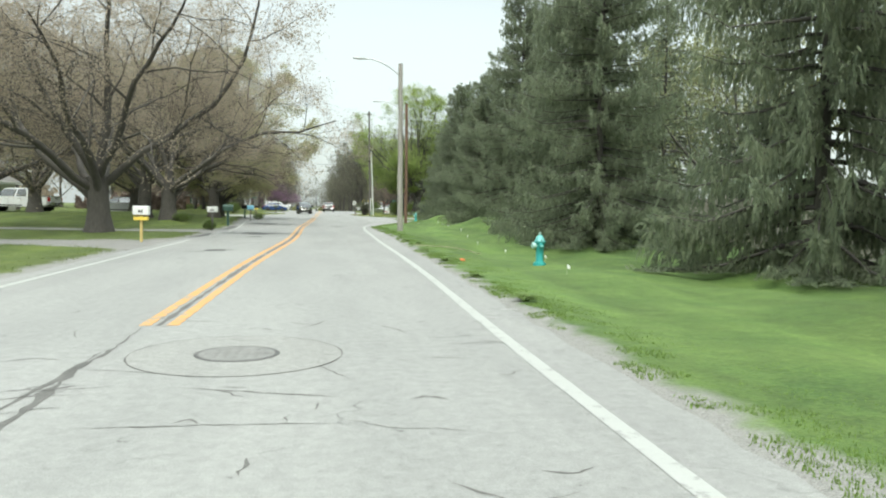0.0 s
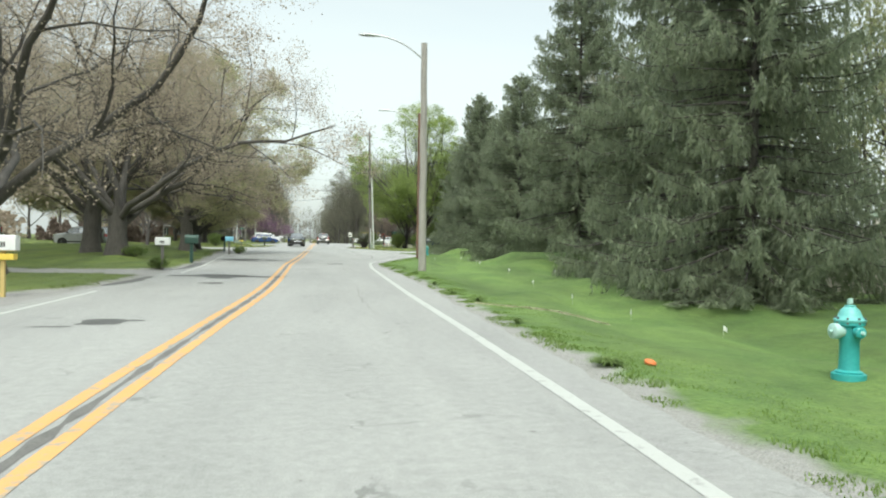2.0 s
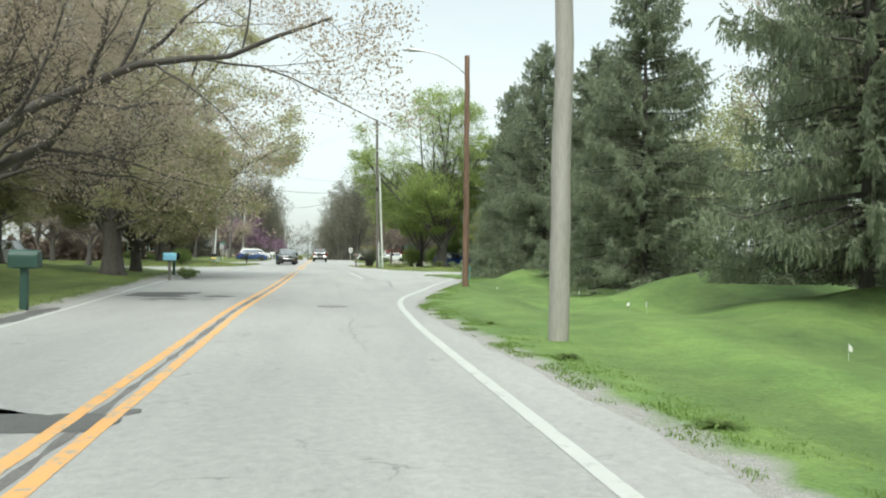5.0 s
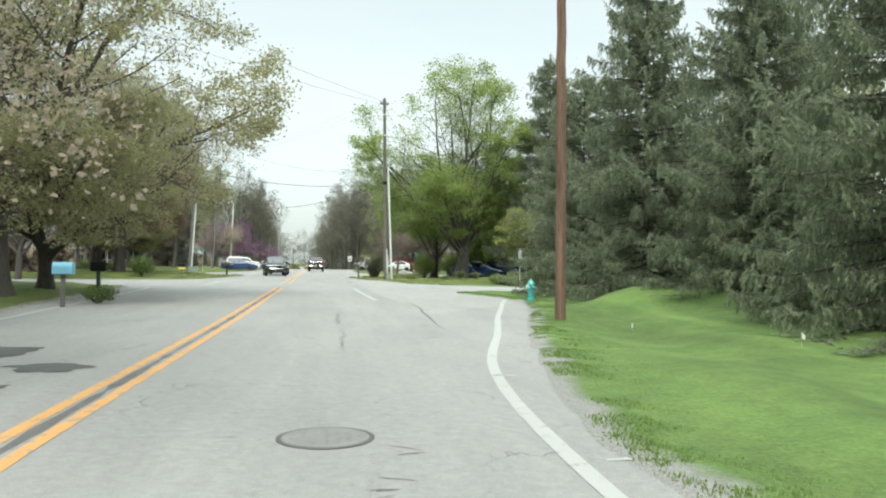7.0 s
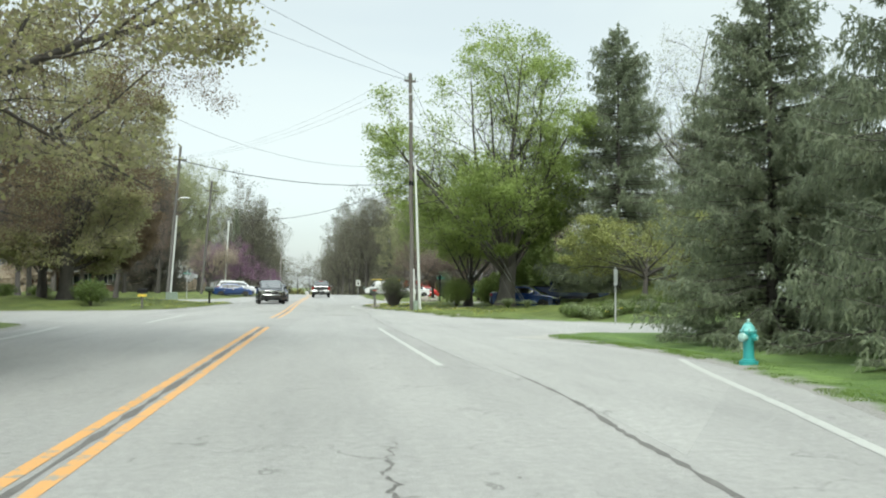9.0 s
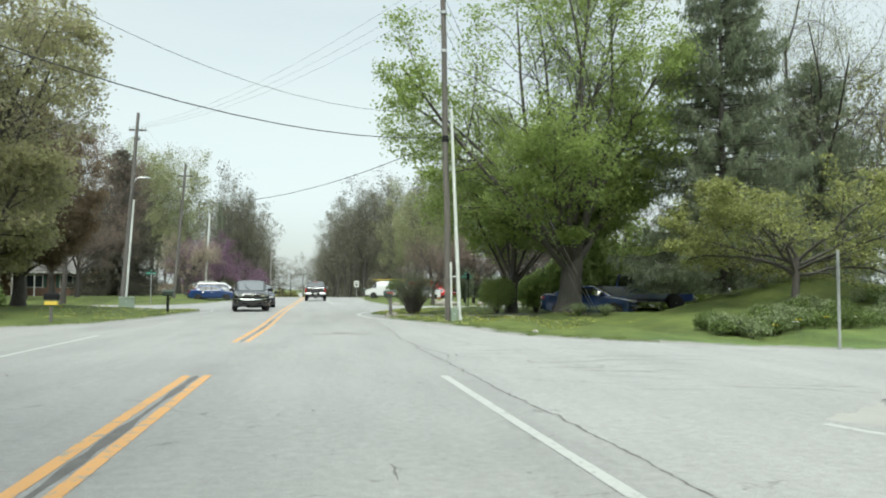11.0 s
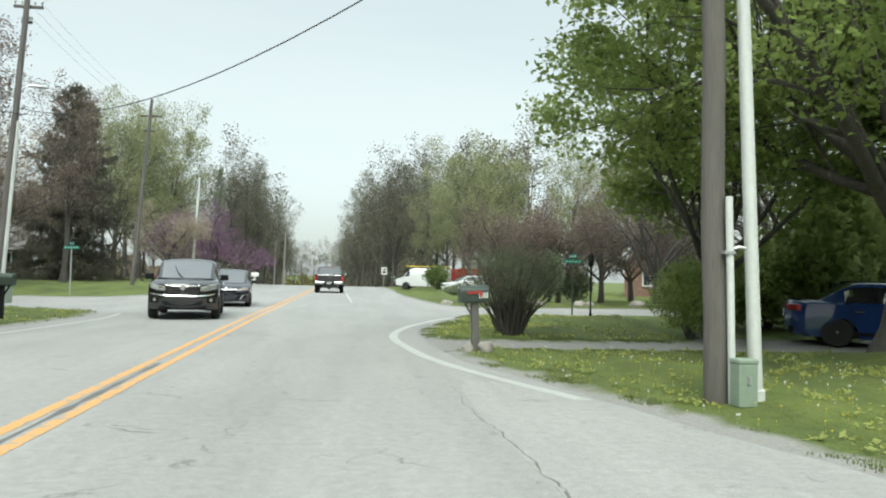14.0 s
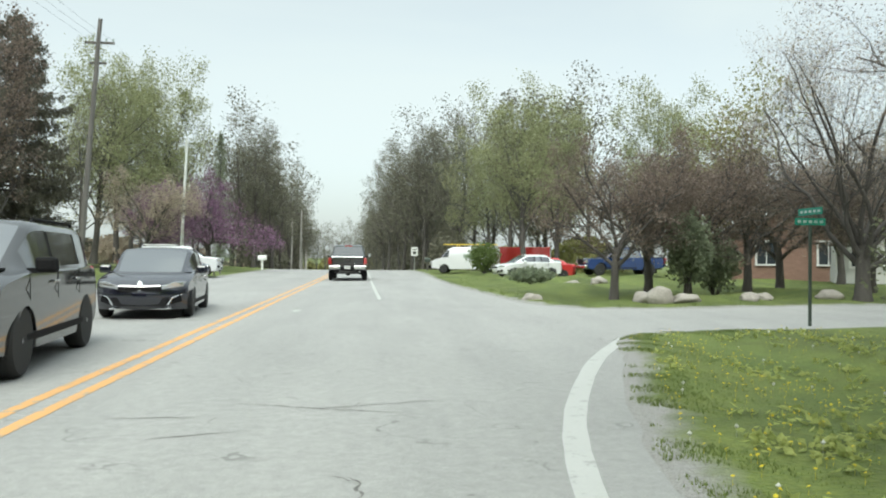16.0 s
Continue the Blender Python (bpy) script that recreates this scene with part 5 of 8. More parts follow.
for x, y, kind, s in ((-18.5, 127, "bare", 0.72), (-22, 136, "bare_b", 0.8), (-25.5, 124, "bare", 0.8), (-18.2, 143, "bare_b", 0.7), (-28, 140, "bare", 0.9), (-21.5, 115.5, "bare_b", 0.66), (-30, 112, "bare", 0.85), (-26, 104, "bare_b", 0.75)):
    tree(kind, x, y, wood_rng.uniform(0, 360), s * 1.1, "yard_tree", "tall brown twiggy yard tree", BARK, CRAB, s)
for x, y, kind, s in ((-13, 205, "bare", 0.95), (-11.5, 222, "far_b", 0.9), (-15, 235, "far_a", 0.9), (-12, 255, "far_b", 0.85), (8.6, 203, "bare_b", 1.0), (11.5, 192, "bare", 1.0), (8.2, 214, "bare", 1.05), (7.8, 226, "bare_b", 1.1), (8.4, 240, "bare", 1.15), (7.2, 254, "bare_b", 1.15), (7.6, 270, "bare", 1.2), (12.5, 209, "bare_b", 1.1), (13.5, 224, "bare", 1.15), (-12.5, 197, "bare_b", 0.95), (-11.8, 212, "bare", 0.95), (-11.2, 246, "bare", 1.0), (-11.4, 270, "bare_b", 1.0), (14.5, 176, "bare_b", 0.85), (17, 198, "far_a", 1.0)):
    tree(kind, x, y, wood_rng.uniform(0, 360), s, "bare_tree", "tall roadside tree with bare grey branches", BARK_GREY, WOOD_GREY)
for x, y, s in ((12.5, 160, 1.0), (17, 168, 1.05), (14, 183, 1.0), (22, 160, 1.0)):
    tree("willow", x, y, wood_rng.uniform(0, 360), s * 0.85, "yard_tree", "tall yard tree in pale yellow-green leaf", BARK_GREY, WILLOW)

for i in range(22):
    side = -1 if i % 2 else 1
    tree(("far_a", "far_b")[i // 2 % 2], side * wood_rng.uniform(15, 25) - 1.5, 172 + 5.2 * i + wood_rng.uniform(-3, 3), wood_rng.uniform(0, 360), wood_rng.uniform(0.8, 1.05), "bare_tree", "tall roadside tree with bare grey branches", BARK_GREY, WOOD_GREY)

# background trees behind the yards
LAB = "yard tree with grey branches and sparse buds"
for i in range(28):
    side = -1 if i % 2 else 1
    y = 25 + 6.6 * (i // 2) * 2.0 + wood_rng.uniform(-3, 3)
    x = (-wood_rng.uniform(30, 44) if side < 0 else wood_rng.uniform(27, 40))
    if side > 0 and 112 < y < 165:
        x += 16
    if side > 0 and 84 < y < 112:
        x, y = x + 14, y + 10
    leaf = wood_rng.choice([BUD_TAN, BUD_TAN, BUD_GREEN]) if side < 0 else wood_rng.choice([BUD_GREEN, MAPLE_GREEN, WILLOW])
    kind = wood_rng.choice(["far_leafy", "far_b", "far_leafy"] if side > 0 else ["far_a", "far_b", "far_a", "far_b", "far_leafy"])
    tree(kind, x, y, wood_rng.uniform(0, 360), wood_rng.uniform(0.75, 1.05), "yard_tree", LAB, BARK_GREY, leaf)


def far_woods():
    """Woods that close the view down the road: joined tree shapes."""
    V, F, k = [], [], 0
    LV, LF, lk = [], [], 0
    src = {}
    for q in ("far_a", "far_b", "far_leafy"):
        w, c = TREES[q]
        a = np.array([p.co for p in w.vertices])
        f = np.array([p.vertices for p in w.polygons])
        b = np.array([p.co for p in c.vertices])
        g = np.array([p.vertices for p in c.polygons])
        keep = np.arange(len(g))
        src[q] = (a, f, b, g[keep])
    r = random.Random(5)
    for i in range(56):
        q = r.choice(["far_a", "far_b", "far_a", "far_b", "far_leafy"])
        y = 190 + 200 * (i / 44) + r.uniform(-6, 6)
        x = r.choice([-1, 1]) * (9.5 + 18 * r.random() ** 1.5) - 1.5
        if i > 43:
            x, y = -34 + (i - 44) * 4.2, r.uniform(395, 415)
        s, c, sc = math.sin(i * 2.3), math.cos(i * 2.3), r.uniform(0.9, 1.2)
        M = np.array(((c, -s, 0), (s, c, 0), (0, 0, 1.0))) * sc
        a, f, b, g = src[q]
        x, z = x + float(bend(y)), float(crest(y)) - 0.3
        V.append(a @ M.T + (x, y, z)), F.append(f + k)
        LV.append(b @ M.T + (x, y, z)), LF.append(g + lk)
        k += len(a)
        lk += len(b)
    tagged(part("far_woods", big_mesh("far_woods", np.concatenate(V), np.concatenate(F)), BARK_GREY), "distant bare woods along the road", "woods", kind="stuff")
    lv, lf = np.concatenate(LV), np.concatenate(LF)
    tagged(part("far_woods_leaves", big_mesh("far_woods_leaves", lv, lf), WOOD_GREY), "pale young leaves of the distant woods", "woods", kind="stuff")


far_woods()


# hedge and undergrowth that close the yards
def brush(name, x0, y0, x1, y1, width, height, n, size, mat, seed, label):
    rng = np.random.default_rng(seed)
    u = rng.uniform(0, 1, n)
    w = rng.normal(0, 0.4, n).clip(-1, 1)
    hmax = height * (0.65 + 0.35 * np.sin(u * 40 + seed) * np.sin(u * 17)) * (1 - 0.5 * w * w)
    dx, dy = x1 - x0, y1 - y0
    ln = math.hypot(dx, dy)
    c = np.stack([x0 + dx * u - dy / ln * w * width, y0 + dy * u + dx / ln * w * width, hmax * rng.uniform(0, 1, n) ** 0.6], 1)
    c[:, 0] += bend(c[:, 1])
    c[:, 2] += crest(c[:, 1])
    lv, lf = leaf_quads(rng, c, size, 0.1)
    tagged(part(name, big_mesh(name, lv, lf), mat), label, "undergrowth", kind="stuff")


brush("undergrowth", -46, 20, -46, 130, 3.5, 4.5, 16000, 0.5, BUD_TAN, 3, "brown scrubby undergrowth behind the yards")
brush("undergrowth", -34, 132, -22, 290, 3.5, 4.5, 16000, 0.45, BUD_TAN, 4, "brown scrubby undergrowth behind the yards")
brush("undergrowth", 22, 165, 14, 290, 3.5, 3.6, 9000, 0.45, BUD_GREEN, 5, "scrubby undergrowth beside the road")
brush("undergrowth", 30, 88, 46, 120, 3, 4.0, 9000, 0.45, SHRUB, 6, "green undergrowth behind the yards")
brush("undergrowth", -30, 440, 30, 440, 4, 7, 9000, 0.7, BUD_GREEN, 7, "distant undergrowth where the road bends away")
brush("undergrowth", -13.5, 196, -11.5, 330, 2.0, 6.0, 13000, 0.3, WOOD_GREY, 11, "grey scrubby undergrowth beside the far road")
brush("undergrowth", 10.5, 184, 9.0, 330, 2.0, 6.0, 13000, 0.3, WOOD_GREY, 12, "grey scrubby undergrowth beside the far road")
brush("undergrowth", 13.5, 109, 24, 113, 2.2, 6.0, 15000, 0.22, FRESH, 8, "bright green shrubs behind the driveway")


brush("undergrowth", -31, 99, -18.5, 101, 1.5, 3.2, 8000, 0.28, CRAB, 9, "brown scrubby hedge between the yards")


def shrub(x, y, r, h, name, label, leaf, n, size, stems=14, seed=1, bark=BARK, fan=0.55, mid=0.58, base=0.06):
    rng = np.random.default_rng(seed)
    t = thing(name, label, "shrub", pose(x, y, ground_z(x, y)))
    limbs = []
    for i in range(stems):
        az, out_ = rng.uniform(0, 6.28), rng.uniform(0.15, 1.0)
        u = np.linspace(0, 1, 5)
        rr = r * out_ * (fan * u + (1 - fan) * u * u)
        foot = base * math.sqrt(out_)
        P = np.stack([(foot + rr) * math.cos(az), (foot + rr) * math.sin(az), h * u * rng.uniform(0.75, 1.0) * (1 - 0.25 * out_ * out_)], 1) + np.concatenate([np.zeros((1, 3)), rng.normal(0, 0.03, (4, 3))])
        P[0, 2] = -0.05
        limbs.append((P, np.linspace(0.022 * h / 1.5, 0.005, 5)))
    tv, tf = tubes([limbs], (4,))
    part("woody_base", big_mesh("woody_base", tv, tf, True), bark, t)
    u = rng.normal(0, 1, (n, 3))
    u /= np.linalg.norm(u, axis=1, keepdims=True)
    u *= rng.uniform(0.3, 1.05, (n, 1)) ** 0.7 * (1 + 0.22 * np.sin(u[:, :1] * 7 + seed) * np.sin(u[:, 1:2] * 6 + u[:, 2:] * 5))
    c = np.stack([u[:, 0] * r, u[:, 1] * r, h * mid + u[:, 2] * h * (1.04 - mid)], 1)
    lv, lf = leaf_quads(rng, c, size, 0.0)
    part("foliage", big_mesh("foliage", lv, lf), leaf, t)
    return t


shrub(4.5, 106.0, 1.12, 2.0, "roadside_bush", "rounded bush with many thin upright stems on the lawn", BUSH_GREY, 24000, 0.02, 105, 2, BARK, 0.4, 0.66, 0.26)
shrub(11.2, 127.3, 0.75, 2.6, "yew_bush", "dark green upright evergreen bush", SPRUCE_LEAF, 4200, 0.09, 10, 3)
shrub(13.4, 130, 0.9, 2.2, "yew_bush", "dark green upright evergreen bush", SPRUCE_LEAF, 4200, 0.09, 10, 4)
shrub(8.65, 105.4, 0.95, 1.8, "green_bush", "fresh bright green leafy bush beside the driveway", FRESH, 11000, 0.045, 24, 12)
shrub(12.4, 111.2, 1.3, 2.1, "green_bush", "bright green leafy bush beside the driveway", FRESH, 9000, 0.10, 14, 5)
shrub(13.5, 110.5, 1.7, 2.6, "green_bush", "large green leafy bush behind the lawn", FRESH, 6000, 0.12, 14, 6)
shrub(-6.4, 38.9, 0.35, 0.45, "small_bush", "small green bush at the mailbox post", SHRUB, 900, 0.05, 10, 7)
shrub(-6.3, 65.0, 0.5, 0.5, "small_bush", "small green bush near the mailbox", SHRUB, 900, 0.05, 10, 8)
shrub(-9.5, 48.9, 0.6, 0.5, "small_bush", "small green bush on the lawn", SHRUB, 900, 0.06, 10, 9)
shrub(-12.2, 97.5, 0.9, 1.3, "green_bush", "clipped dark green bush in the yard", SHRUB, 3000, 0.07, 14, 10)
for i, (x, y) in enumerate(((-22, 112), (-20.2, 113.5), (-18.4, 114.2), (-24, 110))):
    shrub(x, y, 0.8, 1.0, "hedge_bush", "clipped green foundation bush", SHRUB, 1800, 0.07, 10, 20 + i)
shrub(8.4, 139.0, 1.1, 0.8, "low_juniper", "low spreading dark juniper bush", SPRUCE_LEAF, 2500, 0.09, 10, 30)
shrub(9.0, 158.0, 1.2, 2.2, "green_bush", "loose green bush beside the road", SHRUB, 2500, 0.12, 10, 31)


def strap_clump(x, y, r, h, n, name, label, seed, mat=BLADE):
    """Arching strap leaves from one crown."""
    rng = np.random.default_rng(seed)
    b = Mesh()
    for i in range(n):
        az, out_ = rng.uniform(0, 6.28), rng.uniform(0.3, 1)
        u = np.linspace(0, 1, 5)
        R_ = r * out_ * u
        Z = h * rng.uniform(0.7, 1.1) * (1.9 * u - (0.9 + 0.7 * out_) * u * u)
        w = 0.022 * (1 - u * 0.9)
        ca, sa = math.cos(az), math.sin(az)
        v = []
        for k in range(5):
            v += [(R_[k] * ca - sa * w[k], R_[k] * sa + ca * w[k], Z[k]), (R_[k] * ca + sa * w[k], R_[k] * sa - ca * w[k], Z[k])]
        b.add(v, [(2 * k, 2 * k + 1, 2 * k + 3, 2 * k + 2) for k in range(4)])
    me = big_mesh(name, np.array(b.v), np.array(b.f))
    me.materials.append(mat)
    ob = new(name, me)
    ob.matrix_basis = pose(x, y, ground_z(x, y) - 0.02)
    return tagged(ob, label, "plant")


strap_clump(10.5, 98.4, 1.0, 0.75, 260, "strap_leaf_plant", "clump of arching grey-green strap leaves below the tree", 3)
strap_clump(11.6, 98.2, 0.85, 0.65, 200, "strap_leaf_plant", "clump of arching grey-green strap leaves below the tree", 4)
# flower bed on the mound
bed_rng = random.Random(9)
for i in range(84):
    u, w = bed_rng.uniform(0, 1), bed_rng.uniform(0, 1)
    x, y = 10.6 + 9.6 * u, 86.9 + 4.0 * w * min(1, 0.35 + 1.3 * u) + 0.5 * u
    shrub(x, y, bed_rng.uniform(0.34, 0.6), bed_rng.uniform(0.34, 0.6), "bed_plant", "low mounded green plant in the flower bed", bed_rng.choice([SHRUB, BLADE]), 420, 0.055, 5, 100 + i)
for i in range(9):
    x, y = 11.5 + bed_rng.uniform(0, 6), 86.9 + bed_rng.uniform(0, 1.0)
    g = ground_z(x, y)
    b = Mesh()
    for k in range(5):
        a = k * 1.256
        b.add([(0, 0, 0.34), (0.07 * math.cos(a - 0.4), 0.07 * math.sin(a - 0.4), 0.36), (0.1 * math.cos(a), 0.1 * math.sin(a), 0.33), (0.07 * math.cos(a + 0.4), 0.07 * math.sin(a + 0.4), 0.36)], [(0, 1, 2, 3)])
    t = thing("daffodil", "pale yellow daffodil at the edge of the flower bed", "flower", pose(x, y, g))
    part("petals", b, PETAL_Y if i % 3 else PETAL_W, t)
    part("stem", Mesh().tube([(0, 0, -0.02), (0.01, 0, 0.18), (0, 0, 0.34)], 0.006, 4), BLADE, t)


# weeds at the road's edge
weed_rng = random.Random(21)
for i, (x, y) in enumerate(((2.3, 25.2), (2.15, 27.3), (2.2, 30.6), (2.05, 17.6), (2.0, 13.4), (2.1, 21.4), (2.45, 33.8), (2.5, 37.5), (2.6, 42.2), (2.0, 9.8))):
    strap_clump(x + 0.15, y, weed_rng.uniform(0.18, 0.32), weed_rng.uniform(0.09, 0.16), 80, "weed_clump", "clump of dark green weeds at the gravelly road edge", 300 + i, WEED)

# grass blades along the verges and over the near lawn
def tufts(n, x0, x1, y0, y1, dmin, dmax, h, seed, power=1.0):
    rng = np.random.default_rng(seed)
    p = np.stack([rng.uniform(x0, x1, n), rng.uniform(y0, y1, n)], 1)
    d = near_outside(p)
    keep = (d > dmin) & (d < dmax) & (rng.uniform(0, 1, n) < np.clip(1 - (d - dmin) / (dmax - dmin), 0, 1) ** power)
    p, d = p[keep], d[keep]
    patchy = np.sin(p[:, 1] * 2.3 + 1.7 * np.sin(p[:, 0] * 4.1)) + np.sin(p[:, 1] * 5.9 + p[:, 0] * 7.3) + 0.7 * np.sin(p[:, 1] * 0.71 + p[:, 0] * 3)
    thin = patchy > 0.25 - 0.5 * d
    p, d = p[thin], d[thin]
    z = rise(p[:, 0], p[:, 1], d)
    m = len(p)
    V, F = [], []
    for b in range(3):
        az = rng.uniform(0, 6.28, m)
        hh = h * rng.uniform(0.5, 1.35, m) * np.where(d < 0.7, 0.85, 0.6)
        lean = rng.uniform(0.1, 0.8, m) * hh
        o = np.stack([p[:, 0] + rng.normal(0, 0.025, m), p[:, 1] + rng.normal(0, 0.025, m), z - 0.01], 1)
        w = np.stack([-np.sin(az), np.cos(az), np.zeros(m)], 1) * 0.0065
        tip = o + np.stack([np.cos(az) * lean, np.sin(az) * lean, hh], 1)
        V.append(np.stack([o - w, o + w, tip], 1).reshape(-1, 3))
        F.append(np.arange(3 * m).reshape(m, 3) + 3 * m * b)
    return np.concatenate(V), np.concatenate(F)


for args in ((420000, 1.5, 8, -2, 76, 0.08, 1.5, 0.038, 1, 1.3), (160000, 2.0, 8, 84, 118, 0.08, 1.8, 0.038, 2, 1.3), (26000, -11, -5, 0, 80, 0.1, 2.5, 0.07, 3, 1.6), (14000, -12, -6, 94, 116, 0.1, 3.0, 0.07, 4, 1.4), (12000, 4, 12, 121, 150, 0.1, 3.0, 0.08, 5, 1.4)):
    v, f = tufts(*args)
    tagged(part("grass", big_mesh("grass", v, f), GRASS if args[3] < 80 and args[1] > 0 else GRASS_DULL), "tufts of bright green grass along the lawn's edge", "grass", kind="stuff")


# a furrow of dead grass across the lawn
straw_rng = np.random.default_rng(8)
_u = straw_rng.uniform(0, 1, 4200)
_c = np.stack([2.3 + 1.7 * _u, 24.9 - 2.7 * _u ** 0.8 + straw_rng.normal(0, 0.13, 4200) * (0.5 + 0.5 * np.sin(_u * 31)), np.zeros(4200)], 1)
_c[:, 2] = rise(_c[:, 0], _c[:, 1], near_outside(_c[:, :2])) + straw_rng.uniform(-0.005, 0.012, 4200)
_v, _f = leaf_quads(straw_rng, _c, 0.012, 0.0, 5.0, 0.95)
tagged(part("dead_grass", big_mesh("dead_grass", _v, _f), STRAW), "strip of flattened straw-coloured dead grass", "grass", kind="stuff")


# dandelions
def dandelions(n, boxes, seed, mat, name, label, seedhead):
    rng = np.random.default_rng(seed)
    b = Mesh()
    V, F, k = [], [], 0
    for i in range(n):
        x0, x1, y0, y1 = boxes[i % len(boxes)]
        x, y = rng.uniform(x0, x1), rng.uniform(y0, y1)
        d = near_outside(np.array([[x, y]]))[0]
        if d < 0.25:
            continue
        z = float(rise(x, y, d))
        h, r = rng.uniform(0.03, 0.09 if seedhead else 0.07), rng.uniform(0.014, 0.021) if seedhead else rng.uniform(0.009, 0.015)
        tx, ty = rng.uniform(-0.5, 0.5, 2)
        top = (x, y, z + h)
        if seedhead:
            pts = [(x, y, z + h + r), (x + r, y, z + h), (x, y + r, z + h), (x - r, y, z + h), (x, y - r, z + h), (x, y, z + h - r)]
            fs = [(0, 1, 2), (0, 2, 3), (0, 3, 4), (0, 4, 1), (5, 2, 1), (5, 3, 2), (5, 4, 3), (5, 1, 4)]
        else:
            pts = [(x, y, z + h + 0.008)] + [(x + r * math.cos(a * 1.047), y + r * math.sin(a * 1.047), z + h + r * (tx * math.cos(a * 1.047) + ty * math.sin(a * 1.047))) for a in range(6)]
            fs = [(0, 1 + a, 1 + (a + 1) % 6) for a in range(6)]
        pts += [(x - 0.0015, y, z), (x + 0.0015, y, z), (x, y, z + h)]
        m = len(pts)
        fs.append((m - 3, m - 2, m - 1))
        V += pts
        F += [tuple(q + k for q in g) for g in fs]
        k += m
    me = bpy.data.meshes.new(name)
    me.from_pydata(V, [], F)
    tagged(part(name, me, mat), label, "flowers", kind="stuff")


DB = [(2.3, 9, 94, 103), (2.3, 9, 105, 116), (2.3, 6, 105, 116), (-12, -6.5, 98, 114)]
dandelions(1700, DB, 1, PETAL_Y, "dandelions", "yellow dandelion flowers scattered over the lawn", False)
dandelions(220, [DB[0], DB[0], DB[1], DB[3]], 2, PETAL_W, "dandelion_seed_heads", "white dandelion seed heads in the grass", True)

# broad-leaved weeds in the old lawns
weed2 = np.random.default_rng(14)
_p = np.concatenate([np.stack([weed2.uniform(2.4, 11, 420), weed2.uniform(94, 102.4, 420)], 1), np.stack([weed2.uniform(2.4, 9, 420), weed2.uniform(105.2, 115.5, 420)], 1), np.stack([weed2.normal(4.3, 0.8, 60), weed2.normal(107.2, 0.8, 60)], 1), np.stack([weed2.uniform(-11, -6.6, 160), weed2.uniform(99, 113, 160)], 1)])
_d = near_outside(_p)
_keep = (_d > 0.4) & (np.sin(_p[:, 0] * 1.7 + 2 * np.sin(_p[:, 1] * 0.9)) + np.sin(_p[:, 1] * 2.1) > -0.2)
_p, _d = _p[_keep], _d[_keep]
_c = np.repeat(np.column_stack([_p, rise(_p[:, 0], _p[:, 1], _d) + 0.03]), 10, 0)
_c = _c + weed2.normal(0, 1, _c.shape) * np.array((0.055, 0.055, 0.018))
_v, _f = leaf_quads(weed2, _c, 0.045, 0.0, 1.8, 0.6)
tagged(part("lawn_weeds", big_mesh("lawn_weeds", _v, _f), LAWN_WEED), "pale green rosettes of broad-leaved weeds in the lawn", "weeds", kind="stuff")

# ---- street furniture ----
def cobra_lamp(t, top, reach, rise_, heading):
    """Curved arm and cobra-head lamp under the thing t."""
    a = radians(heading)
    dx, dy = math.cos(a), math.sin(a)
    u = [i / 8 for i in range(9)]
    pts = [(top[0] + dx * reach * q, top[1] + dy * reach * q, top[2] - 0.35 + (rise_ + 0.35) * (1 - (1 - q) ** 2)) for q in u]
    part("lamp_arm", Mesh().tube(pts, 0.03, 8), GALV, t, "curved grey steel arm")
    m = Matrix.Translation(pts[-1]) @ pose(0, 0, 0, 0, 0, heading)
    h = Mesh()
    for i, (x, w, hh) in enumerate(((-0.05, 0.05, 0.05), (0.15, 0.09, 0.07), (0.4, 0.13, 0.085), (0.62, 0.10, 0.06), (0.70, 0.03, 0.03))):
        ring = [m @ Vector((x, w * math.cos(k * 0.785), hh * math.sin(k * 0.785) * (1 if math.sin(k * 0.785) > 0 else 0.7))) for k in range(8)]
        h.v += [tuple(p) for p in ring]
        if i:
            h.f += [(8 * (i - 1) + k, 8 * (i - 1) + (k + 1) % 8, 8 * i + (k + 1) % 8, 8 * i + k) for k in range(8)]
    h.f += [tuple(range(8)), tuple(range(32, 40))]
    part("lamp_head", h, GALV, t, "grey cobra-head lamp", smooth=True)


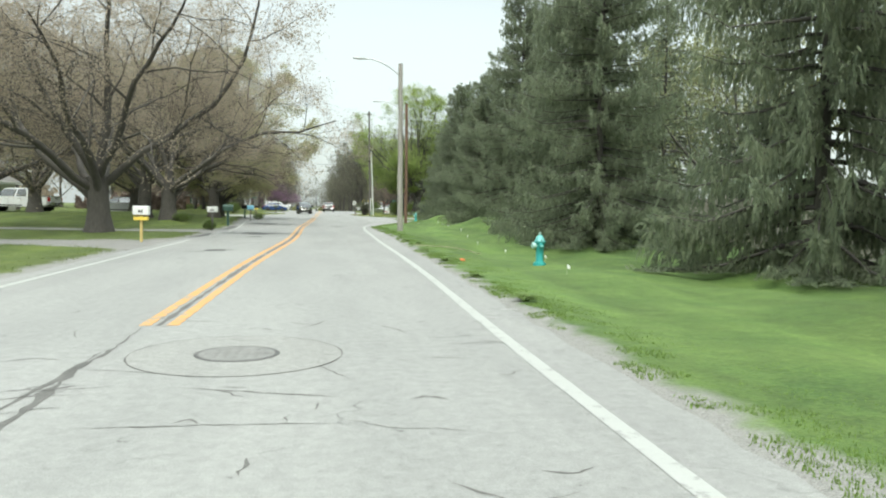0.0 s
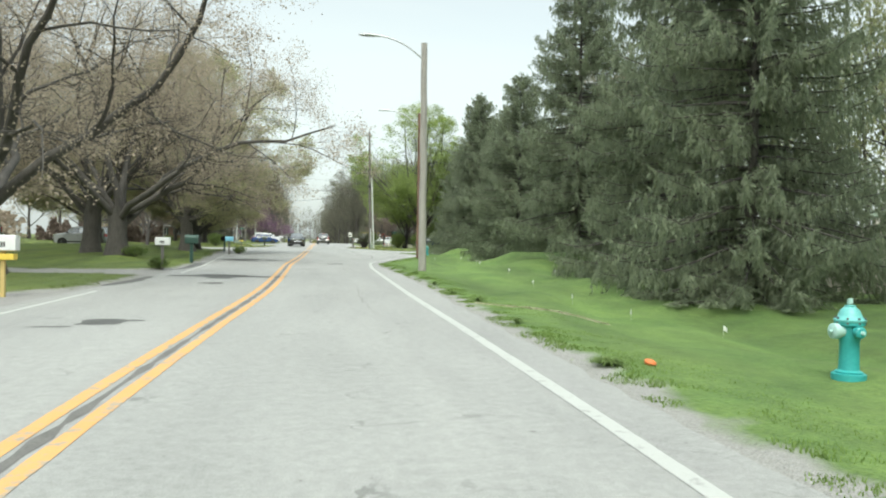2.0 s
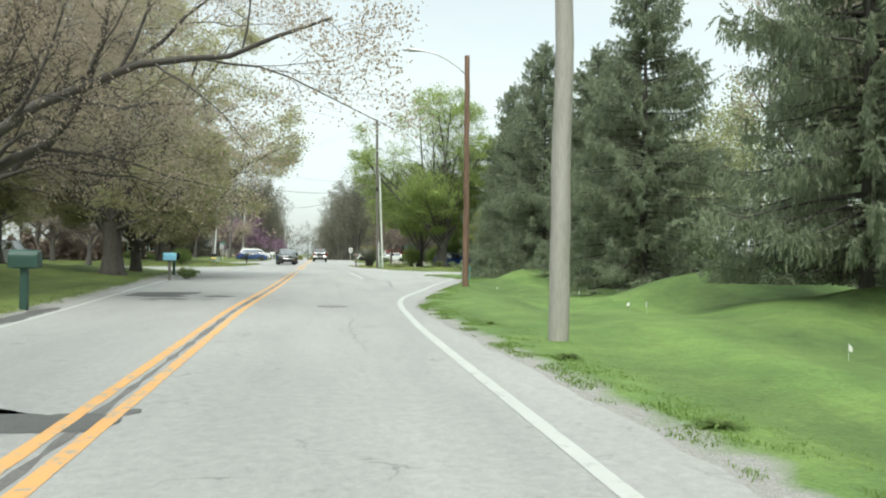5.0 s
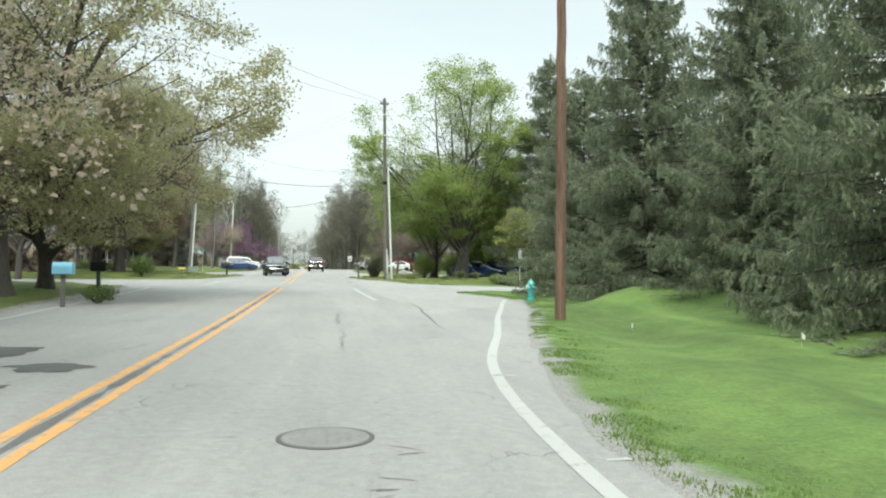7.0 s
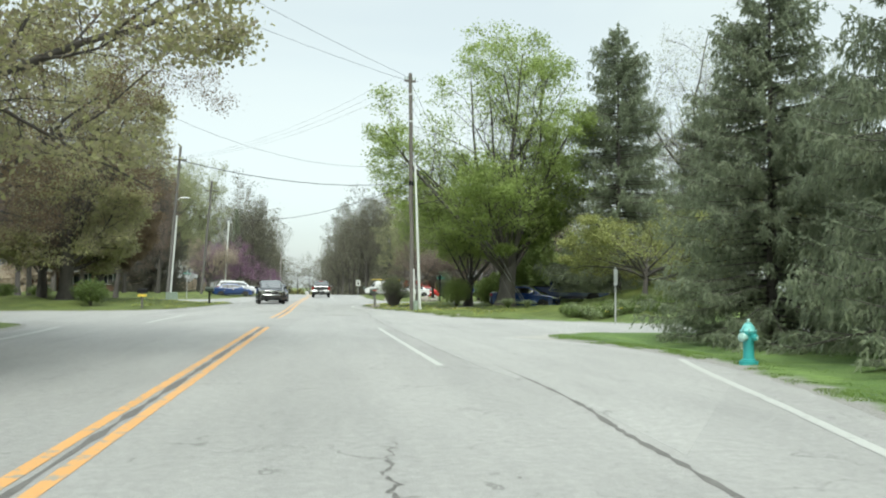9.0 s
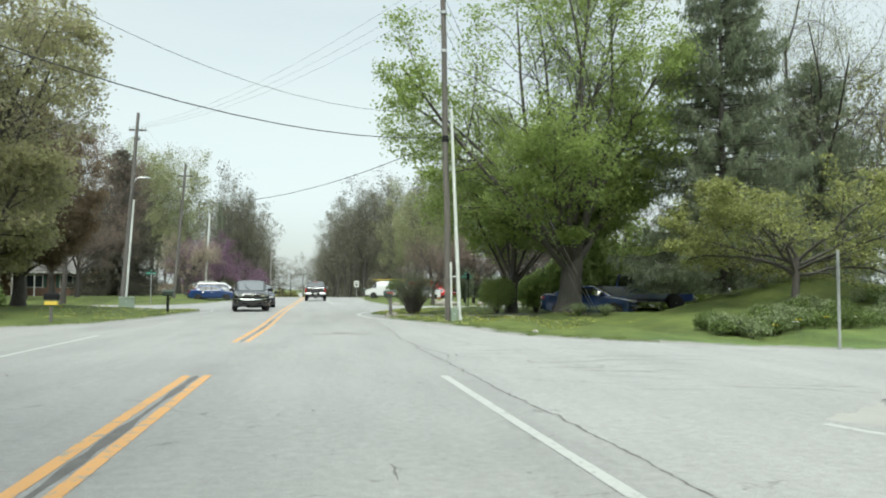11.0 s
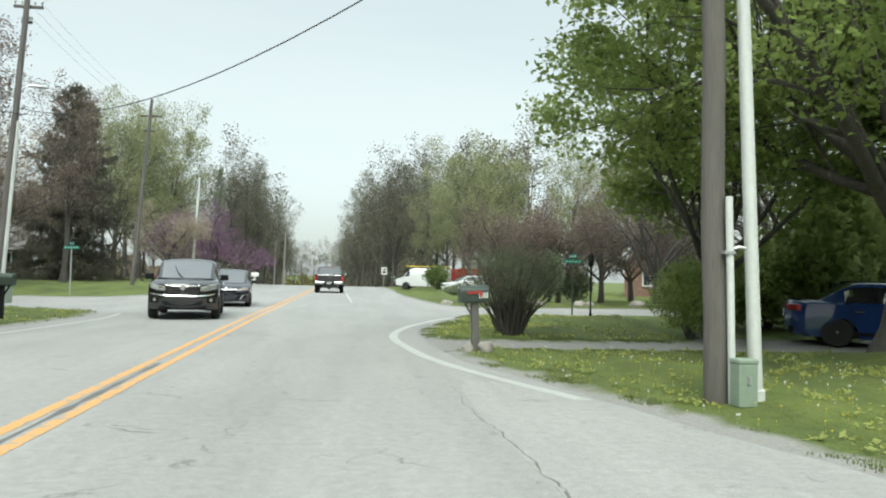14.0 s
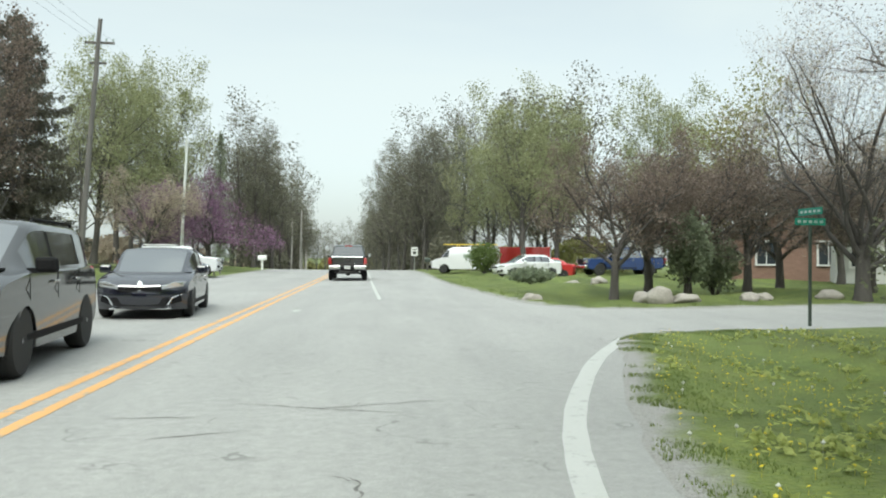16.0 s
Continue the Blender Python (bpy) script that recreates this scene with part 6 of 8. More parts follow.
def pole(base, top, r0, r1, mat, name, label, lamp=None, arms=(), strips=()):
    t = thing(name, label, "utility pole", Matrix.Translation(base), "poles along the road")
    d = Vector(top) - Vector(base)
    rng = random.Random(int(base[1] * 10))
    n = 14
    pts = [d * (i / n) + Vector((rng.uniform(-0.015, 0.015), rng.uniform(-0.015, 0.015), 0)) * (0 < i) for i in range(n + 1)]
    pts[0] = Vector((0, 0, -0.3))
    part("shaft", Mesh().tube(pts, [r0 + (r1 - r0) * i / n for i in range(n + 1)], 12), mat, t, smooth=True)
    for zf, half, heading in arms:
        c = d * zf
        part("crossarm", Mesh().box(c.x, c.y + r1 + 0.06, c.z, half * 2, 0.09, 0.11, heading), WOOD_DARK, t, bevel=0.008)
        for s in (-0.92, -0.45, 0.45, 0.92):
            a = radians(heading)
            part("insulator", Mesh().lathe([(0.012, 0), (0.012, 0.06), (0.045, 0.07), (0.03, 0.11), (0.045, 0.13), (0.02, 0.17)], 8, Matrix.Translation((c.x + s * half * math.cos(a), c.y + r1 + 0.06 + s * half * math.sin(a), c.z + 0.05))), GREY_BOX, t, smooth=True)
    for zf in strips:
        c = d * zf
        part("collar", Mesh().lathe([(r0 * 1.02, -0.12), (r0 * 1.05, -0.12), (r0 * 1.05, 0.12), (r0 * 1.02, 0.12)], 12, Matrix.Translation(c)), PLASTIC_BLACK, t, "dark pole band")
    if lamp:
        reach, up, heading, zf = lamp
        cobra_lamp(t, tuple(d * zf), reach, up, heading)
    return t


zA = ground_z(3.15, 39.4)
pole((3.15, 39.4, zA), (3.0, 38.7, 8.55), 0.155, 0.11, WOOD_POLE, "street_lamp_pole", "weathered pale grey wooden street-lamp pole on the lawn", lamp=(1.75, 0.45, 183, 0.965))
zB = ground_z(5.34, 58.3)
pole((5.34, 58.3, zB), (5.30, 58.3, 9.15), 0.125, 0.10, WOOD_BROWN, "street_lamp_pole", "reddish-brown wooden street-lamp pole on the lawn", lamp=(1.9, 0.55, 180, 0.95))
zC = ground_z(4.7, 96.2)
pole((4.64, 96.26, zC), (4.42, 96.45, 13.1), 0.128, 0.10, WOOD_DARK, "utility_pole", "tall dark weathered wooden utility pole", arms=((0.97, 0.32, 10),), strips=(0.53,))
t = thing("conduit_pole", "slender pale grey pole leaning beside the utility pole", "pole", pose(5.07, 96.2, ground_z(5.07, 96.2)), "poles along the road")
part("shaft", Mesh().tube([(0, 0, -0.2), (-0.16, 0, 3.5), (-0.36, 0, 8.0)], [0.075, 0.07, 0.055], 12), PALE_POST, t, smooth=True)
part("bracket", Mesh().tube([(-0.07, 0, 1.62), (-0.22, 0.01, 1.64), (-0.33, 0.03, 1.6), (-0.34, 0.03, 1.5)], 0.022, 8), GALV, t, "short steel bracket to the next pole", smooth=True)
part("base_collar", Mesh().lathe([(0.085, -0.02), (0.085, 0.1), (0.078, 0.12)], 12), PALE_POST, t)
t = thing("riser_conduit", "white conduit running up the utility pole", "conduit", pose(4.74, 96.1, ground_z(4.8, 96.1)))
part("pipe", Mesh().tube([(0, 0, -0.1), (-0.02, 0.02, 1.1), (-0.04, 0.04, 2.2)], 0.04, 10), PALE_POST, t, smooth=True)
part("strap", Mesh().box(-0.05, 0.03, 1.6, 0.12, 0.1, 0.03), GALV, t)


for z_, gx_ in ((11.9, 12.65), (10.4, 12.55)):
    t = thing("guy_wire", "thin steel guy wire from the pole to the lawn", "guy wire", pose(4.45, 96.4, z_))
    part("cable", Mesh().tube([(0, 0, 0), (gx_ - 4.45, 5.35, ground_z(gx_, 101.75) - z_ - 0.05)], 0.011, 6), GALV, t)
    part("pole_clamp", Mesh().lathe([(0.125, -0.05), (0.125, 0.05)], 12), GALV, t)


def pedestal(x, y, w, h):
    t = thing("utility_pedestal", "grey-green utility pedestal box on the grass", "utility box", pose(x, y, ground_z(x, y), 0, 0, 6))
    part("body", Mesh().box(0, 0, h * 0.44, w, w * 0.8, h * 0.9), GREY_BOX, t, bevel=0.015)
    part("cap", Mesh().box(0, 0, h * 0.93, w * 1.06, w * 0.86, h * 0.12), GREY_BOX, t, bevel=0.02)
    part("latch", Mesh().box(0, -w * 0.41, h * 0.55, 0.04, 0.02, 0.08), GALV, t)


pedestal(4.80, 95.98, 0.22, 0.5)
pedestal(-12.1, 118.7, 0.85, 0.7)
zl = 0.36
pole((-12.66, 120, zl), (-11.95, 120, 12.7), 0.15, 0.10, POST_WOOD, "utility_pole", "leaning grey utility pole with crossarms and a short lamp arm", lamp=(0.4, 0.2, 20, 0.64), arms=((0.91, 0.55, 0), (0.86, 0.2, 0)))
t = thing("conduit_pole", "pale conduit standing against the utility pole", "pole", pose(-12.42, 119.8, zl))
part("shaft", Mesh().tube([(0, 0, -0.2), (0.2, 0, 3.6), (0.36, 0, 6.6)], [0.07, 0.07, 0.06], 10), PALE_POST, t, smooth=True)
pole((-13.3, 141.4, ground_z(-13.3, 141.4)), (-12.45, 141.4, 12.75), 0.15, 0.10, POST_WOOD, "utility_pole", "leaning grey wooden utility pole with crossarm", arms=((0.91, 0.7, 0), (0.83, 0.4, 0)))
pole((-13.4, 162, ground_z(-13.4, 162)), (-13.05, 162, 10.1), 0.13, 0.09, PALE_POST, "utility_pole", "slender pale grey pole beside the road")
for x, y, h in ((-10.2, 230, 8.7), (-7.7, 210, 8.4), (10.2, 220, 11.0), (-9.8, 262, 9.5), (-9.8, 300, 9.5), (-9.6, 340, 9.5)):
    x, zc_ = x + float(bend(y)), float(crest(y))
    pole((x, y, zc_ + 0.2), (x + 0.1, y, zc_ + h), 0.14, 0.1, WOOD_POLE, "utility_pole", "distant grey wooden utility pole", arms=((0.95, 0.9, 0),))


def wire(a, b, sag, r=0.012, name="overhead_wire", label="dark overhead wire strung between poles"):
    a, b = Vector(a), Vector(b)
    n = 20
    pts = [a.lerp(b, i / n) - Vector((0, 0, 4 * sag * (i / n) * (1 - i / n))) for i in range(n + 1)]
    tagged(part(name, Mesh().tube(pts, r, 5), CABLE), label, "overhead wire")


PC, PL, PM = (4.45, 96.35), (-12.0, 120.1), (-12.5, 141.5)
for k, off in enumerate((-0.5, 0.0, 0.5)):
    wire((PL[0] + off, PL[1], 11.75), (PC[0] + off * 1.6, PC[1], 12.9), 0.9, 0.0045)
    wire((PL[0] + off, PL[1], 11.75), (PM[0] + off, PM[1], 11.8), 0.35, 0.0045)
    wire((PM[0] + off, PM[1], 11.8), (-10.2 + off, 210, 8.6), 0.6, 0.0045)
wire((PL[0] - 0.3, PL[1], 7.6), (PC[0], PC[1], 6.95), 1.5, 0.014, label="thick dark cable crossing above the road")
wire((PC[0], PC[1], 7.04), (-18.9, 71.8, 10.83), 2.6, 0.016, label="thick dark cable crossing above the road")
wire((PC[0], PC[1], 8.06), (-17.7, 76.5, 15.5), 3.6, 0.007)
wire((PC[0], PC[1], 12.6), (-22, 70, 15.0), 0.8, 0.008)
wire((PC[0], PC[1], 12.8), (-21, 66, 16.5), 0.8, 0.008)
wire((PL[0], PL[1], 7.3), (-30, 96, 8.0), 0.55, 0.018)
wire((PM[0], PM[1], 6.6), (-13.2, 162, 6.0), 0.4, 0.016)
wire((PM[0], PM[1], 7.0), (-32, 128, 6.5), 0.5, 0.014)
wire((PC[0] + 0.05, PC[1], 12.4), (11.2, 99.1, 0.1), 0.0, 0.009, "guy_wire", "steel guy wire anchored in the lawn")
wire((PC[0] + 0.05, PC[1], 11.2), (11.0, 99.0, 0.1), 0.0, 0.009, "guy_wire", "steel guy wire anchored in the lawn")
g_ = thing("guy_guard", "grey guard sleeve on the guy wire", "guy guard", Matrix())
part("sleeve", Mesh().tube([(11.2, 99.1, 0.05), (10.15, 98.67, 1.95)], 0.016, 8), POST_WOOD, g_)


def hydrant(x, y, rz):
    t = thing("fire_hydrant", "teal fire hydrant with a pale teal bonnet on the lawn", "fire hydrant", pose(x, y, ground_z(x, y), 0, 0, rz), "fire hydrants")
    part("base_flange", Mesh().lathe([(0.15, -0.12), (0.155, 0.03), (0.155, 0.055), (0.115, 0.06)], 20), TEAL, t, smooth=True)
    part("barrel", Mesh().lathe([(0.12, 0.055), (0.125, 0.075), (0.095, 0.09), (0.09, 0.14), (0.088, 0.36), (0.10, 0.39), (0.105, 0.50), (0.135, 0.52), (0.135, 0.55), (0.105, 0.555)], 20), TEAL, t, smooth=True)
    part("bonnet", Mesh().lathe([(0.14, 0.55), (0.145, 0.57), (0.115, 0.585), (0.10, 0.62), (0.085, 0.66), (0.05, 0.69), (0.05, 0.705), (0.03, 0.71)], 20), TEAL_LIGHT, t, "lighter teal domed bonnet", smooth=True)
    part("operating_nut", Mesh().lathe([(0.028, 0.72), (0.026, 0.765), (0.015, 0.77)], 5), TEAL_PALE, t)
    for a, r, ln in ((180, 0.075, 0.16), (90, 0.055, 0.14), (270, 0.055, 0.14)):
        m = Matrix.Translation((0, 0, 0.46)) @ pose(0, 0, 0, 0, 0, a) @ pose(0, 0, 0, 0, 90, 0)
        nz = part("nozzle", Mesh().lathe([(r * 0.85, 0.08), (r * 0.85, ln - 0.03), (r, ln - 0.03), (r, ln + 0.02), (r * 0.8, ln + 0.03)], 14, m), TEAL if r < 0.07 else TEAL_PALE, t, smooth=True)
        part("cap_nut", Mesh().lathe([(0.02, ln + 0.02), (0.018, ln + 0.06)], 5, m), TEAL_PALE, nz)
    for k in range(8):
        a = k * 0.785
        part("bolt", Mesh().lathe([(0.012, 0.535), (0.012, 0.60)], 6, Matrix.Translation((0.128 * math.cos(a), 0.128 * math.sin(a), -0.005))), IRON, t)


hydrant(4.34, 16.9, 0)
hydrant(7.1, 67.0, 20)


def flag(x, y, rz, name_="white"):
    t = thing("marker_flag", "small white utility marker flag in the lawn", "marker flag", Matrix.Translation((x, y, ground_z(x, y))) @ pose(0, 0, 0, 0, 0, rz) @ Matrix.Diagonal((0.8, 0.8, 0.62, 1)), "marker flags on the lawn")
    part("wire", Mesh().tube([(0, 0, -0.05), (0.006, 0, 0.2), (0.0, 0, 0.36)], 0.0035, 4), GALV, t)
    v = [(0.0, 0.0, 0.355), (0.0, 0.004, 0.22), (0.04, 0.018, 0.33), (0.045, 0.022, 0.2), (0.09, 0.004, 0.27), (0.085, 0.012, 0.17)]
    b = Mesh().add(v + [(p[0], p[1] + 0.002, p[2]) for p in v], [(0, 2, 3, 1), (2, 4, 5, 3), (7, 9, 8, 6), (9, 11, 10, 8)])
    part("pennant", b, PLASTIC_WHITE, t)


for i, (x, y) in enumerate(((4.05, 13.9), (4.65, 26.0), (7.2, 35.4), (5.25, 31.2), (8.2, 54.5), (6.9, 51.8), (6.8, 49.0), (9.2, 62.0), (8.6, 65.5), (6.0, 22.2), (5.9, 36.8), (5.9, 42.5), (6.6, 45.0), (5.3, 24.4), (8.2, 69.2), (8.6, 70.8), (6.1, 56.0))):
    flag(x, y, (i * 73) % 360)


# ---- mailboxes ----
def bars(parent, x, y, z, w, h, n, face="y", mat=INK, sgn=-1):
    """A row of plain bars in place of figures."""
    for k in range(n):
        c = x - w / 2 + (k + 0.5) * w / n
        if face == "y":
            part("number_bar", Mesh().box(c, y, z, w / n * 0.62, 0.004, h), mat, parent)
        else:
            part("number_bar", Mesh().box(y, c, z, 0.004, w / n * 0.62, h), mat, parent)


def dome_outline(w, h, n=10):
    return [(-w / 2, 0), (w / 2, 0), (w / 2, h - w / 2)] + [(w / 2 * math.cos(math.pi * k / n), h - w / 2 + w / 2 * math.sin(math.pi * k / n)) for k in range(1, n)] + [(-w / 2, h - w / 2)]


def mailbox(x, y, rz, top, L, w, box_mat, post_mat, label, post_w=0.1, domed=True, red_flag=False, number=0, number_mat=INK, brace=False, pw=0.0, lean=0.0, under=None):
    """A box on a post; the box's door faces local -x."""
    t = thing("mailbox", label, "mailbox", pose(x, y, ground_z(x, y), 0, lean, rz), "mailboxes along the road")
    h = w * 1.22
    part("post", Mesh().box(0, 0, (top - h) / 2 - 0.1, post_w, post_w, top - h + 0.2), post_mat, t, bevel=0.008)
    part("platform", Mesh().box(0, 0, top - h - 0.012, L * 0.8, w * 0.8, 0.024), post_mat, t)
    m = Matrix(((0, 0, 1, -L / 2), (1, 0, 0, 0), (0, 1, 0, top - h), (0, 0, 0, 1)))
    shape = dome_outline(w, h) if domed else [(-w / 2, 0), (w / 2, 0), (w / 2, h * 0.92), (0, h), (-w / 2, h * 0.92)]
    bx = part("box", Mesh().prism(shape, 0, L, m), box_mat, t, bevel=0.006)
    m2 = Matrix(((0, 0, 1, -L / 2 - 0.012), (1.03, 0, 0, 0), (0, 1.03, 0, top - h - 0.004), (0, 0, 0, 1)))
    part("door", Mesh().prism(shape, 0, 0.02, m2), box_mat, t)
    part("latch", Mesh().box(-L / 2 - 0.02, 0, top - 0.03, 0.02, 0.03, 0.04), GALV, bx)
    if red_flag:
        part("flag", Mesh().box(-0.02, -w / 2 - 0.008, top - h * 0.42, 0.26, 0.01, 0.045, 0, 0, 0).box(0.10, -w / 2 - 0.008, top - h * 0.52, 0.05, 0.012, 0.10), PAINT_RED, t, "red signal flag")
    if number:
        bars(bx, L * 0.28 if rz < 90 else 0.0, (-w / 2 - 0.006) if rz < 90 else (w / 2 + 0.006), top - h * 0.62, L * 0.34, h * 0.34, number, "y", number_mat)
    if brace:
        part("brace", Mesh().tube([(0.0, 0, top - h - 0.35), (-L * 0.33, 0, top - h - 0.02)], 0.022, 6), post_mat, t)
    if under:
        part("paper_box", Mesh().box(0.0, 0, top - h - 0.13, L * 0.9, w * 0.9, 0.12), under, t, "yellow newspaper box", bevel=0.01)
    return t


mailbox(3.02, 102.1, 4, 1.16, 0.52, 0.24, METAL_GREEN, POST_WOOD, "dark green dented metal mailbox on a grey timber post", 0.13, True, True, 4, PLASTIC_WHITE, True, 0, -3)
mailbox(-6.75, 26.3, 180, 1.2, 0.5, 0.24, PLASTIC_WHITE, POST_TAN, "white mailbox on a tan wooden post", 0.08, False, False, 4, INK, False, 0, 0, PAINT_YELLOW)
mailbox(-6.25, 38.8, 180, 1.16, 0.48, 0.22, PLASTIC_WHITE, POST_WOOD, "white mailbox on a weathered wooden post", 0.09, False, False, 4)
mailbox(-6.35, 45.6, 180, 1.24, 0.55, 0.3, PLASTIC_GREEN, PLASTIC_GREEN, "dark green plastic mailbox on a matching post", 0.14, True)
mailbox(-6.8, 63.4, 180, 1.2, 0.5, 0.26, PAINT_BLUEBOX, POST_WOOD, "light blue mailbox on a wooden post", 0.1, True)
mailbox(-8.1, 71.6, 180, 1.2, 0.52, 0.28, PLASTIC_BLACK, PLASTIC_GREEN, "dark green mailbox on a post", 0.13, True)
mailbox(-7.75, 108.6, 180, 1.12, 0.55, 0.24, METAL_GREEN, PLASTIC_BLACK, "dark metal mailbox on a black post", 0.12, True, False, 0, INK, True)
mailbox(-9.3, 96.1, 180, 1.02, 0.46, 0.19, PLASTIC_BLACK, POST_WOOD, "black mailbox over a yellow newspaper box on a post", 0.09, True, under=PAINT_YELLOW)
mailbox(-8.9, 151.5, 180, 1.1, 0.5, 0.22, PLASTIC_BLACK, POST_WOOD, "dark mailbox on a wooden post", 0.09, True)
mailbox(-9.0, 154.0, 180, 1.1, 0.5, 0.22, METAL_GREEN, POST_WOOD, "dark mailbox on a wooden post", 0.09, True)
mailbox(-9.3, 176, 180, 1.3, 0.8, 0.35, PLASTIC_WHITE, PLASTIC_WHITE, "large white mailbox on a post", 0.2, True)
mailbox(6.0, 173, 0, 1.2, 0.5, 0.3, METAL_GREEN, POST_WOOD, "dark mailbox on a wooden post", 0.1, True)


def boulder(x, y, r, sq, seed, label="rounded tan boulder on the lawn", mat=STONE):
    bm = bmesh.new()
    bmesh.ops.create_icosphere(bm, subdivisions=3, radius=1)
    for v in bm.verts:
        n = noise.noise(v.co * 1.3 + Vector((seed, 0, 0))) * 0.35 + noise.noise(v.co * 3.1 + Vector((0, seed, 0))) * 0.12
        v.co *= 1 + n
        v.co = Vector((v.co.x * r, v.co.y * r * 0.8, v.co.z * r * sq + r * sq * 0.45))
    me = bpy.data.meshes.new("boulder")
    bm.to_mesh(me)
    bm.free()
    me.polygons.foreach_set("use_smooth", [True] * len(me.polygons))
    me.materials.append(mat)
    ob = new("boulder", me)
    ob.matrix_basis = pose(x, y, ground_z(x, y) - 0.03, 0, 0, seed * 40)
    tagged(ob, label, "boulder", "boulders on the lawn")


boulder(2.86, 101.95, 0.14, 0.8, 1, "rounded tan boulder at the mailbox post")
boulder(3.17, 101.86, 0.17, 0.9, 2, "rounded tan boulder at the mailbox post")
for i, (x, y, r, q) in enumerate(((8.7, 124.6, 0.32, 0.8), (9.1, 124.3, 0.4, 0.9), (9.8, 124.0, 0.45, 0.4), (12.0, 124.6, 0.35, 0.5), (12.6, 124.9, 0.3, 0.5), (15.6, 126.4, 0.4, 0.5), (5.6, 125.6, 0.3, 0.5), (10.5, 139.0, 0.5, 0.5), (12.2, 140.5, 0.5, 0.5))):
    boulder(x, y, r, q, 3 + i)
boulder(5.9, 88.9, 0.1, 0.7, 20, "small pale stone at the lawn's edge")


b = Mesh().lathe([(0.0, 0.04), (0.03, 0.036), (0.055, 0.024), (0.065, 0.005), (0.05, -0.02)], 9)
t = thing("orange_marker", "small orange scrap lying in the grass", "litter", pose(2.61, 17.52, ground_z(2.61, 17.52) + 0.02, 14, 8, 30))
part("scrap", b, PAINT_ORANGE, t, smooth=True)
# ---- signs ----
def street_sign(x, y, h, blades, label, post=GALV):
    t = thing("street_sign", label, "street sign", pose(x, y, ground_z(x, y)))
    part("post", Mesh().box(0, 0, h / 2 - 0.1, 0.055, 0.035, h + 0.2), post, t)
    for k, rz in enumerate(blades):
        b = part("blade", Mesh().box(0, 0, h + 0.06 + k * 0.2, 0.72, 0.008, 0.14, rz), SIGN_GREEN, t, "green name blade")
        a = radians(rz)
        for i in range(5):
            c = -0.26 + i * 0.13
            for s in (-1, 1):
                part("name_bar", Mesh().box(c * math.cos(a) - s * 0.006 * math.sin(a), c * math.sin(a) + s * 0.006 * math.cos(a), h + 0.06 + k * 0.2, 0.075, 0.003, 0.05, rz), SIGN_BLANK, b)


street_sign(9.35, 117.1, 2.0, (10, 95), "green street-name sign on a dark steel post", METAL_GREEN)
street_sign(-12.4, 127.2, 2.2, (0, 90), "green street-name sign on a steel post")
t = thing("sign_post", "bare sign seen edge-on on a steel post", "sign", pose(10.9, 82.75, ground_z(10.9, 82.75)))
part("post", Mesh().box(0, 0, 1.0, 0.05, 0.04, 2.3), GALV, t)
part("panel", Mesh().box(0.0, -0.03, 1.75, 0.02, 0.5, 0.6, -36), SIGN_BLANK, t, "metal sign panel", bevel=0.002)
t = thing("speed_sign", "small white rectangular road sign on a post", "sign", pose(5.8, 190, ground_z(5.8, 190)))
part("post", Mesh().box(0, 0, 1.2, 0.06, 0.05, 2.6), GALV, t)
pn = part("panel", Mesh().box(0, -0.04, 2.1, 0.75, 0.01, 0.95), PLASTIC_WHITE, t, "white sign panel")
part("text_bar", Mesh().box(0, -0.05, 2.3, 0.5, 0.004, 0.12), INK, pn)
part("text_bar", Mesh().box(0, -0.05, 1.95, 0.4, 0.004, 0.3), INK, pn)
t = thing("yard_lamp", "dark yard lamp post on the lawn", "lamp post", pose(8.6, 112.6, ground_z(8.6, 112.6)))
part("post", Mesh().lathe([(0.05, -0.1), (0.05, 0.1), (0.03, 0.15), (0.03, 1.65)], 10), PLASTIC_BLACK, t, smooth=True)
part("lantern", Mesh().lathe([(0.05, 1.65), (0.09, 1.72), (0.1, 1.95), (0.13, 1.97), (0.02, 2.1)], 6), PLASTIC_BLACK, t)
part("lantern_glass", Mesh().lathe([(0.085, 1.73), (0.102, 1.94)], 6), GLASS_DARK, t)


# ---- fence and garden house behind the spruces ----
t = thing("vinyl_fence", "tan vinyl privacy fence behind the spruces", "fence", pose(0, 0, 0))
for i in range(15):
    f = i / 14
    x, y = 13.4 + 2.6 * f, 30.5 - 14.0 * f
    ang = math.degrees(math.atan2(-14.0, 2.6))
    z = ground_z(x, y)
    if i % 2 == 0:
        part("post", Mesh().box(x, y, z + 0.95, 0.13, 0.13, 2.0, ang), VINYL, t, bevel=0.01)
        part("post_cap", Mesh().box(x, y, z + 1.97, 0.16, 0.16, 0.05, ang), VINYL, t, bevel=0.01)
    if i < 14:
        for k in range(6):
            g = f + (k + 0.5) / 6 / 14
            part("board", Mesh().box(13.4 + 2.6 * g, 30.5 - 14.0 * g, z + 0.9, 0.158, 0.03, 1.62, ang), VINYL, t)
        g = f + 0.5 / 14
        for zz_ in (0.08, 1.74):
            part("rail", Mesh().box(13.4 + 2.6 * g, 30.5 - 14.0 * g, z + zz_, 1.03, 0.06, 0.12, ang), VINYL, t)
t = thing("garden_house", "white garden house with a pale metal roof behind the fence", "garden house", pose(19.5, 31.0, 0.05, 0, 0, 15))
part("wall", Mesh().box(0, 0, 1.1, 4.6, 4.2, 2.2), SIDING, t)
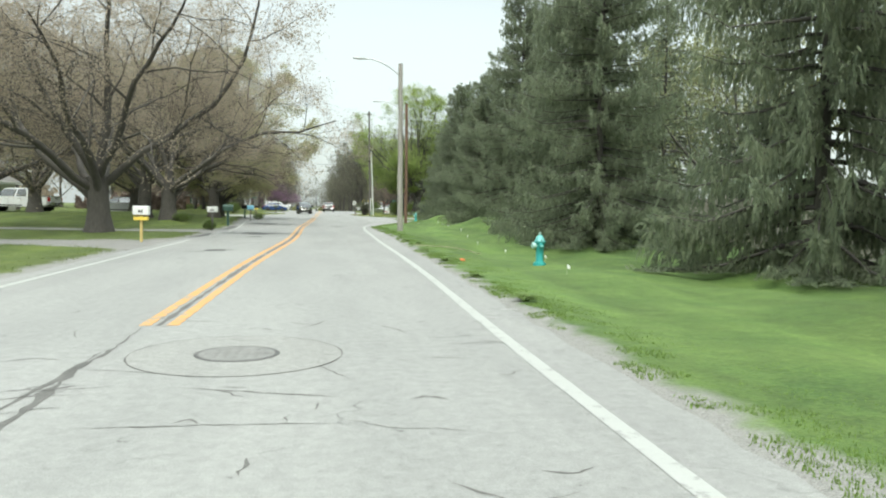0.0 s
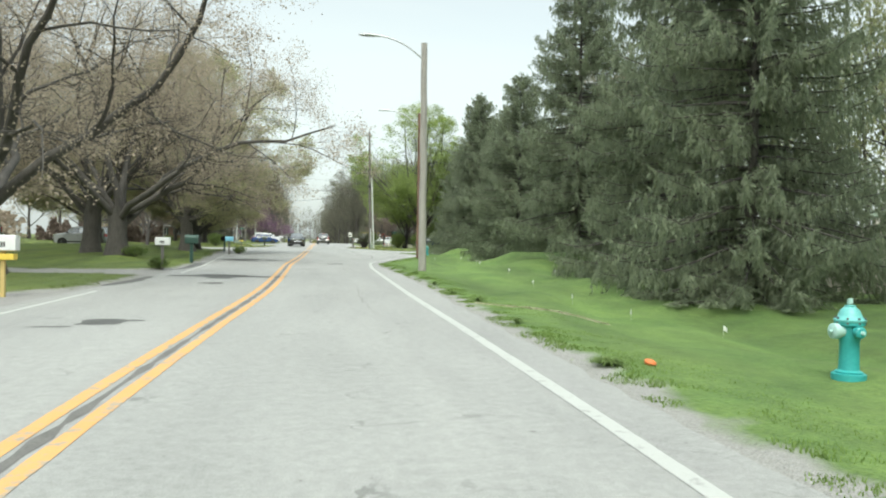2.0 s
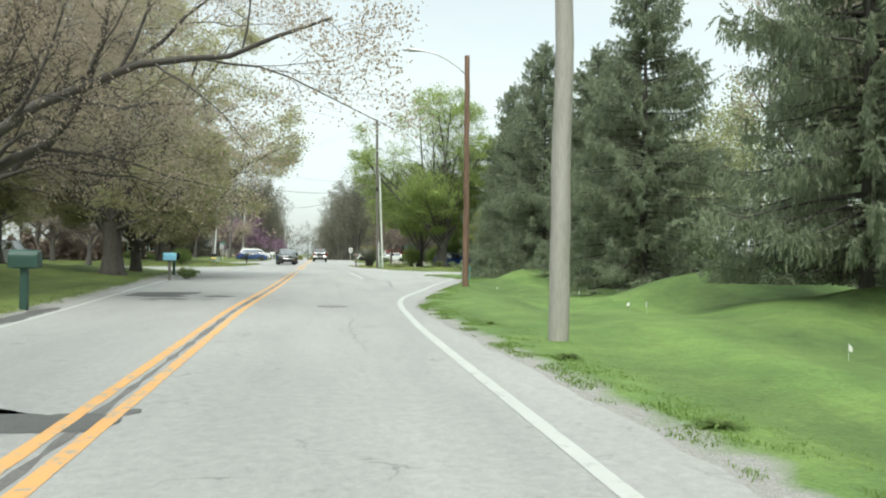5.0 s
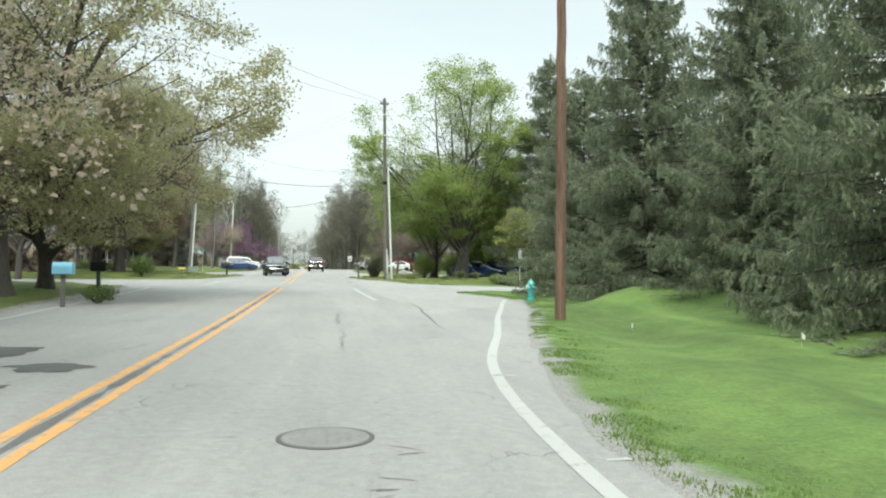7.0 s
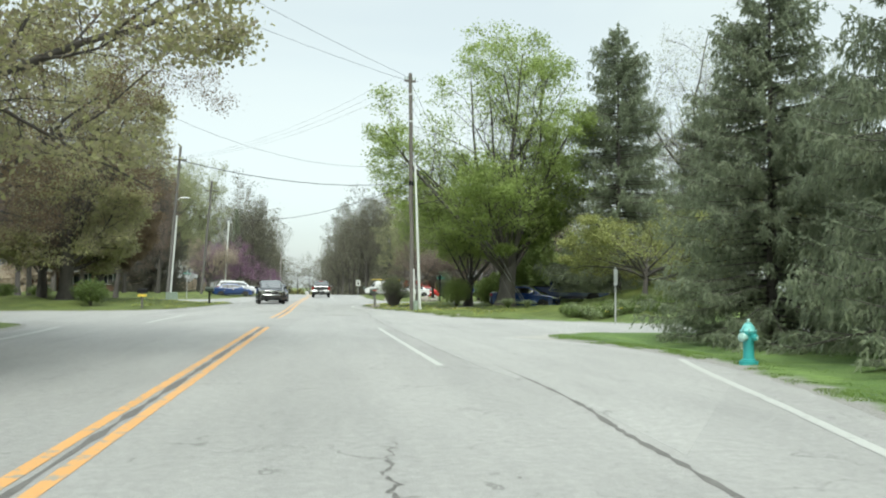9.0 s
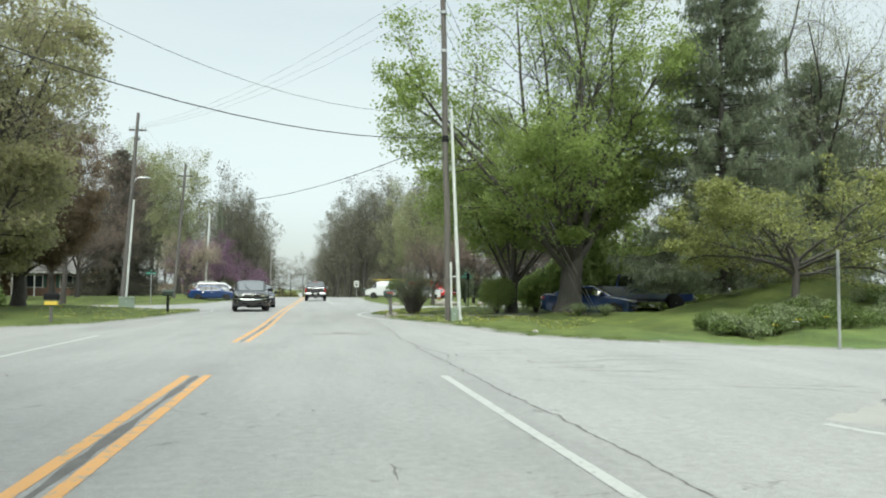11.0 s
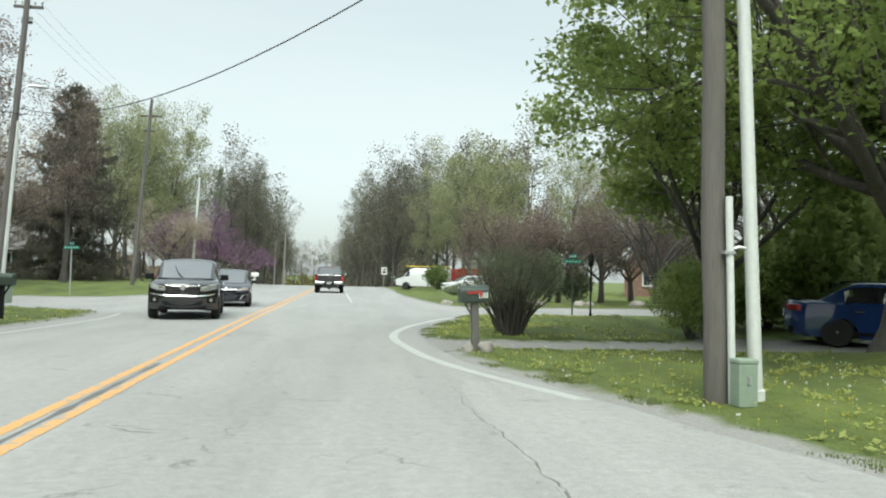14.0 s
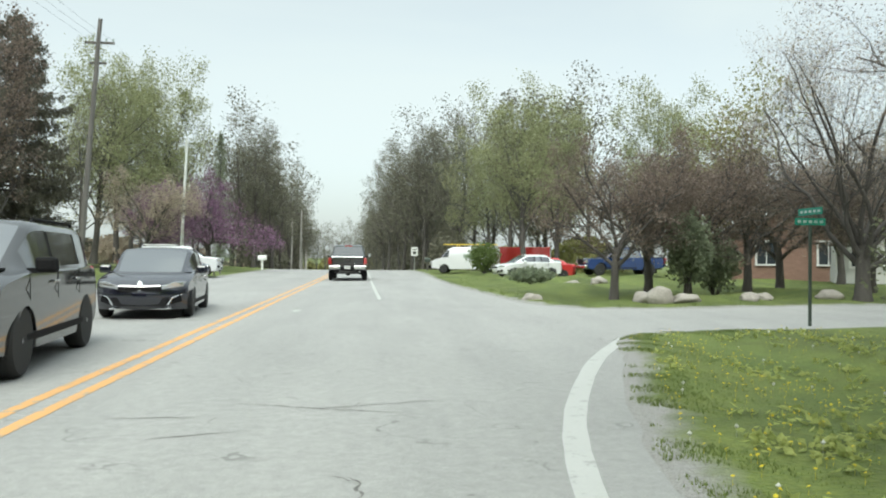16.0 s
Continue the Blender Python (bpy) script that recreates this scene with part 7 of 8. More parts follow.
for s in (-1.5, -0.75, 0, 0.75, 1.5):
    w_ = part("window", Mesh().box(s, -2.12, 1.55, 0.55, 0.06, 1.3), GLASS_DARK, t, "tall dark window")
    part("window_frame", Mesh().box(s - 0.3, -2.14, 1.55, 0.07, 0.09, 1.4).box(s + 0.3, -2.14, 1.55, 0.07, 0.09, 1.4).box(s, -2.14, 2.22, 0.66, 0.09, 0.07).box(s, -2.14, 0.88, 0.66, 0.09, 0.07), SIDING, w_)
for s in (-1.4, -0.7, 0, 0.7, 1.4):
    w_ = part("window", Mesh().box(-2.32, s, 1.55, 0.06, 0.5, 1.3), GLASS_DARK, t, "tall dark window")
    part("window_frame", Mesh().box(-2.34, s - 0.28, 1.55, 0.09, 0.07, 1.4).box(-2.34, s + 0.28, 1.55, 0.09, 0.07, 1.4).box(-2.34, s, 2.22, 0.09, 0.6, 0.07), SIDING, w_)
part("roof", Mesh().add([(-2.6, -2.4, 2.2), (2.6, -2.4, 2.2), (2.6, 2.4, 2.2), (-2.6, 2.4, 2.2), (-0.8, 0, 3.3), (0.8, 0, 3.3), (-2.6, -2.4, 2.12), (2.6, -2.4, 2.12), (2.6, 2.4, 2.12), (-2.6, 2.4, 2.12)], [(0, 1, 5, 4), (2, 3, 4, 5), (1, 2, 5), (3, 0, 4), (6, 7, 1, 0), (7, 8, 2, 1), (8, 9, 3, 2), (9, 6, 0, 3), (9, 8, 7, 6)]), GREY_BOX, t, "pale grey roof")


# ---- houses ----
def house(x, y, rz, L, D, H, roof_h, wall, roof, label, windows, door=None, porch=False, bay=False):
    """A single-storey gabled house; its long front faces local -y."""
    t = thing("house", label, "house", pose(x, y, ground_z(x, y), 0, 0, rz))
    part("wall", Mesh().prism([(-D / 2, -0.3), (D / 2, -0.3), (D / 2, H), (0, H + roof_h * 0.96), (-D / 2, H)], -L / 2, L / 2, Matrix(((0, 0, 1, 0), (1, 0, 0, 0), (0, 1, 0, 0), (0, 0, 0, 1)))), wall, t)
    o = 0.5
    sl = roof_h / (D / 2)
    rf = [(-D / 2 - o, H - o * sl), (0, H + roof_h), (D / 2 + o, H - o * sl), (D / 2 + o, H - o * sl + 0.18), (0, H + roof_h + 0.2), (-D / 2 - o, H - o * sl + 0.18)]
    rp = part("roof", Mesh().prism(rf, -L / 2 - 0.4, L / 2 + 0.4, Matrix(((0, 0, 1, 0), (1, 0, 0, 0), (0, 1, 0, 0), (0, 0, 0, 1)))), roof, t, "grey shingle roof")
    part("chimney", Mesh().box(L * 0.18, D * 0.1, H + roof_h + 0.25, 0.7, 0.5, 1.3), BRICK, rp)
    part("fascia", Mesh().box(0, -D / 2 - o - 0.02, H - o * sl + 0.06, L + 0.8, 0.05, 0.22), SIDING, t)
    for wx, ww, wh in windows:
        w_ = part("window", Mesh().box(wx, -D / 2 - 0.01, 1.45, ww, 0.05, wh), GLASS_DARK, t, "dark window pane")
        part("frame", Mesh().box(wx - ww / 2, -D / 2 - 0.03, 1.45, 0.09, 0.09, wh + 0.1).box(wx + ww / 2, -D / 2 - 0.03, 1.45, 0.09, 0.09, wh + 0.1).box(wx, -D / 2 - 0.03, 1.45 + wh / 2, ww, 0.09, 0.09).box(wx, -D / 2 - 0.03, 1.45, 0.05, 0.07, wh), SIDING, w_)
        part("sill", Mesh().box(wx, -D / 2 - 0.05, 1.42 - wh / 2, ww + 0.15, 0.14, 0.07), SIDING, w_)
        for s in (-1, 1):
            part("shutter", Mesh().box(wx + s * (ww / 2 + 0.22), -D / 2 - 0.02, 1.45, 0.32, 0.05, wh + 0.08), PLASTIC_GREEN if not bay else SIDING, w_)
    if door is not None:
        d_ = part("door", Mesh().box(door, -D / 2 - 0.015, 1.02, 0.92, 0.06, 2.05), SIDING, t, "white front door")
        part("door_frame", Mesh().box(door - 0.52, -D / 2 - 0.03, 1.05, 0.1, 0.09, 2.2).box(door + 0.52, -D / 2 - 0.03, 1.05, 0.1, 0.09, 2.2).box(door, -D / 2 - 0.03, 2.14, 1.14, 0.09, 0.1), SIDING, d_)
        part("door_handle", Mesh().box(door + 0.36, -D / 2 - 0.06, 1.0, 0.04, 0.05, 0.14), GALV, d_)
    if porch:
        part("porch_roof", Mesh().box(-L * 0.12, -D / 2 - 1.3, H - 0.05, L * 0.55, 2.2, 0.18, 0, 6), roof, t)
        part("porch_fascia", Mesh().box(-L * 0.12, -D / 2 - 2.38, H - 0.2, L * 0.55, 0.06, 0.2), SIDING, t)
        for k in range(5):
            part("porch_post", Mesh().box(-L * 0.12 - L * 0.26 + k * L * 0.13, -D / 2 - 2.25, (H - 0.2) / 2 - 0.1, 0.11, 0.11, H - 0.1), SIDING, t)
    return t


house(-32.5, 152.5, 30, 15, 8, 2.5, 1.7, BRICK, SHINGLE, "low brick ranch house with a white-posted porch", ((-5.5, 1.4, 1.2), (2.5, 1.6, 1.2), (5.5, 1.2, 1.2)), -1.0, True)
house(-34, 66, 75, 16, 8, 2.6, 1.8, SIDING, SHINGLE, "low pale ranch house behind the trees", ((-5, 1.4, 1.2), (2, 1.6, 1.2), (5, 1.2, 1.2)), 0.0)
h_ = house(31.0, 155.0, 62, 16, 8, 2.7, 1.9, BRICK, SHINGLE, "red-brown brick ranch house with a grey roof", ((-5.5, 1.5, 1.3), (-2.0, 1.2, 1.2), (5.0, 1.5, 1.3)), 1.6)
for gy in (-1.6, 1.9):
    w_ = part("window", Mesh().box(-8.02, gy, 1.5, 0.05, 1.1, 1.4), GLASS_DARK, h_, "dark window pane")
    part("frame", Mesh().box(-8.05, gy - 0.6, 1.5, 0.09, 0.12, 1.6).box(-8.05, gy + 0.6, 1.5, 0.09, 0.12, 1.6).box(-8.05, gy, 2.24, 0.09, 1.2, 0.12).box(-8.05, gy, 0.76, 0.12, 1.3, 0.1).box(-8.045, gy, 1.5, 0.06, 0.05, 1.4), SIDING, w_)
b_ = thing("bay_extension", "white-sided house wing with tall white-framed windows", "house wing", pose(28.8, 141.0, ground_z(28.8, 141), 0, 0, -30))
part("wall", Mesh().box(0, 0, 1.35, 6.4, 5, 2.7).box(0, 0, 0.25, 6.5, 5.1, 0.7), SIDING, b_)
for k in range(14):
    part("siding_board", Mesh().box(0, -2.52, 0.72 + k * 0.14, 6.4, 0.03, 0.125, 0, -5), SIDING, b_)
for s in (-2.1, -0.6, 1.6):
    w_ = part("window", Mesh().box(s, -2.55, 1.55, 0.75, 0.05, 1.6), GLASS_DARK, b_, "tall dark window")
    part("frame", Mesh().box(s - 0.42, -2.57, 1.55, 0.12, 0.08, 1.75).box(s + 0.42, -2.57, 1.55, 0.12, 0.08, 1.75).box(s, -2.57, 2.4, 0.96, 0.08, 0.12).box(s, -2.57, 0.72, 0.96, 0.08, 0.12).box(s, -2.575, 1.55, 0.05, 0.06, 1.6), PLASTIC_WHITE, w_)
part("roof", Mesh().prism([(-2.9, 2.55), (0, 3.9), (2.9, 2.55), (2.9, 2.75), (0, 4.12), (-2.9, 2.75)], -3.6, 3.6, Matrix(((0, 0, 1, 0), (1, 0, 0, 0), (0, 1, 0, 0), (0, 0, 0, 1)))), SHINGLE, b_)
t = thing("storage_tank", "small pale green garden shed box by the parked cars", "shed", pose(19.2, 100.2, ground_z(19.2, 100.2), 0, 0, 20))
part("body", Mesh().box(0, 0, 0.5, 1.3, 0.8, 1.1), GREY_BOX, t, bevel=0.04)
part("lid", Mesh().box(0, 0, 1.08, 1.36, 0.86, 0.08), GREY_BOX, t, bevel=0.02)

# ---- vehicles: front faces local +y, origin on the ground under the middle ----
def round_off(t, L, W, belt, corner=0.2, taper=0.07, skip=("wheel", "underbody", "axle", "wheel_well", "hitch")):
    """Draws the corners of a car's plan in and leans its flanks, lamps and trim with them."""
    todo = list(t.children)
    while todo:
        ob = todo.pop()
        if ob.name.split(".")[0] in skip:
            continue
        todo += list(ob.children)
        for v in ob.data.vertices:
            x, y, z = v.co
            u = min(abs(x) / (W / 2), 1.0)
            g = min(max((abs(y) / (L / 2) - 0.6) / 0.4, 0.0), 1.0)
            lean = min(max((z - belt + 0.25) / 0.35, 0.0), 1.0)
            low = min(max((0.5 - z) / 0.3, 0.0), 1.0)
            v.co = (x * (1 - taper * g * g) * (1 - 0.035 * lean * u) * (1 - 0.03 * low), y - math.copysign(corner * u ** 3 * g, y), z)
        ob.data.update()


def wheel_parts(t, x, y, r, w, side, spokes=5, rim=RIM):
    m = Matrix.Translation((x, y, r)) @ pose(0, 0, 0, 0, 90 * side, 0)
    ty = part("wheel", Mesh().lathe([(r * 0.62, -w / 2), (r * 0.9, -w / 2), (r * 0.985, -w * 0.36), (r, -w * 0.2), (r, w * 0.2), (r * 0.985, w * 0.36), (r * 0.9, w / 2), (r * 0.62, w / 2)], 28, m), TYRE, t, "black rubber tyre", smooth=True)
    rm = Mesh().lathe([(r * 0.66, w * 0.30), (r * 0.66, w * 0.49), (r * 0.60, w * 0.50), (r * 0.58, w * 0.34)], 28, m)
    for k in range(spokes):
        a = k * 6.2832 / spokes
        rm.add([m @ Vector(p) for p in [(math.cos(a + d) * q, math.sin(a + d) * q, z) for z in (w * 0.34, w * 0.44) for d, q in ((-0.35, r * 0.12), (0.35, r * 0.12), (0.13, r * 0.6), (-0.13, r * 0.6))]],
               [(0, 1, 2, 3), (4, 5, 6, 7), (0, 1, 5, 4), (1, 2, 6, 5), (2, 3, 7, 6), (3, 0, 4, 7)])
    rm.lathe([(r * 0.14, w * 0.3), (r * 0.14, w * 0.47), (r * 0.08, w * 0.5)], 12, m)
    part("rim", rm, rim, ty, "alloy rim")
    part("hub_well", Mesh().lathe([(r * 0.62, w * 0.1), (r * 0.62, w * 0.3)], 20, m), UNDER, ty)


def arch(yc, r, z0, n=9):
    return [(yc + r * math.cos(math.pi * k / n), z0 + r * 0.98 * math.sin(math.pi * k / n) * 1.05) for k in range(n, -1, -1)]


def car_body(t, paint, outline, W, crown=0.03, tuck=0.06, name="body"):
    """The side outline run across the car, rounded in at the flanks."""
    us = [-1, -0.985, -0.93, -0.75, -0.4, 0, 0.4, 0.75, 0.93, 0.985, 1]
    ymax, ymin = max(p[0] for p in outline), min(p[0] for p in outline)
    zmax = max(p[1] for p in outline)
    V = []
    for u in us:
        e = max(0.0, (abs(u) - 0.75) / 0.25)
        for y, z in outline:
            k = 1 - 0.05 * (abs(u) ** 3) - 0.012 * e ** 3
            yy = y * k
            zz = z + crown * (1 - u * u) * max(0, (z - 0.55) / max(zmax - 0.55, 0.1))
            if z > zmax - 0.35:
                zz -= tuck * e ** 2 * (z - zmax + 0.35) / 0.35
            V.append((u * W / 2, yy, zz))
    n, m = len(outline), len(us)
    F = [(i * n + j, i * n + (j + 1) % n, (i + 1) * n + (j + 1) % n, (i + 1) * n + j) for i in range(m - 1) for j in range(n)]
    F += [tuple(range(n)), tuple((m - 1) * n + j for j in range(n))]
    return part(name, Mesh().add(V, F), paint, t, smooth=True)


def cabin(t, paint, rings, posts, W, rake_front=True, glass=GLASS_CAR):
    """The glasshouse: rings of (z, rear y, front y, half width), roof last; posts split the side glass."""
    V, F = [], []
    n = 20
    for z, yr, yf, hw in rings:
        c = 0.12
        pts = []
        for cx, cy, a0 in ((hw - c, yf - c, 0), (-hw + c, yf - c, 90), (-hw + c, yr + c, 180), (hw - c, yr + c, 270)):
            for k in range(5):
                a = radians(a0 + k * 22.5)
                pts.append((cx + c * math.cos(a), cy + c * math.sin(a), z))
        V += pts
    for i in range(len(rings) - 1):
        F += [(i * n + j, i * n + (j + 1) % n, (i + 1) * n + (j + 1) % n, (i + 1) * n + j) for j in range(n)]
    F += [tuple(range(n)), tuple((len(rings) - 1) * n + j for j in range(n))]
    part("cabin", Mesh().add(V, F), paint, t, smooth=True)
    (z0, r0, f0, w0), (z1, r1, f1, w1) = rings[0], rings[-2]

    def pane(name, a, b, c, d, out):
        q = [Vector(p) for p in (a, b, c, d)]
        o = Vector(out).normalized() * 0.012
        ob = part(name, Mesh().add([p + o for p in q] + [p - o for p in q], [(0, 1, 2, 3), (7, 6, 5, 4), (0, 4, 5, 1), (1, 5, 6, 2), (2, 6, 7, 3), (3, 7, 4, 0)]), glass, t, "tinted glass")
        return ob

    def mixp(a, b, f):
        return a + (b - a) * f

    lo, hi = 0.10, 0.93
    zl, zh = mixp(z0, z1, lo), mixp(z0, z1, hi)
    wl, wh = mixp(w0, w1, lo) * 0.93, mixp(w0, w1, hi) * 0.93
    pane("windscreen", (-wl, mixp(f0, f1, lo), zl), (wl, mixp(f0, f1, lo), zl), (wh, mixp(f0, f1, hi), zh), (-wh, mixp(f0, f1, hi), zh), (0, z1 - z0, max(f0 - f1, 0.01)))
    pane("rear_window", (-wl, mixp(r0, r1, lo), zl), (wl, mixp(r0, r1, lo), zl), (wh * 0.97, mixp(r0, r1, hi), zh), (-wh * 0.97, mixp(r0, r1, hi), zh), (0, -(z1 - z0), max(r1 - r0, 0.01)))
    xs0, xs1 = mixp(w0, w1, lo), mixp(w0, w1, hi)
    for s in (-1, 1):
        for a, b in posts:
            ya0, ya1 = mixp(mixp(r0, r1, lo), mixp(f0, f1, lo), a), mixp(mixp(r0, r1, lo), mixp(f0, f1, lo), b)
            yb0, yb1 = mixp(mixp(r0, r1, hi), mixp(f0, f1, hi), a), mixp(mixp(r0, r1, hi), mixp(f0, f1, hi), b)
            pane("side_window", (s * xs0, ya0, zl), (s * xs0, ya1, zl), (s * xs1, yb1, zh), (s * xs1, yb0, zh), (s, 0, 0.25))


def greenhouse(t, paint, W, belt, H, rear, front, posts, bow=0.16, crown=0.035):
    """A lofted cabin: rear and front give (foot, head) of the back and front screens; posts split the side glass."""
    (rf, rh), (ff, fh) = rear, front
    ky = [rf, rh - 0.04, rh + 0.1, rh + 0.4, fh - 0.5, fh - 0.2, fh - 0.05, fh + 0.05, ff]
    kz = [0.0, 0.90, 0.965, 0.99, 1.0, 0.98, 0.945, 0.89, 0.0]
    ys = sorted(set([round(v, 3) for v in ky + [q for p in posts for q in p] + [rf + (rh - rf) * k / 6 for k in range(7)] + [fh + (ff - fh) * k / 9 for k in range(10)]]))
    sec = [(0.965, 0.0), (0.945, 0.10), (0.84, 0.80), (0.805, 0.90), (0.74, 0.965), (0.5, 1.0), (0.25, 1.0), (0.0, 1.0)]
    sec = sec + [(-x, z) for x, z in sec[-2::-1]]
    mid, half = (rf + ff) / 2, (ff - rf) / 2
    n = len(sec)
    V = []
    for y in ys:
        hw = W / 2 * (1 - 0.06 * ((y - mid) / half) ** 2)
        for xf, zf in sec:
            h = (H - belt) * float(np.interp(y, ky, kz))
            yy = y - bow * xf * xf * max(0.0, (y - fh + 0.3) / (ff - fh + 0.3)) + bow * xf * xf * max(0.0, (rh + 0.3 - y) / (rh + 0.3 - rf)) * 0.6
            V.append((xf * hw, yy, belt + h * zf + crown * (1 - xf * xf) * min(1.0, h / 0.3)))
    groups = collections.OrderedDict()
    for i in range(len(ys) - 1):
        ym = (ys[i] + ys[i + 1]) / 2
        for j in range(n - 1):
            side = j in (1, n - 3)
            top = 4 <= j <= n - 6
            key = ("cabin", 0)
            if top and fh + 0.06 < ym < ff - 0.02:
                key = ("windscreen", 0)
            elif top and rf + 0.04 < ym < rh - 0.06:
                key = ("rear_window", 0)
            elif side:
                k = [q for q, (a, b) in enumerate(posts) if a < ym < b]
                key = ("side_window", (j, k[0])) if k else ("pillar", (j, sum(b < ym for a, b in posts))) if posts[0][0] < ym < posts[-1][1] else key
            groups.setdefault(key, []).append((i * n + j, i * n + j + 1, (i + 1) * n + j + 1, (i + 1) * n + j))
    centre = Vector((0, mid, belt))
    for (name, k), faces in groups.items():
        used = sorted({q for f in faces for q in f})
        at = {q: i for i, q in enumerate(used)}
        b = Mesh().add([V[q] for q in used], [tuple(at[q] for q in f) for f in faces])
        if name != "cabin":
            b.add([centre + (Vector(V[q]) - centre) * 0.985 for q in used], [tuple(at[q] for q in f)[::-1] for f in faces])
        part(name, b, GLASS_CAR if "wind" in name else PLASTIC_BLACK if name == "pillar" else paint, t, "tinted glass" if "wind" in name else "", smooth=True)


def mirrors(t, W, y, z, paint):
    for s in (-1, 1):
        mb = part("wing_mirror", Mesh().box(s * (W / 2 + 0.11), y, z, 0.24, 0.13, 0.17), paint, t, bevel=0.04)
        part("mirror_glass", Mesh().box(s * (W / 2 + 0.11), y - 0.068, z, 0.19, 0.006, 0.12), CHROME, mb)
        part("mirror_stalk", Mesh().box(s * (W / 2 - 0.02), y + 0.01, z - 0.06, 0.16, 0.06, 0.05), PLASTIC_BLACK, mb)


def plate(t, y, z, face=1):
    p = part("number_plate", Mesh().box(0, y, z, 0.31, 0.012, 0.155), PLASTIC_WHITE, t, "white number plate")
    for k in range(5):
        part("plate_bar", Mesh().box(-0.1 + k * 0.05, y + face * 0.008, z, 0.032, 0.004, 0.075), INK, p)


def doors(t, W, ys, z0, z1):
    """Door shut lines and handles on both flanks."""
    for s in (-1, 1):
        for y in ys:
            part("door_gap", Mesh().box(s * (W / 2 + 0.001), y, (z0 + z1) / 2, 0.008, 0.012, z1 - z0), UNDER, t)
        for y in ys[1:]:
            part("door_handle", Mesh().box(s * (W / 2 + 0.015), y + 0.16, z1 - 0.13, 0.03, 0.19, 0.035), CHROME, t, bevel=0.008)
        part("sill_trim", Mesh().box(s * (W / 2 - 0.02), (ys[0] + ys[-1]) / 2, z0 - 0.02, 0.06, abs(ys[0] - ys[-1]) + 0.3, 0.1), PLASTIC_BLACK, t, bevel=0.02)


def sedan(x, y, rz, paint, label, L=4.75, W=1.84, H=1.43, front=True):
    t = thing("sedan_car", label, "car", pose(x, y, 0 if abs(x) < 6 else ground_z(x, y), 0, 0, rz))
    r, wb = 0.335, L * 0.58
    yf, yr = wb / 2 + 0.02, -wb / 2 + 0.02
    F, R = L / 2, -L / 2
    out = [(R + 0.12, 0.24), (yr - 0.42, 0.2)] + arch(yr, 0.385, 0.24) + [(yr + 0.42, 0.19), (yf - 0.42, 0.19)] + arch(yf, 0.385, 0.24) + [(yf + 0.42, 0.19), (F - 0.1, 0.2), (F - 0.02, 0.32), (F, 0.5), (F - 0.03, 0.64), (F - 0.14, 0.73), (F - 0.5, 0.82), (F - 1.1, 0.91), (F - 1.45, 0.95), (0.0, 0.96), (R + 1.0, 1.0), (R + 0.35, 1.02), (R + 0.08, 0.99), (R + 0.02, 0.8), (R, 0.6), (R + 0.03, 0.35)]
    car_body(t, paint, out, W)
    greenhouse(t, paint, W, 0.93, H, (R + 0.42, R + 1.35), (F - 1.08, F - 2.0), ((R + 1.15, R + 1.75), (R + 1.83, F - 2.52), (F - 2.44, F - 1.5)))
    for s in (-1, 1):
        for yy in (yf, yr):
            wheel_parts(t, s * (W / 2 - 0.11), yy, r, 0.21, s)
        part("headlight", Mesh().prism([(0.42, 0.60), (0.86, 0.66), (0.87, 0.75), (0.72, 0.755), (0.45, 0.67)], F - 0.30, F - 0.04, Matrix(((s, 0, 0, 0), (0, 0, 1, 0), (0, 1, 0, 0), (0, 0, 0, 1)))), LAMP_CLEAR, t, "clear swept-back headlight", bevel=0.012)
        part("tail_light", Mesh().box(s * (W / 2 - 0.26), R + 0.06, 0.85, 0.42, 0.12, 0.15), LAMP_RED, t, "red tail light", bevel=0.03)
        part("fog_inlet", Mesh().prism([(0.62, 0.30), (0.84, 0.36), (0.80, 0.50), (0.70, 0.40)], F - 0.2, F - 0.02, Matrix(((s, 0, 0, 0), (0, 0, 1, 0), (0, 1, 0, 0), (0, 0, 0, 1)))), PLASTIC_BLACK, t)
        part("fog_trim", Mesh().tube([(s * 0.84, F - 0.05, 0.50), (s * 0.66, F - 0.02, 0.44), (s * 0.58, F - 0.015, 0.30)], 0.014, 6), CHROME, t)
        for yw in (yf, yr):
            part("wheel_well", Mesh().box(s * (W / 2 - 0.22), yw, 0.45, 0.3, 0.7, 0.5), UNDER, t)
    gp = [(-0.46, 0.60), (-0.36, 0.555), (0.36, 0.555), (0.46, 0.60), (0.42, 0.665), (-0.42, 0.665)]
    gm = Matrix(((1, 0, 0, 0), (0, 0, 1, 0), (0, 1, 0, 0), (0, 0, 0, 1)))
    gr = part("grille", Mesh().prism(gp, F - 0.1, F + 0.004, gm), PLASTIC_BLACK, t, "black grille")
    part("grille_trim", Mesh().tube([(-0.47, F + 0.004, 0.605), (-0.42, F + 0.008, 0.672), (0, F + 0.012, 0.66), (0.42, F + 0.008, 0.672), (0.47, F + 0.004, 0.605)], 0.011, 6), CHROME, gr)
    part("emblem", Mesh().lathe([(0.055, 0), (0.05, 0.012)], 16, Matrix.Translation((0, F - 0.05, 0.71)) @ pose(0, 0, 0, -70, 0, 0)), CHROME, t)
    part("lower_intake", Mesh().prism([(-0.6, 0.44), (-0.52, 0.27), (0.52, 0.27), (0.6, 0.44)], F - 0.12, F + 0.003, gm), PLASTIC_BLACK, t)
    part("lip", Mesh().box(0, F - 0.08, 0.215, 1.3, 0.12, 0.03), CHROME, t, bevel=0.006)
    plate(t, R - 0.002, 0.72, -1)
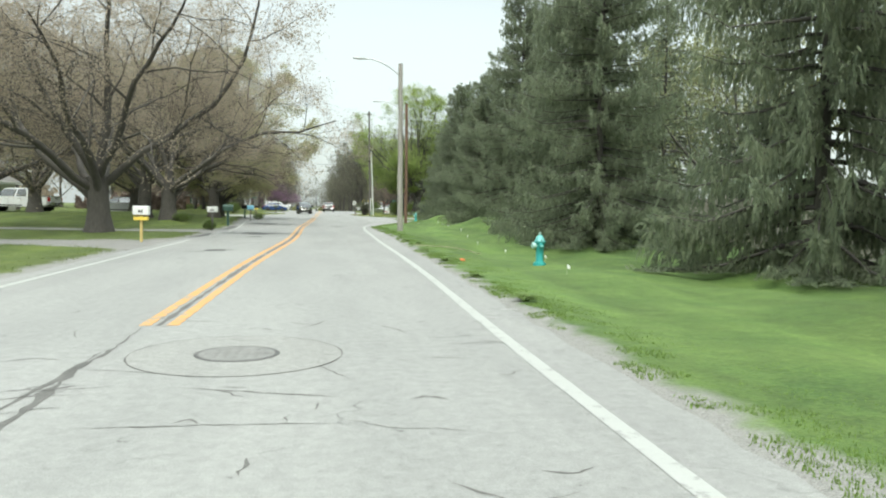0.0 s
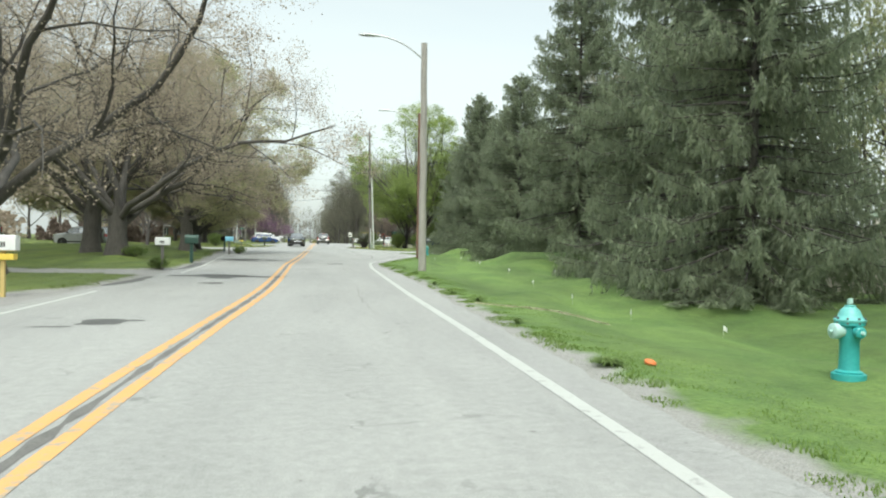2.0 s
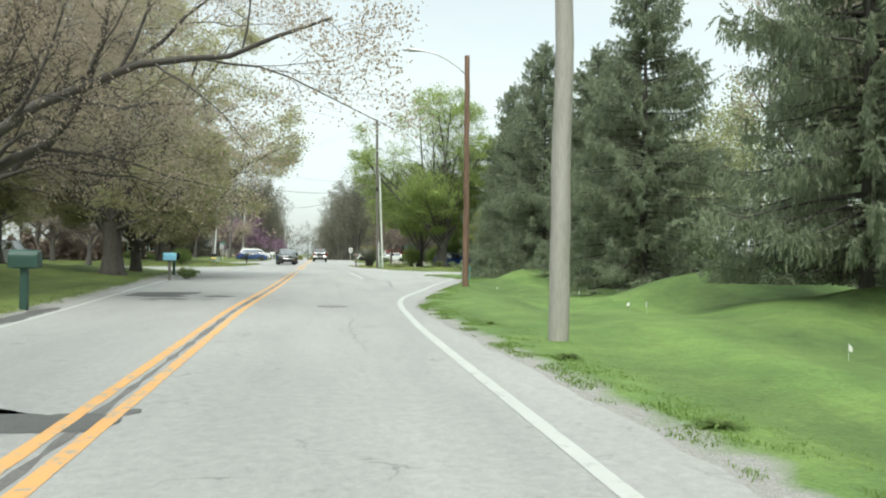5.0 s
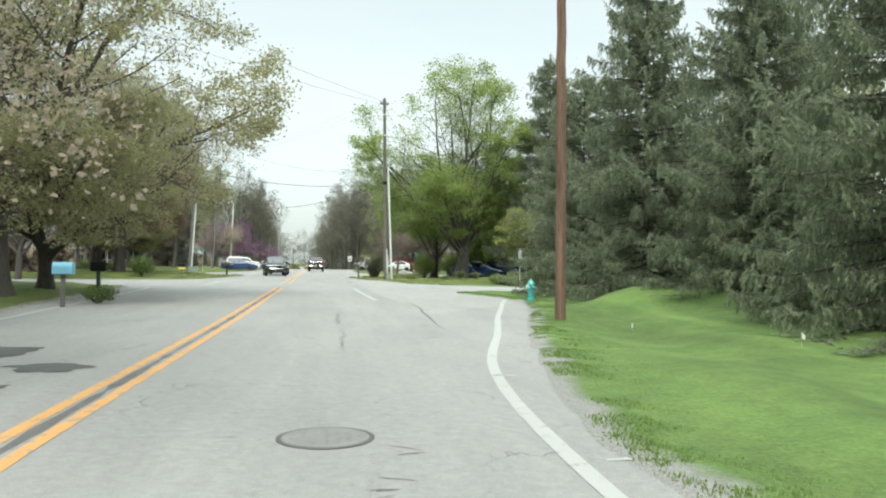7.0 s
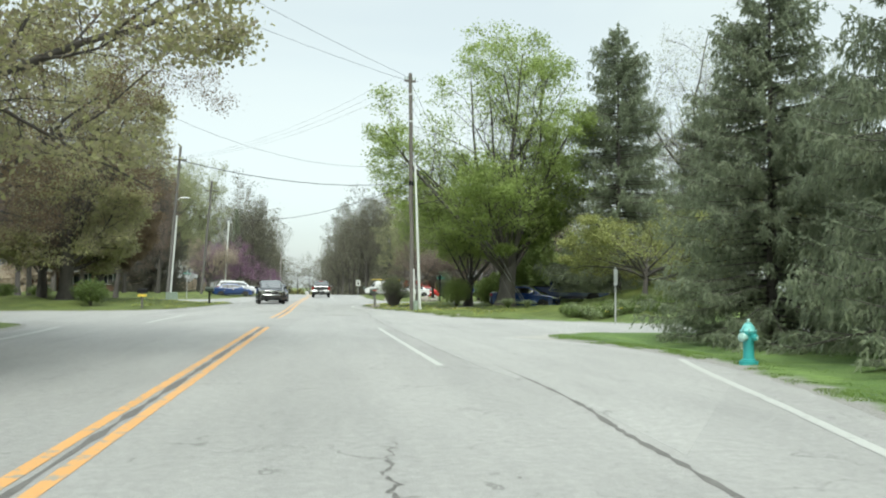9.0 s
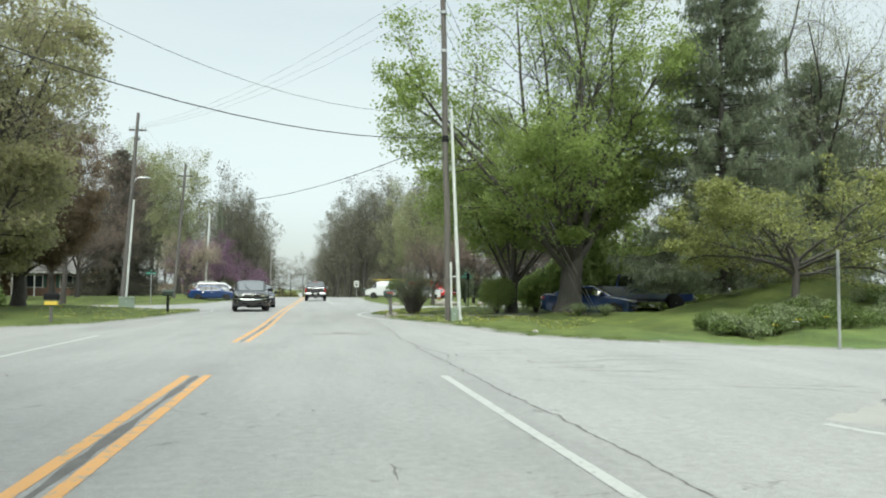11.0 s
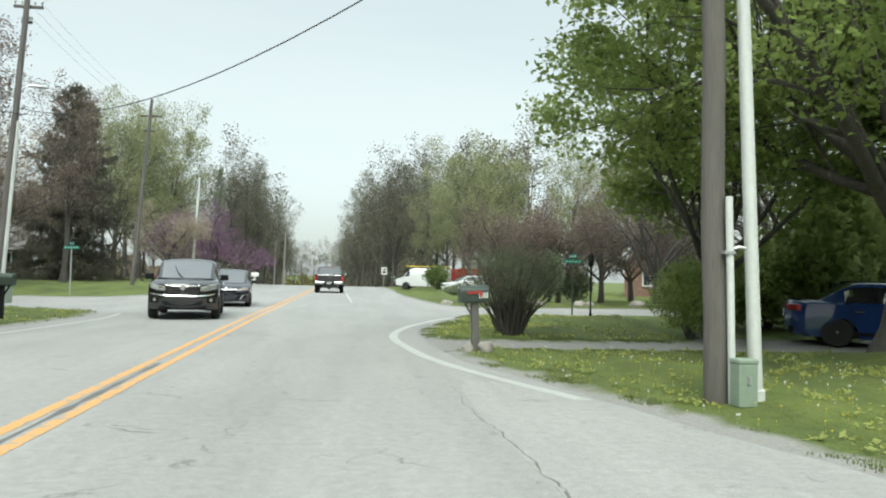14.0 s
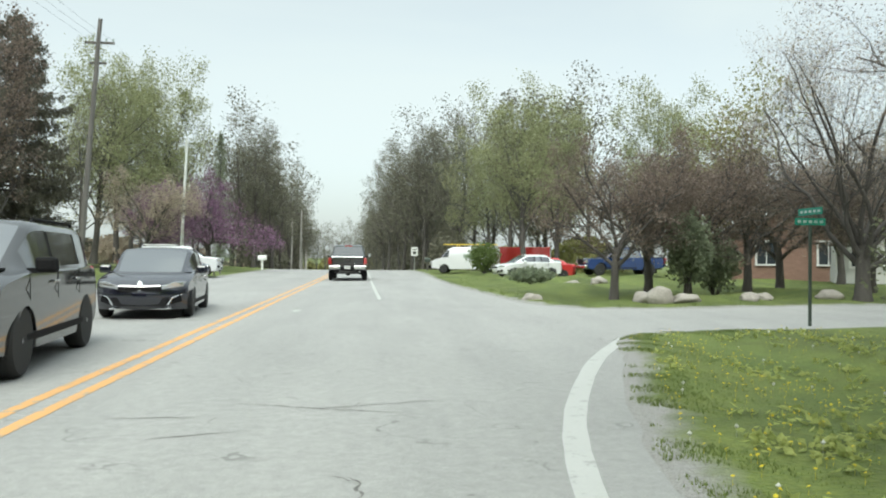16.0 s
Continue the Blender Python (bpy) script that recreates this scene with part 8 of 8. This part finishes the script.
    part("rear_bumper_trim", Mesh().box(0, R + 0.03, 0.36, 1.3, 0.1, 0.14), PLASTIC_BLACK, t, bevel=0.02)
    mirrors(t, W, F - 1.72, 0.98, paint)
    doors(t, W, (F - 1.45, F - 2.5, F - 3.45), 0.32, 0.93)
    part("underbody", Mesh().box(0, 0, 0.27, W * 0.8, L * 0.85, 0.12), UNDER, t)
    round_off(t, L, W, 0.95, 0.26, 0.08)
    return t


def suv(x, y, rz, paint, label, L=4.85, W=1.92, H=1.67, rack=False, category="suv"):
    t = thing("suv", label, category, pose(x, y, 0 if abs(x) < 6 else ground_z(x, y), 0, 0, rz))
    r, wb = 0.38, L * 0.575
    yf, yr = wb / 2 + 0.05, -wb / 2 + 0.05
    F, R = L / 2, -L / 2
    out = [(R + 0.14, 0.34), (yr - 0.47, 0.27)] + arch(yr, 0.44, 0.29) + [(yr + 0.47, 0.26), (yf - 0.47, 0.26)] + arch(yf, 0.44, 0.29) + [(yf + 0.47, 0.28), (F - 0.12, 0.29), (F - 0.02, 0.42), (F, 0.62), (F - 0.02, 0.80), (F - 0.10, 0.96), (F - 0.3, 1.03), (F - 0.9, 1.10), (F - 1.25, 1.14), (0, 1.14), (R + 0.4, 1.15), (R + 0.06, 1.12), (R + 0.02, 0.8), (R, 0.58), (R + 0.05, 0.42)]
    car_body(t, paint, out, W)
    greenhouse(t, paint, W, 1.09, H, (R + 0.03, R + 0.42), (F - 0.95, F - 1.75), ((R + 0.3, R + 1.2), (R + 1.28, F - 2.4), (F - 2.32, F - 1.35)), 0.2)
    gm = Matrix(((1, 0, 0, 0), (0, 0, 1, 0), (0, 1, 0, 0), (0, 0, 0, 1)))
    for s in (-1, 1):
        for yy in (yf, yr):
            wheel_parts(t, s * (W / 2 - 0.12), yy, r, 0.235, s)
        ms = Matrix(((s, 0, 0, 0), (0, 0, 1, 0), (0, 1, 0, 0), (0, 0, 0, 1)))
        part("headlight", Mesh().prism([(0.47, 0.79), (0.70, 0.80), (0.90, 0.86), (0.93, 0.985), (0.84, 0.99), (0.66, 0.93), (0.49, 0.915)], F - 0.42, F - 0.03, ms), LAMP_CLEAR, t, "clear headlight", bevel=0.015)
        part("headlight_bulb", Mesh().lathe([(0.05, 0), (0.045, 0.012)], 12, Matrix.Translation((s * 0.66, F - 0.045, 0.865)) @ pose(0, 0, 0, -90, 0, 0)), PLASTIC_BLACK, t)
        part("fog_lamp", Mesh().lathe([(0.055, 0), (0.05, 0.02)], 14, Matrix.Translation((s * 0.78, F - 0.07, 0.55)) @ pose(0, 0, 0, -90, 0, 0)), LAMP_CLEAR, t)
        part("fog_surround", Mesh().box(s * 0.78, F - 0.13, 0.55, 0.24, 0.16, 0.17), PLASTIC_BLACK, t, bevel=0.02)
        part("tail_light", Mesh().box(s * (W / 2 - 0.2), R + 0.05, 0.98, 0.34, 0.12, 0.26), LAMP_RED, t, "red tail light", bevel=0.03)
        for yw in (yf, yr):
            part("wheel_well", Mesh().box(s * (W / 2 - 0.24), yw, 0.52, 0.32, 0.8, 0.56), UNDER, t)
        part("roof_rail", Mesh().tube([(s * W * 0.33, R + 0.6, H - 0.02), (s * W * 0.335, R + 0.7, H + 0.04), (s * W * 0.335, F - 2.4, H + 0.04), (s * W * 0.33, F - 2.3, H - 0.03)], 0.018, 6), PLASTIC_BLACK, t)
    gr = part("grille", Mesh().prism([(-0.44, 0.90), (-0.50, 0.70), (0.50, 0.70), (0.44, 0.90)], F - 0.14, F + 0.012, gm), PLASTIC_BLACK, t, "black mesh grille")
    for k in range(4):
        part("grille_bar", Mesh().box(0, F + 0.012, 0.73 + k * 0.05, 0.9, 0.012, 0.014), IRON, gr)
    part("grille_chrome", Mesh().prism([(-0.50, 0.95), (-0.2, 0.93), (0, 0.92), (0.2, 0.93), (0.50, 0.95), (0.48, 0.93), (0.2, 0.902), (0, 0.885), (-0.2, 0.902), (-0.48, 0.93)], F - 0.06, F + 0.018, gm), CHROME, t, "chrome winged grille bar", bevel=0.006)
    part("emblem", Mesh().lathe([(0.085, 0), (0.075, 0.02)], 18, Matrix.Translation((0, F + 0.012, 0.885)) @ pose(0, 0, 0, -90, 0, 0)), CHROME, t, "plain oval emblem")
    part("bumper_bar", Mesh().tube([(x * 0.9, F + 0.006 - 0.05 * x ** 4, 0.655 + 0.075 * x ** 4) for x in (-1, -0.85, -0.65, -0.4, 0, 0.4, 0.65, 0.85, 1)], [0.012, 0.018, 0.02, 0.02, 0.02, 0.02, 0.02, 0.018, 0.012], 6), CHROME, t, smooth=True)
    part("lower_intake", Mesh().prism([(-0.56, 0.50), (-0.5, 0.40), (0.5, 0.40), (0.56, 0.50)], F - 0.14, F + 0.004, gm), PLASTIC_BLACK, t)
    part("skid_trim", Mesh().box(0, F - 0.1, 0.32, 1.35, 0.14, 0.08), PLASTIC_BLACK, t, bevel=0.02)
    mirrors(t, W, F - 1.5, 1.17, PLASTIC_BLACK)
    doors(t, W, (F - 1.25, F - 2.35, F - 3.4), 0.42, 1.1)
    part("wiper", Mesh().tube([(0.1, F - 1.02, 1.17), (0.25, F - 1.22, 1.3), (0.33, F - 1.45, 1.48)], 0.012, 5), PLASTIC_BLACK, t)
    part("scuttle", Mesh().box(0, F - 1.0, 1.125, W * 0.8, 0.16, 0.03), PLASTIC_BLACK, t, bevel=0.01)
    part("underbody", Mesh().box(0, 0, 0.36, W * 0.8, L * 0.85, 0.14), UNDER, t)
    round_off(t, L, W, 1.1, 0.22, 0.06)
    if rack:
        part("roof_rack", Mesh().box(0, R + 1.4, H + 0.08, W * 0.7, 1.7, 0.06), PLASTIC_WHITE, t, bevel=0.02)
    return t


def pickup(x, y, rz, paint, label, L=5.85, W=2.03, H=1.93, z=None):
    t = thing("pickup_truck", label, "pickup truck", pose(x, y, ground_z(x, y) if z is None else z, 0, 0, rz))
    r, wb = 0.405, 3.7
    yf, yr = wb / 2 + 0.1, -wb / 2 + 0.1
    F, R = L / 2, -L / 2
    out = [(R + 0.1, 0.56), (yr - 0.52, 0.52)] + arch(yr, 0.48, 0.42) + [(yr + 0.52, 0.44), (yf - 0.52, 0.44)] + arch(yf, 0.48, 0.42) + [(yf + 0.52, 0.46), (F - 0.1, 0.46), (F, 0.6), (F, 1.0), (F - 0.08, 1.12), (F - 0.35, 1.18), (F - 1.25, 1.22), (F - 1.5, 1.25), (R + 1.75, 1.25), (R + 1.74, 1.27), (R + 0.03, 1.27), (R + 0.02, 0.62)]
    car_body(t, paint, out, W, 0.0, 0.03)
    cabin(t, paint, [(1.17, R + 1.72, F - 1.35, W / 2 * 0.94), (1.45, R + 1.78, F - 1.75, W / 2 * 0.88), (H - 0.05, R + 1.88, F - 2.15, W / 2 * 0.78), (H, R + 2.05, F - 2.4, W / 2 * 0.66)], ((0.05, 0.38), (0.42, 0.94)), W)
    for s in (-1, 1):
        for yy in (yf, yr):
            wheel_parts(t, s * (W / 2 - 0.12), yy, r, 0.27, s, 6)
        part("tail_light", Mesh().box(s * (W / 2 - 0.085), R + 0.06, 1.05, 0.17, 0.16, 0.36), LAMP_RED, t, "tall red tail light", bevel=0.03)
        part("bed_rail", Mesh().box(s * (W / 2 - 0.08), R + 0.88, 1.285, 0.14, 1.72, 0.05), PLASTIC_BLACK, t, bevel=0.015)
        part("bumper_wing", Mesh().box(s * 0.66, R - 0.05, 0.72, 0.62, 0.2, 0.2), CHROME, t, "chrome bumper end", bevel=0.04)
        part("headlight", Mesh().box(s * (W / 2 - 0.25), F - 0.08, 0.98, 0.42, 0.2, 0.24), LAMP_CLEAR, t, "clear headlight", bevel=0.03)
        for yw in (yf, yr):
            part("wheel_well", Mesh().box(s * (W / 2 - 0.26), yw, 0.62, 0.34, 0.86, 0.6), UNDER, t)
        part("mud_flap", Mesh().box(s * (W / 2 - 0.16), yr - 0.5, 0.36, 0.26, 0.02, 0.34), PLASTIC_BLACK, t)
    tg = part("tailgate", Mesh().box(0, R - 0.005, 0.985, W - 0.37, 0.06, 0.53), paint, t, bevel=0.02)
    part("tailgate_recess", Mesh().box(0, R - 0.04, 1.10, 0.34, 0.01, 0.09), PLASTIC_BLACK, tg)
    part("tailgate_handle", Mesh().box(0, R - 0.05, 1.11, 0.26, 0.02, 0.04), IRON, tg)
    part("tailgate_cap", Mesh().box(0, R - 0.005, 1.265, W - 0.37, 0.09, 0.05), CHROME, tg, bevel=0.015)
    part("bumper_step", Mesh().box(0, R - 0.06, 0.68, 0.72, 0.18, 0.16), PLASTIC_BLACK, t, bevel=0.03)
    plate(t, R - 0.155, 0.72, -1)
    part("high_brake_light", Mesh().box(0, R + 1.9, H - 0.045, 0.4, 0.1, 0.06), LAMP_RED, t, bevel=0.015)
    part("hitch", Mesh().box(0, R - 0.02, 0.47, 0.09, 0.3, 0.09).box(0, R + 0.1, 0.5, 0.9, 0.1, 0.1), IRON, t)
    part("axle", Mesh().tube([(-0.8, yr, 0.4), (0.8, yr, 0.4)], 0.05, 8).lathe([(0.0, -0.16), (0.14, -0.1), (0.16, 0), (0.14, 0.1), (0.0, 0.16)], 12, Matrix.Translation((0, yr, 0.4)) @ pose(0, 0, 0, 90, 0, 0)), IRON, t)
    part("exhaust", Mesh().tube([(0.62, R + 0.9, 0.5), (0.62, R + 0.08, 0.5)], 0.04, 10), CHROME, t)
    part("underbody", Mesh().box(0, 0, 0.56, W * 0.62, L * 0.9, 0.16), UNDER, t)
    part("grille", Mesh().box(0, F - 0.02, 0.95, 1.1, 0.08, 0.36), PLASTIC_BLACK, t, bevel=0.02)
    part("front_bumper", Mesh().box(0, F - 0.04, 0.6, W * 0.95, 0.2, 0.22), CHROME, t, bevel=0.04)
    for s in (-1, 1):
        mb = part("tow_mirror", Mesh().box(s * (W / 2 + 0.14), F - 1.75, 1.36, 0.2, 0.12, 0.24), PLASTIC_BLACK, t, bevel=0.03)
        part("mirror_stalk", Mesh().box(s * (W / 2 - 0.0), F - 1.72, 1.30, 0.2, 0.06, 0.06), PLASTIC_BLACK, mb)
        part("mirror_glass", Mesh().box(s * (W / 2 + 0.14), F - 1.813, 1.37, 0.15, 0.006, 0.18), CHROME, mb)
    doors(t, W, (F - 1.5, F - 2.55, F - 3.55), 0.56, 1.2)
    return t


def van(x, y, rz, paint, label, ladder=True):
    t = thing("work_van", label, "van", pose(x, y, ground_z(x, y), 0, 0, rz))
    L, W, H, r = 5.4, 2.0, 2.05, 0.36
    F, R, yf, yr = L / 2, -L / 2, 1.65, -1.65
    out = [(R, 0.4), (yr - 0.45, 0.36)] + arch(yr, 0.42, 0.3) + [(yr + 0.45, 0.34), (yf - 0.45, 0.34)] + arch(yf, 0.42, 0.3) + [(yf + 0.45, 0.36), (F, 0.4), (F, 0.9), (F - 0.2, 1.05), (F - 0.75, 1.18), (F - 1.4, 1.9), (F - 1.8, H), (R + 0.12, H), (R, 1.9)]
    car_body(t, paint, out, W, 0.02, 0.14)
    for s in (-1, 1):
        for yy in (yf, yr):
            wheel_parts(t, s * (W / 2 - 0.11), yy, r, 0.22, s)
        part("side_window", Mesh().prism([(F - 1.45, 1.25), (F - 0.95, 1.25), (F - 1.4, 1.78), (F - 1.55, 1.78)], s * (W / 2 - 0.02), s * (W / 2 + 0.012), Matrix(((0, 0, 1, 0), (1, 0, 0, 0), (0, 1, 0, 0), (0, 0, 0, 1)))), GLASS_CAR, t, "tinted glass")
        for yw in (yf, yr):
            part("wheel_well", Mesh().box(s * (W / 2 - 0.24), yw, 0.5, 0.32, 0.76, 0.5), UNDER, t)
        part("lettering_bar", Mesh().box(s * (W / 2 + 0.006), -0.6, 1.35, 0.006, 1.3, 0.28), GREY_BOX, t)
        part("headlight", Mesh().box(s * 0.78, F - 0.04, 0.82, 0.3, 0.12, 0.2), LAMP_CLEAR, t, bevel=0.02)
    part("windscreen", Mesh().prism([(F - 0.80, 1.20), (F - 1.37, 1.84), (F - 1.40, 1.82), (F - 0.84, 1.18)], -0.85, 0.85, Matrix(((0, 0, 1, 0), (1, 0, 0.0, 0.03), (0, 1, 0, 0.03), (0, 0, 0, 1)))), GLASS_CAR, t, "tinted glass")
    part("bumper", Mesh().box(0, F + 0.02, 0.5, 1.9, 0.14, 0.2), PLASTIC_BLACK, t, bevel=0.03)
    part("grille", Mesh().box(0, F + 0.005, 0.82, 1.0, 0.05, 0.22), PLASTIC_BLACK, t)
    if ladder:
        rk = part("ladder_rack", Mesh().box(-0.6, -0.4, H + 0.22, 0.05, 4.2, 0.06).box(0.6, -0.4, H + 0.22, 0.05, 4.2, 0.06).box(0, -1.9, H + 0.2, 1.6, 0.06, 0.06).box(0, 0.6, H + 0.2, 1.6, 0.06, 0.06).box(-0.7, -1.9, H + 0.1, 0.05, 0.05, 0.3).box(0.7, -1.9, H + 0.1, 0.05, 0.05, 0.3).box(-0.7, 0.6, H + 0.1, 0.05, 0.05, 0.3).box(0.7, 0.6, H + 0.1, 0.05, 0.05, 0.3), PAINT_YELLOW, t, "orange ladder on a roof rack")
    part("underbody", Mesh().box(0, 0, 0.42, W * 0.75, L * 0.9, 0.12), UNDER, t)
    return t


pickup(-0.45, 146.5, 0, PAINT_CHARCOAL, "dark charcoal pickup truck with chrome rear bumper on the road", z=0)
suv(-4.0, 112.4, 187, PAINT_GREY, "dark grey family suv with a chrome grille bar on the road")
sedan(-4.05, 120.7, 186, PAINT_BLACKBLUE, "dark blue-black sedan with chrome-trimmed grille on the road")
sedan(13.1, 104.4, -116, PAINT_NAVY, "navy blue coupe-like sedan parked beside the big tree")
pickup(17.0, 107.4, -112, PAINT_TRUCKBLUE, "slate blue crew-cab pickup parked on the drive")
pickup(-25.2, 66.0, 80, PAINT_CARWHITE, "white pickup truck parked in a yard")
suv(-20.8, 80.0, 80, PAINT_SILVER, "silver suv parked among the trees")
suv(-10.2, 148.2, -82, PAINT_CARWHITE, "white suv with a roof rack parked on a drive", rack=True)
sedan(-10.4, 145.6, -85, PAINT_NAVY, "dark blue sedan parked on the drive by a suv")
van(8.3, 163.0, 75, PAINT_CARWHITE, "white work van with an orange ladder on its roof")
t = thing("box_trailer", "red enclosed trailer parked behind the van", "trailer", pose(13.6, 166.0, ground_z(13.6, 166.0), 0, 0, 75))
part("body", Mesh().box(0, 0, 1.45, 2.1, 4.4, 1.5), PAINT_CARRED, t, bevel=0.05)
part("frame", Mesh().box(0, 0, 0.62, 2.0, 5.4, 0.16), IRON, t)
for s in (-1, 1):
    wheel_parts(t, s * 1.0, 0.0, 0.34, 0.2, s)
    part("corner_trim", Mesh().box(s * 1.04, -2.19, 1.45, 0.06, 0.06, 1.5), GALV, t)
sedan(10.95, 152.0, 105, PAINT_CARWHITE, "white hatchback parked on the lawn's edge")
sedan(13.0, 156.5, 85, PAINT_CARRED, "red sedan parked beside the white car")
pickup(18.2, 155.0, 95, PAINT_TRUCKBLUE, "dark blue pickup parked in front of the house")
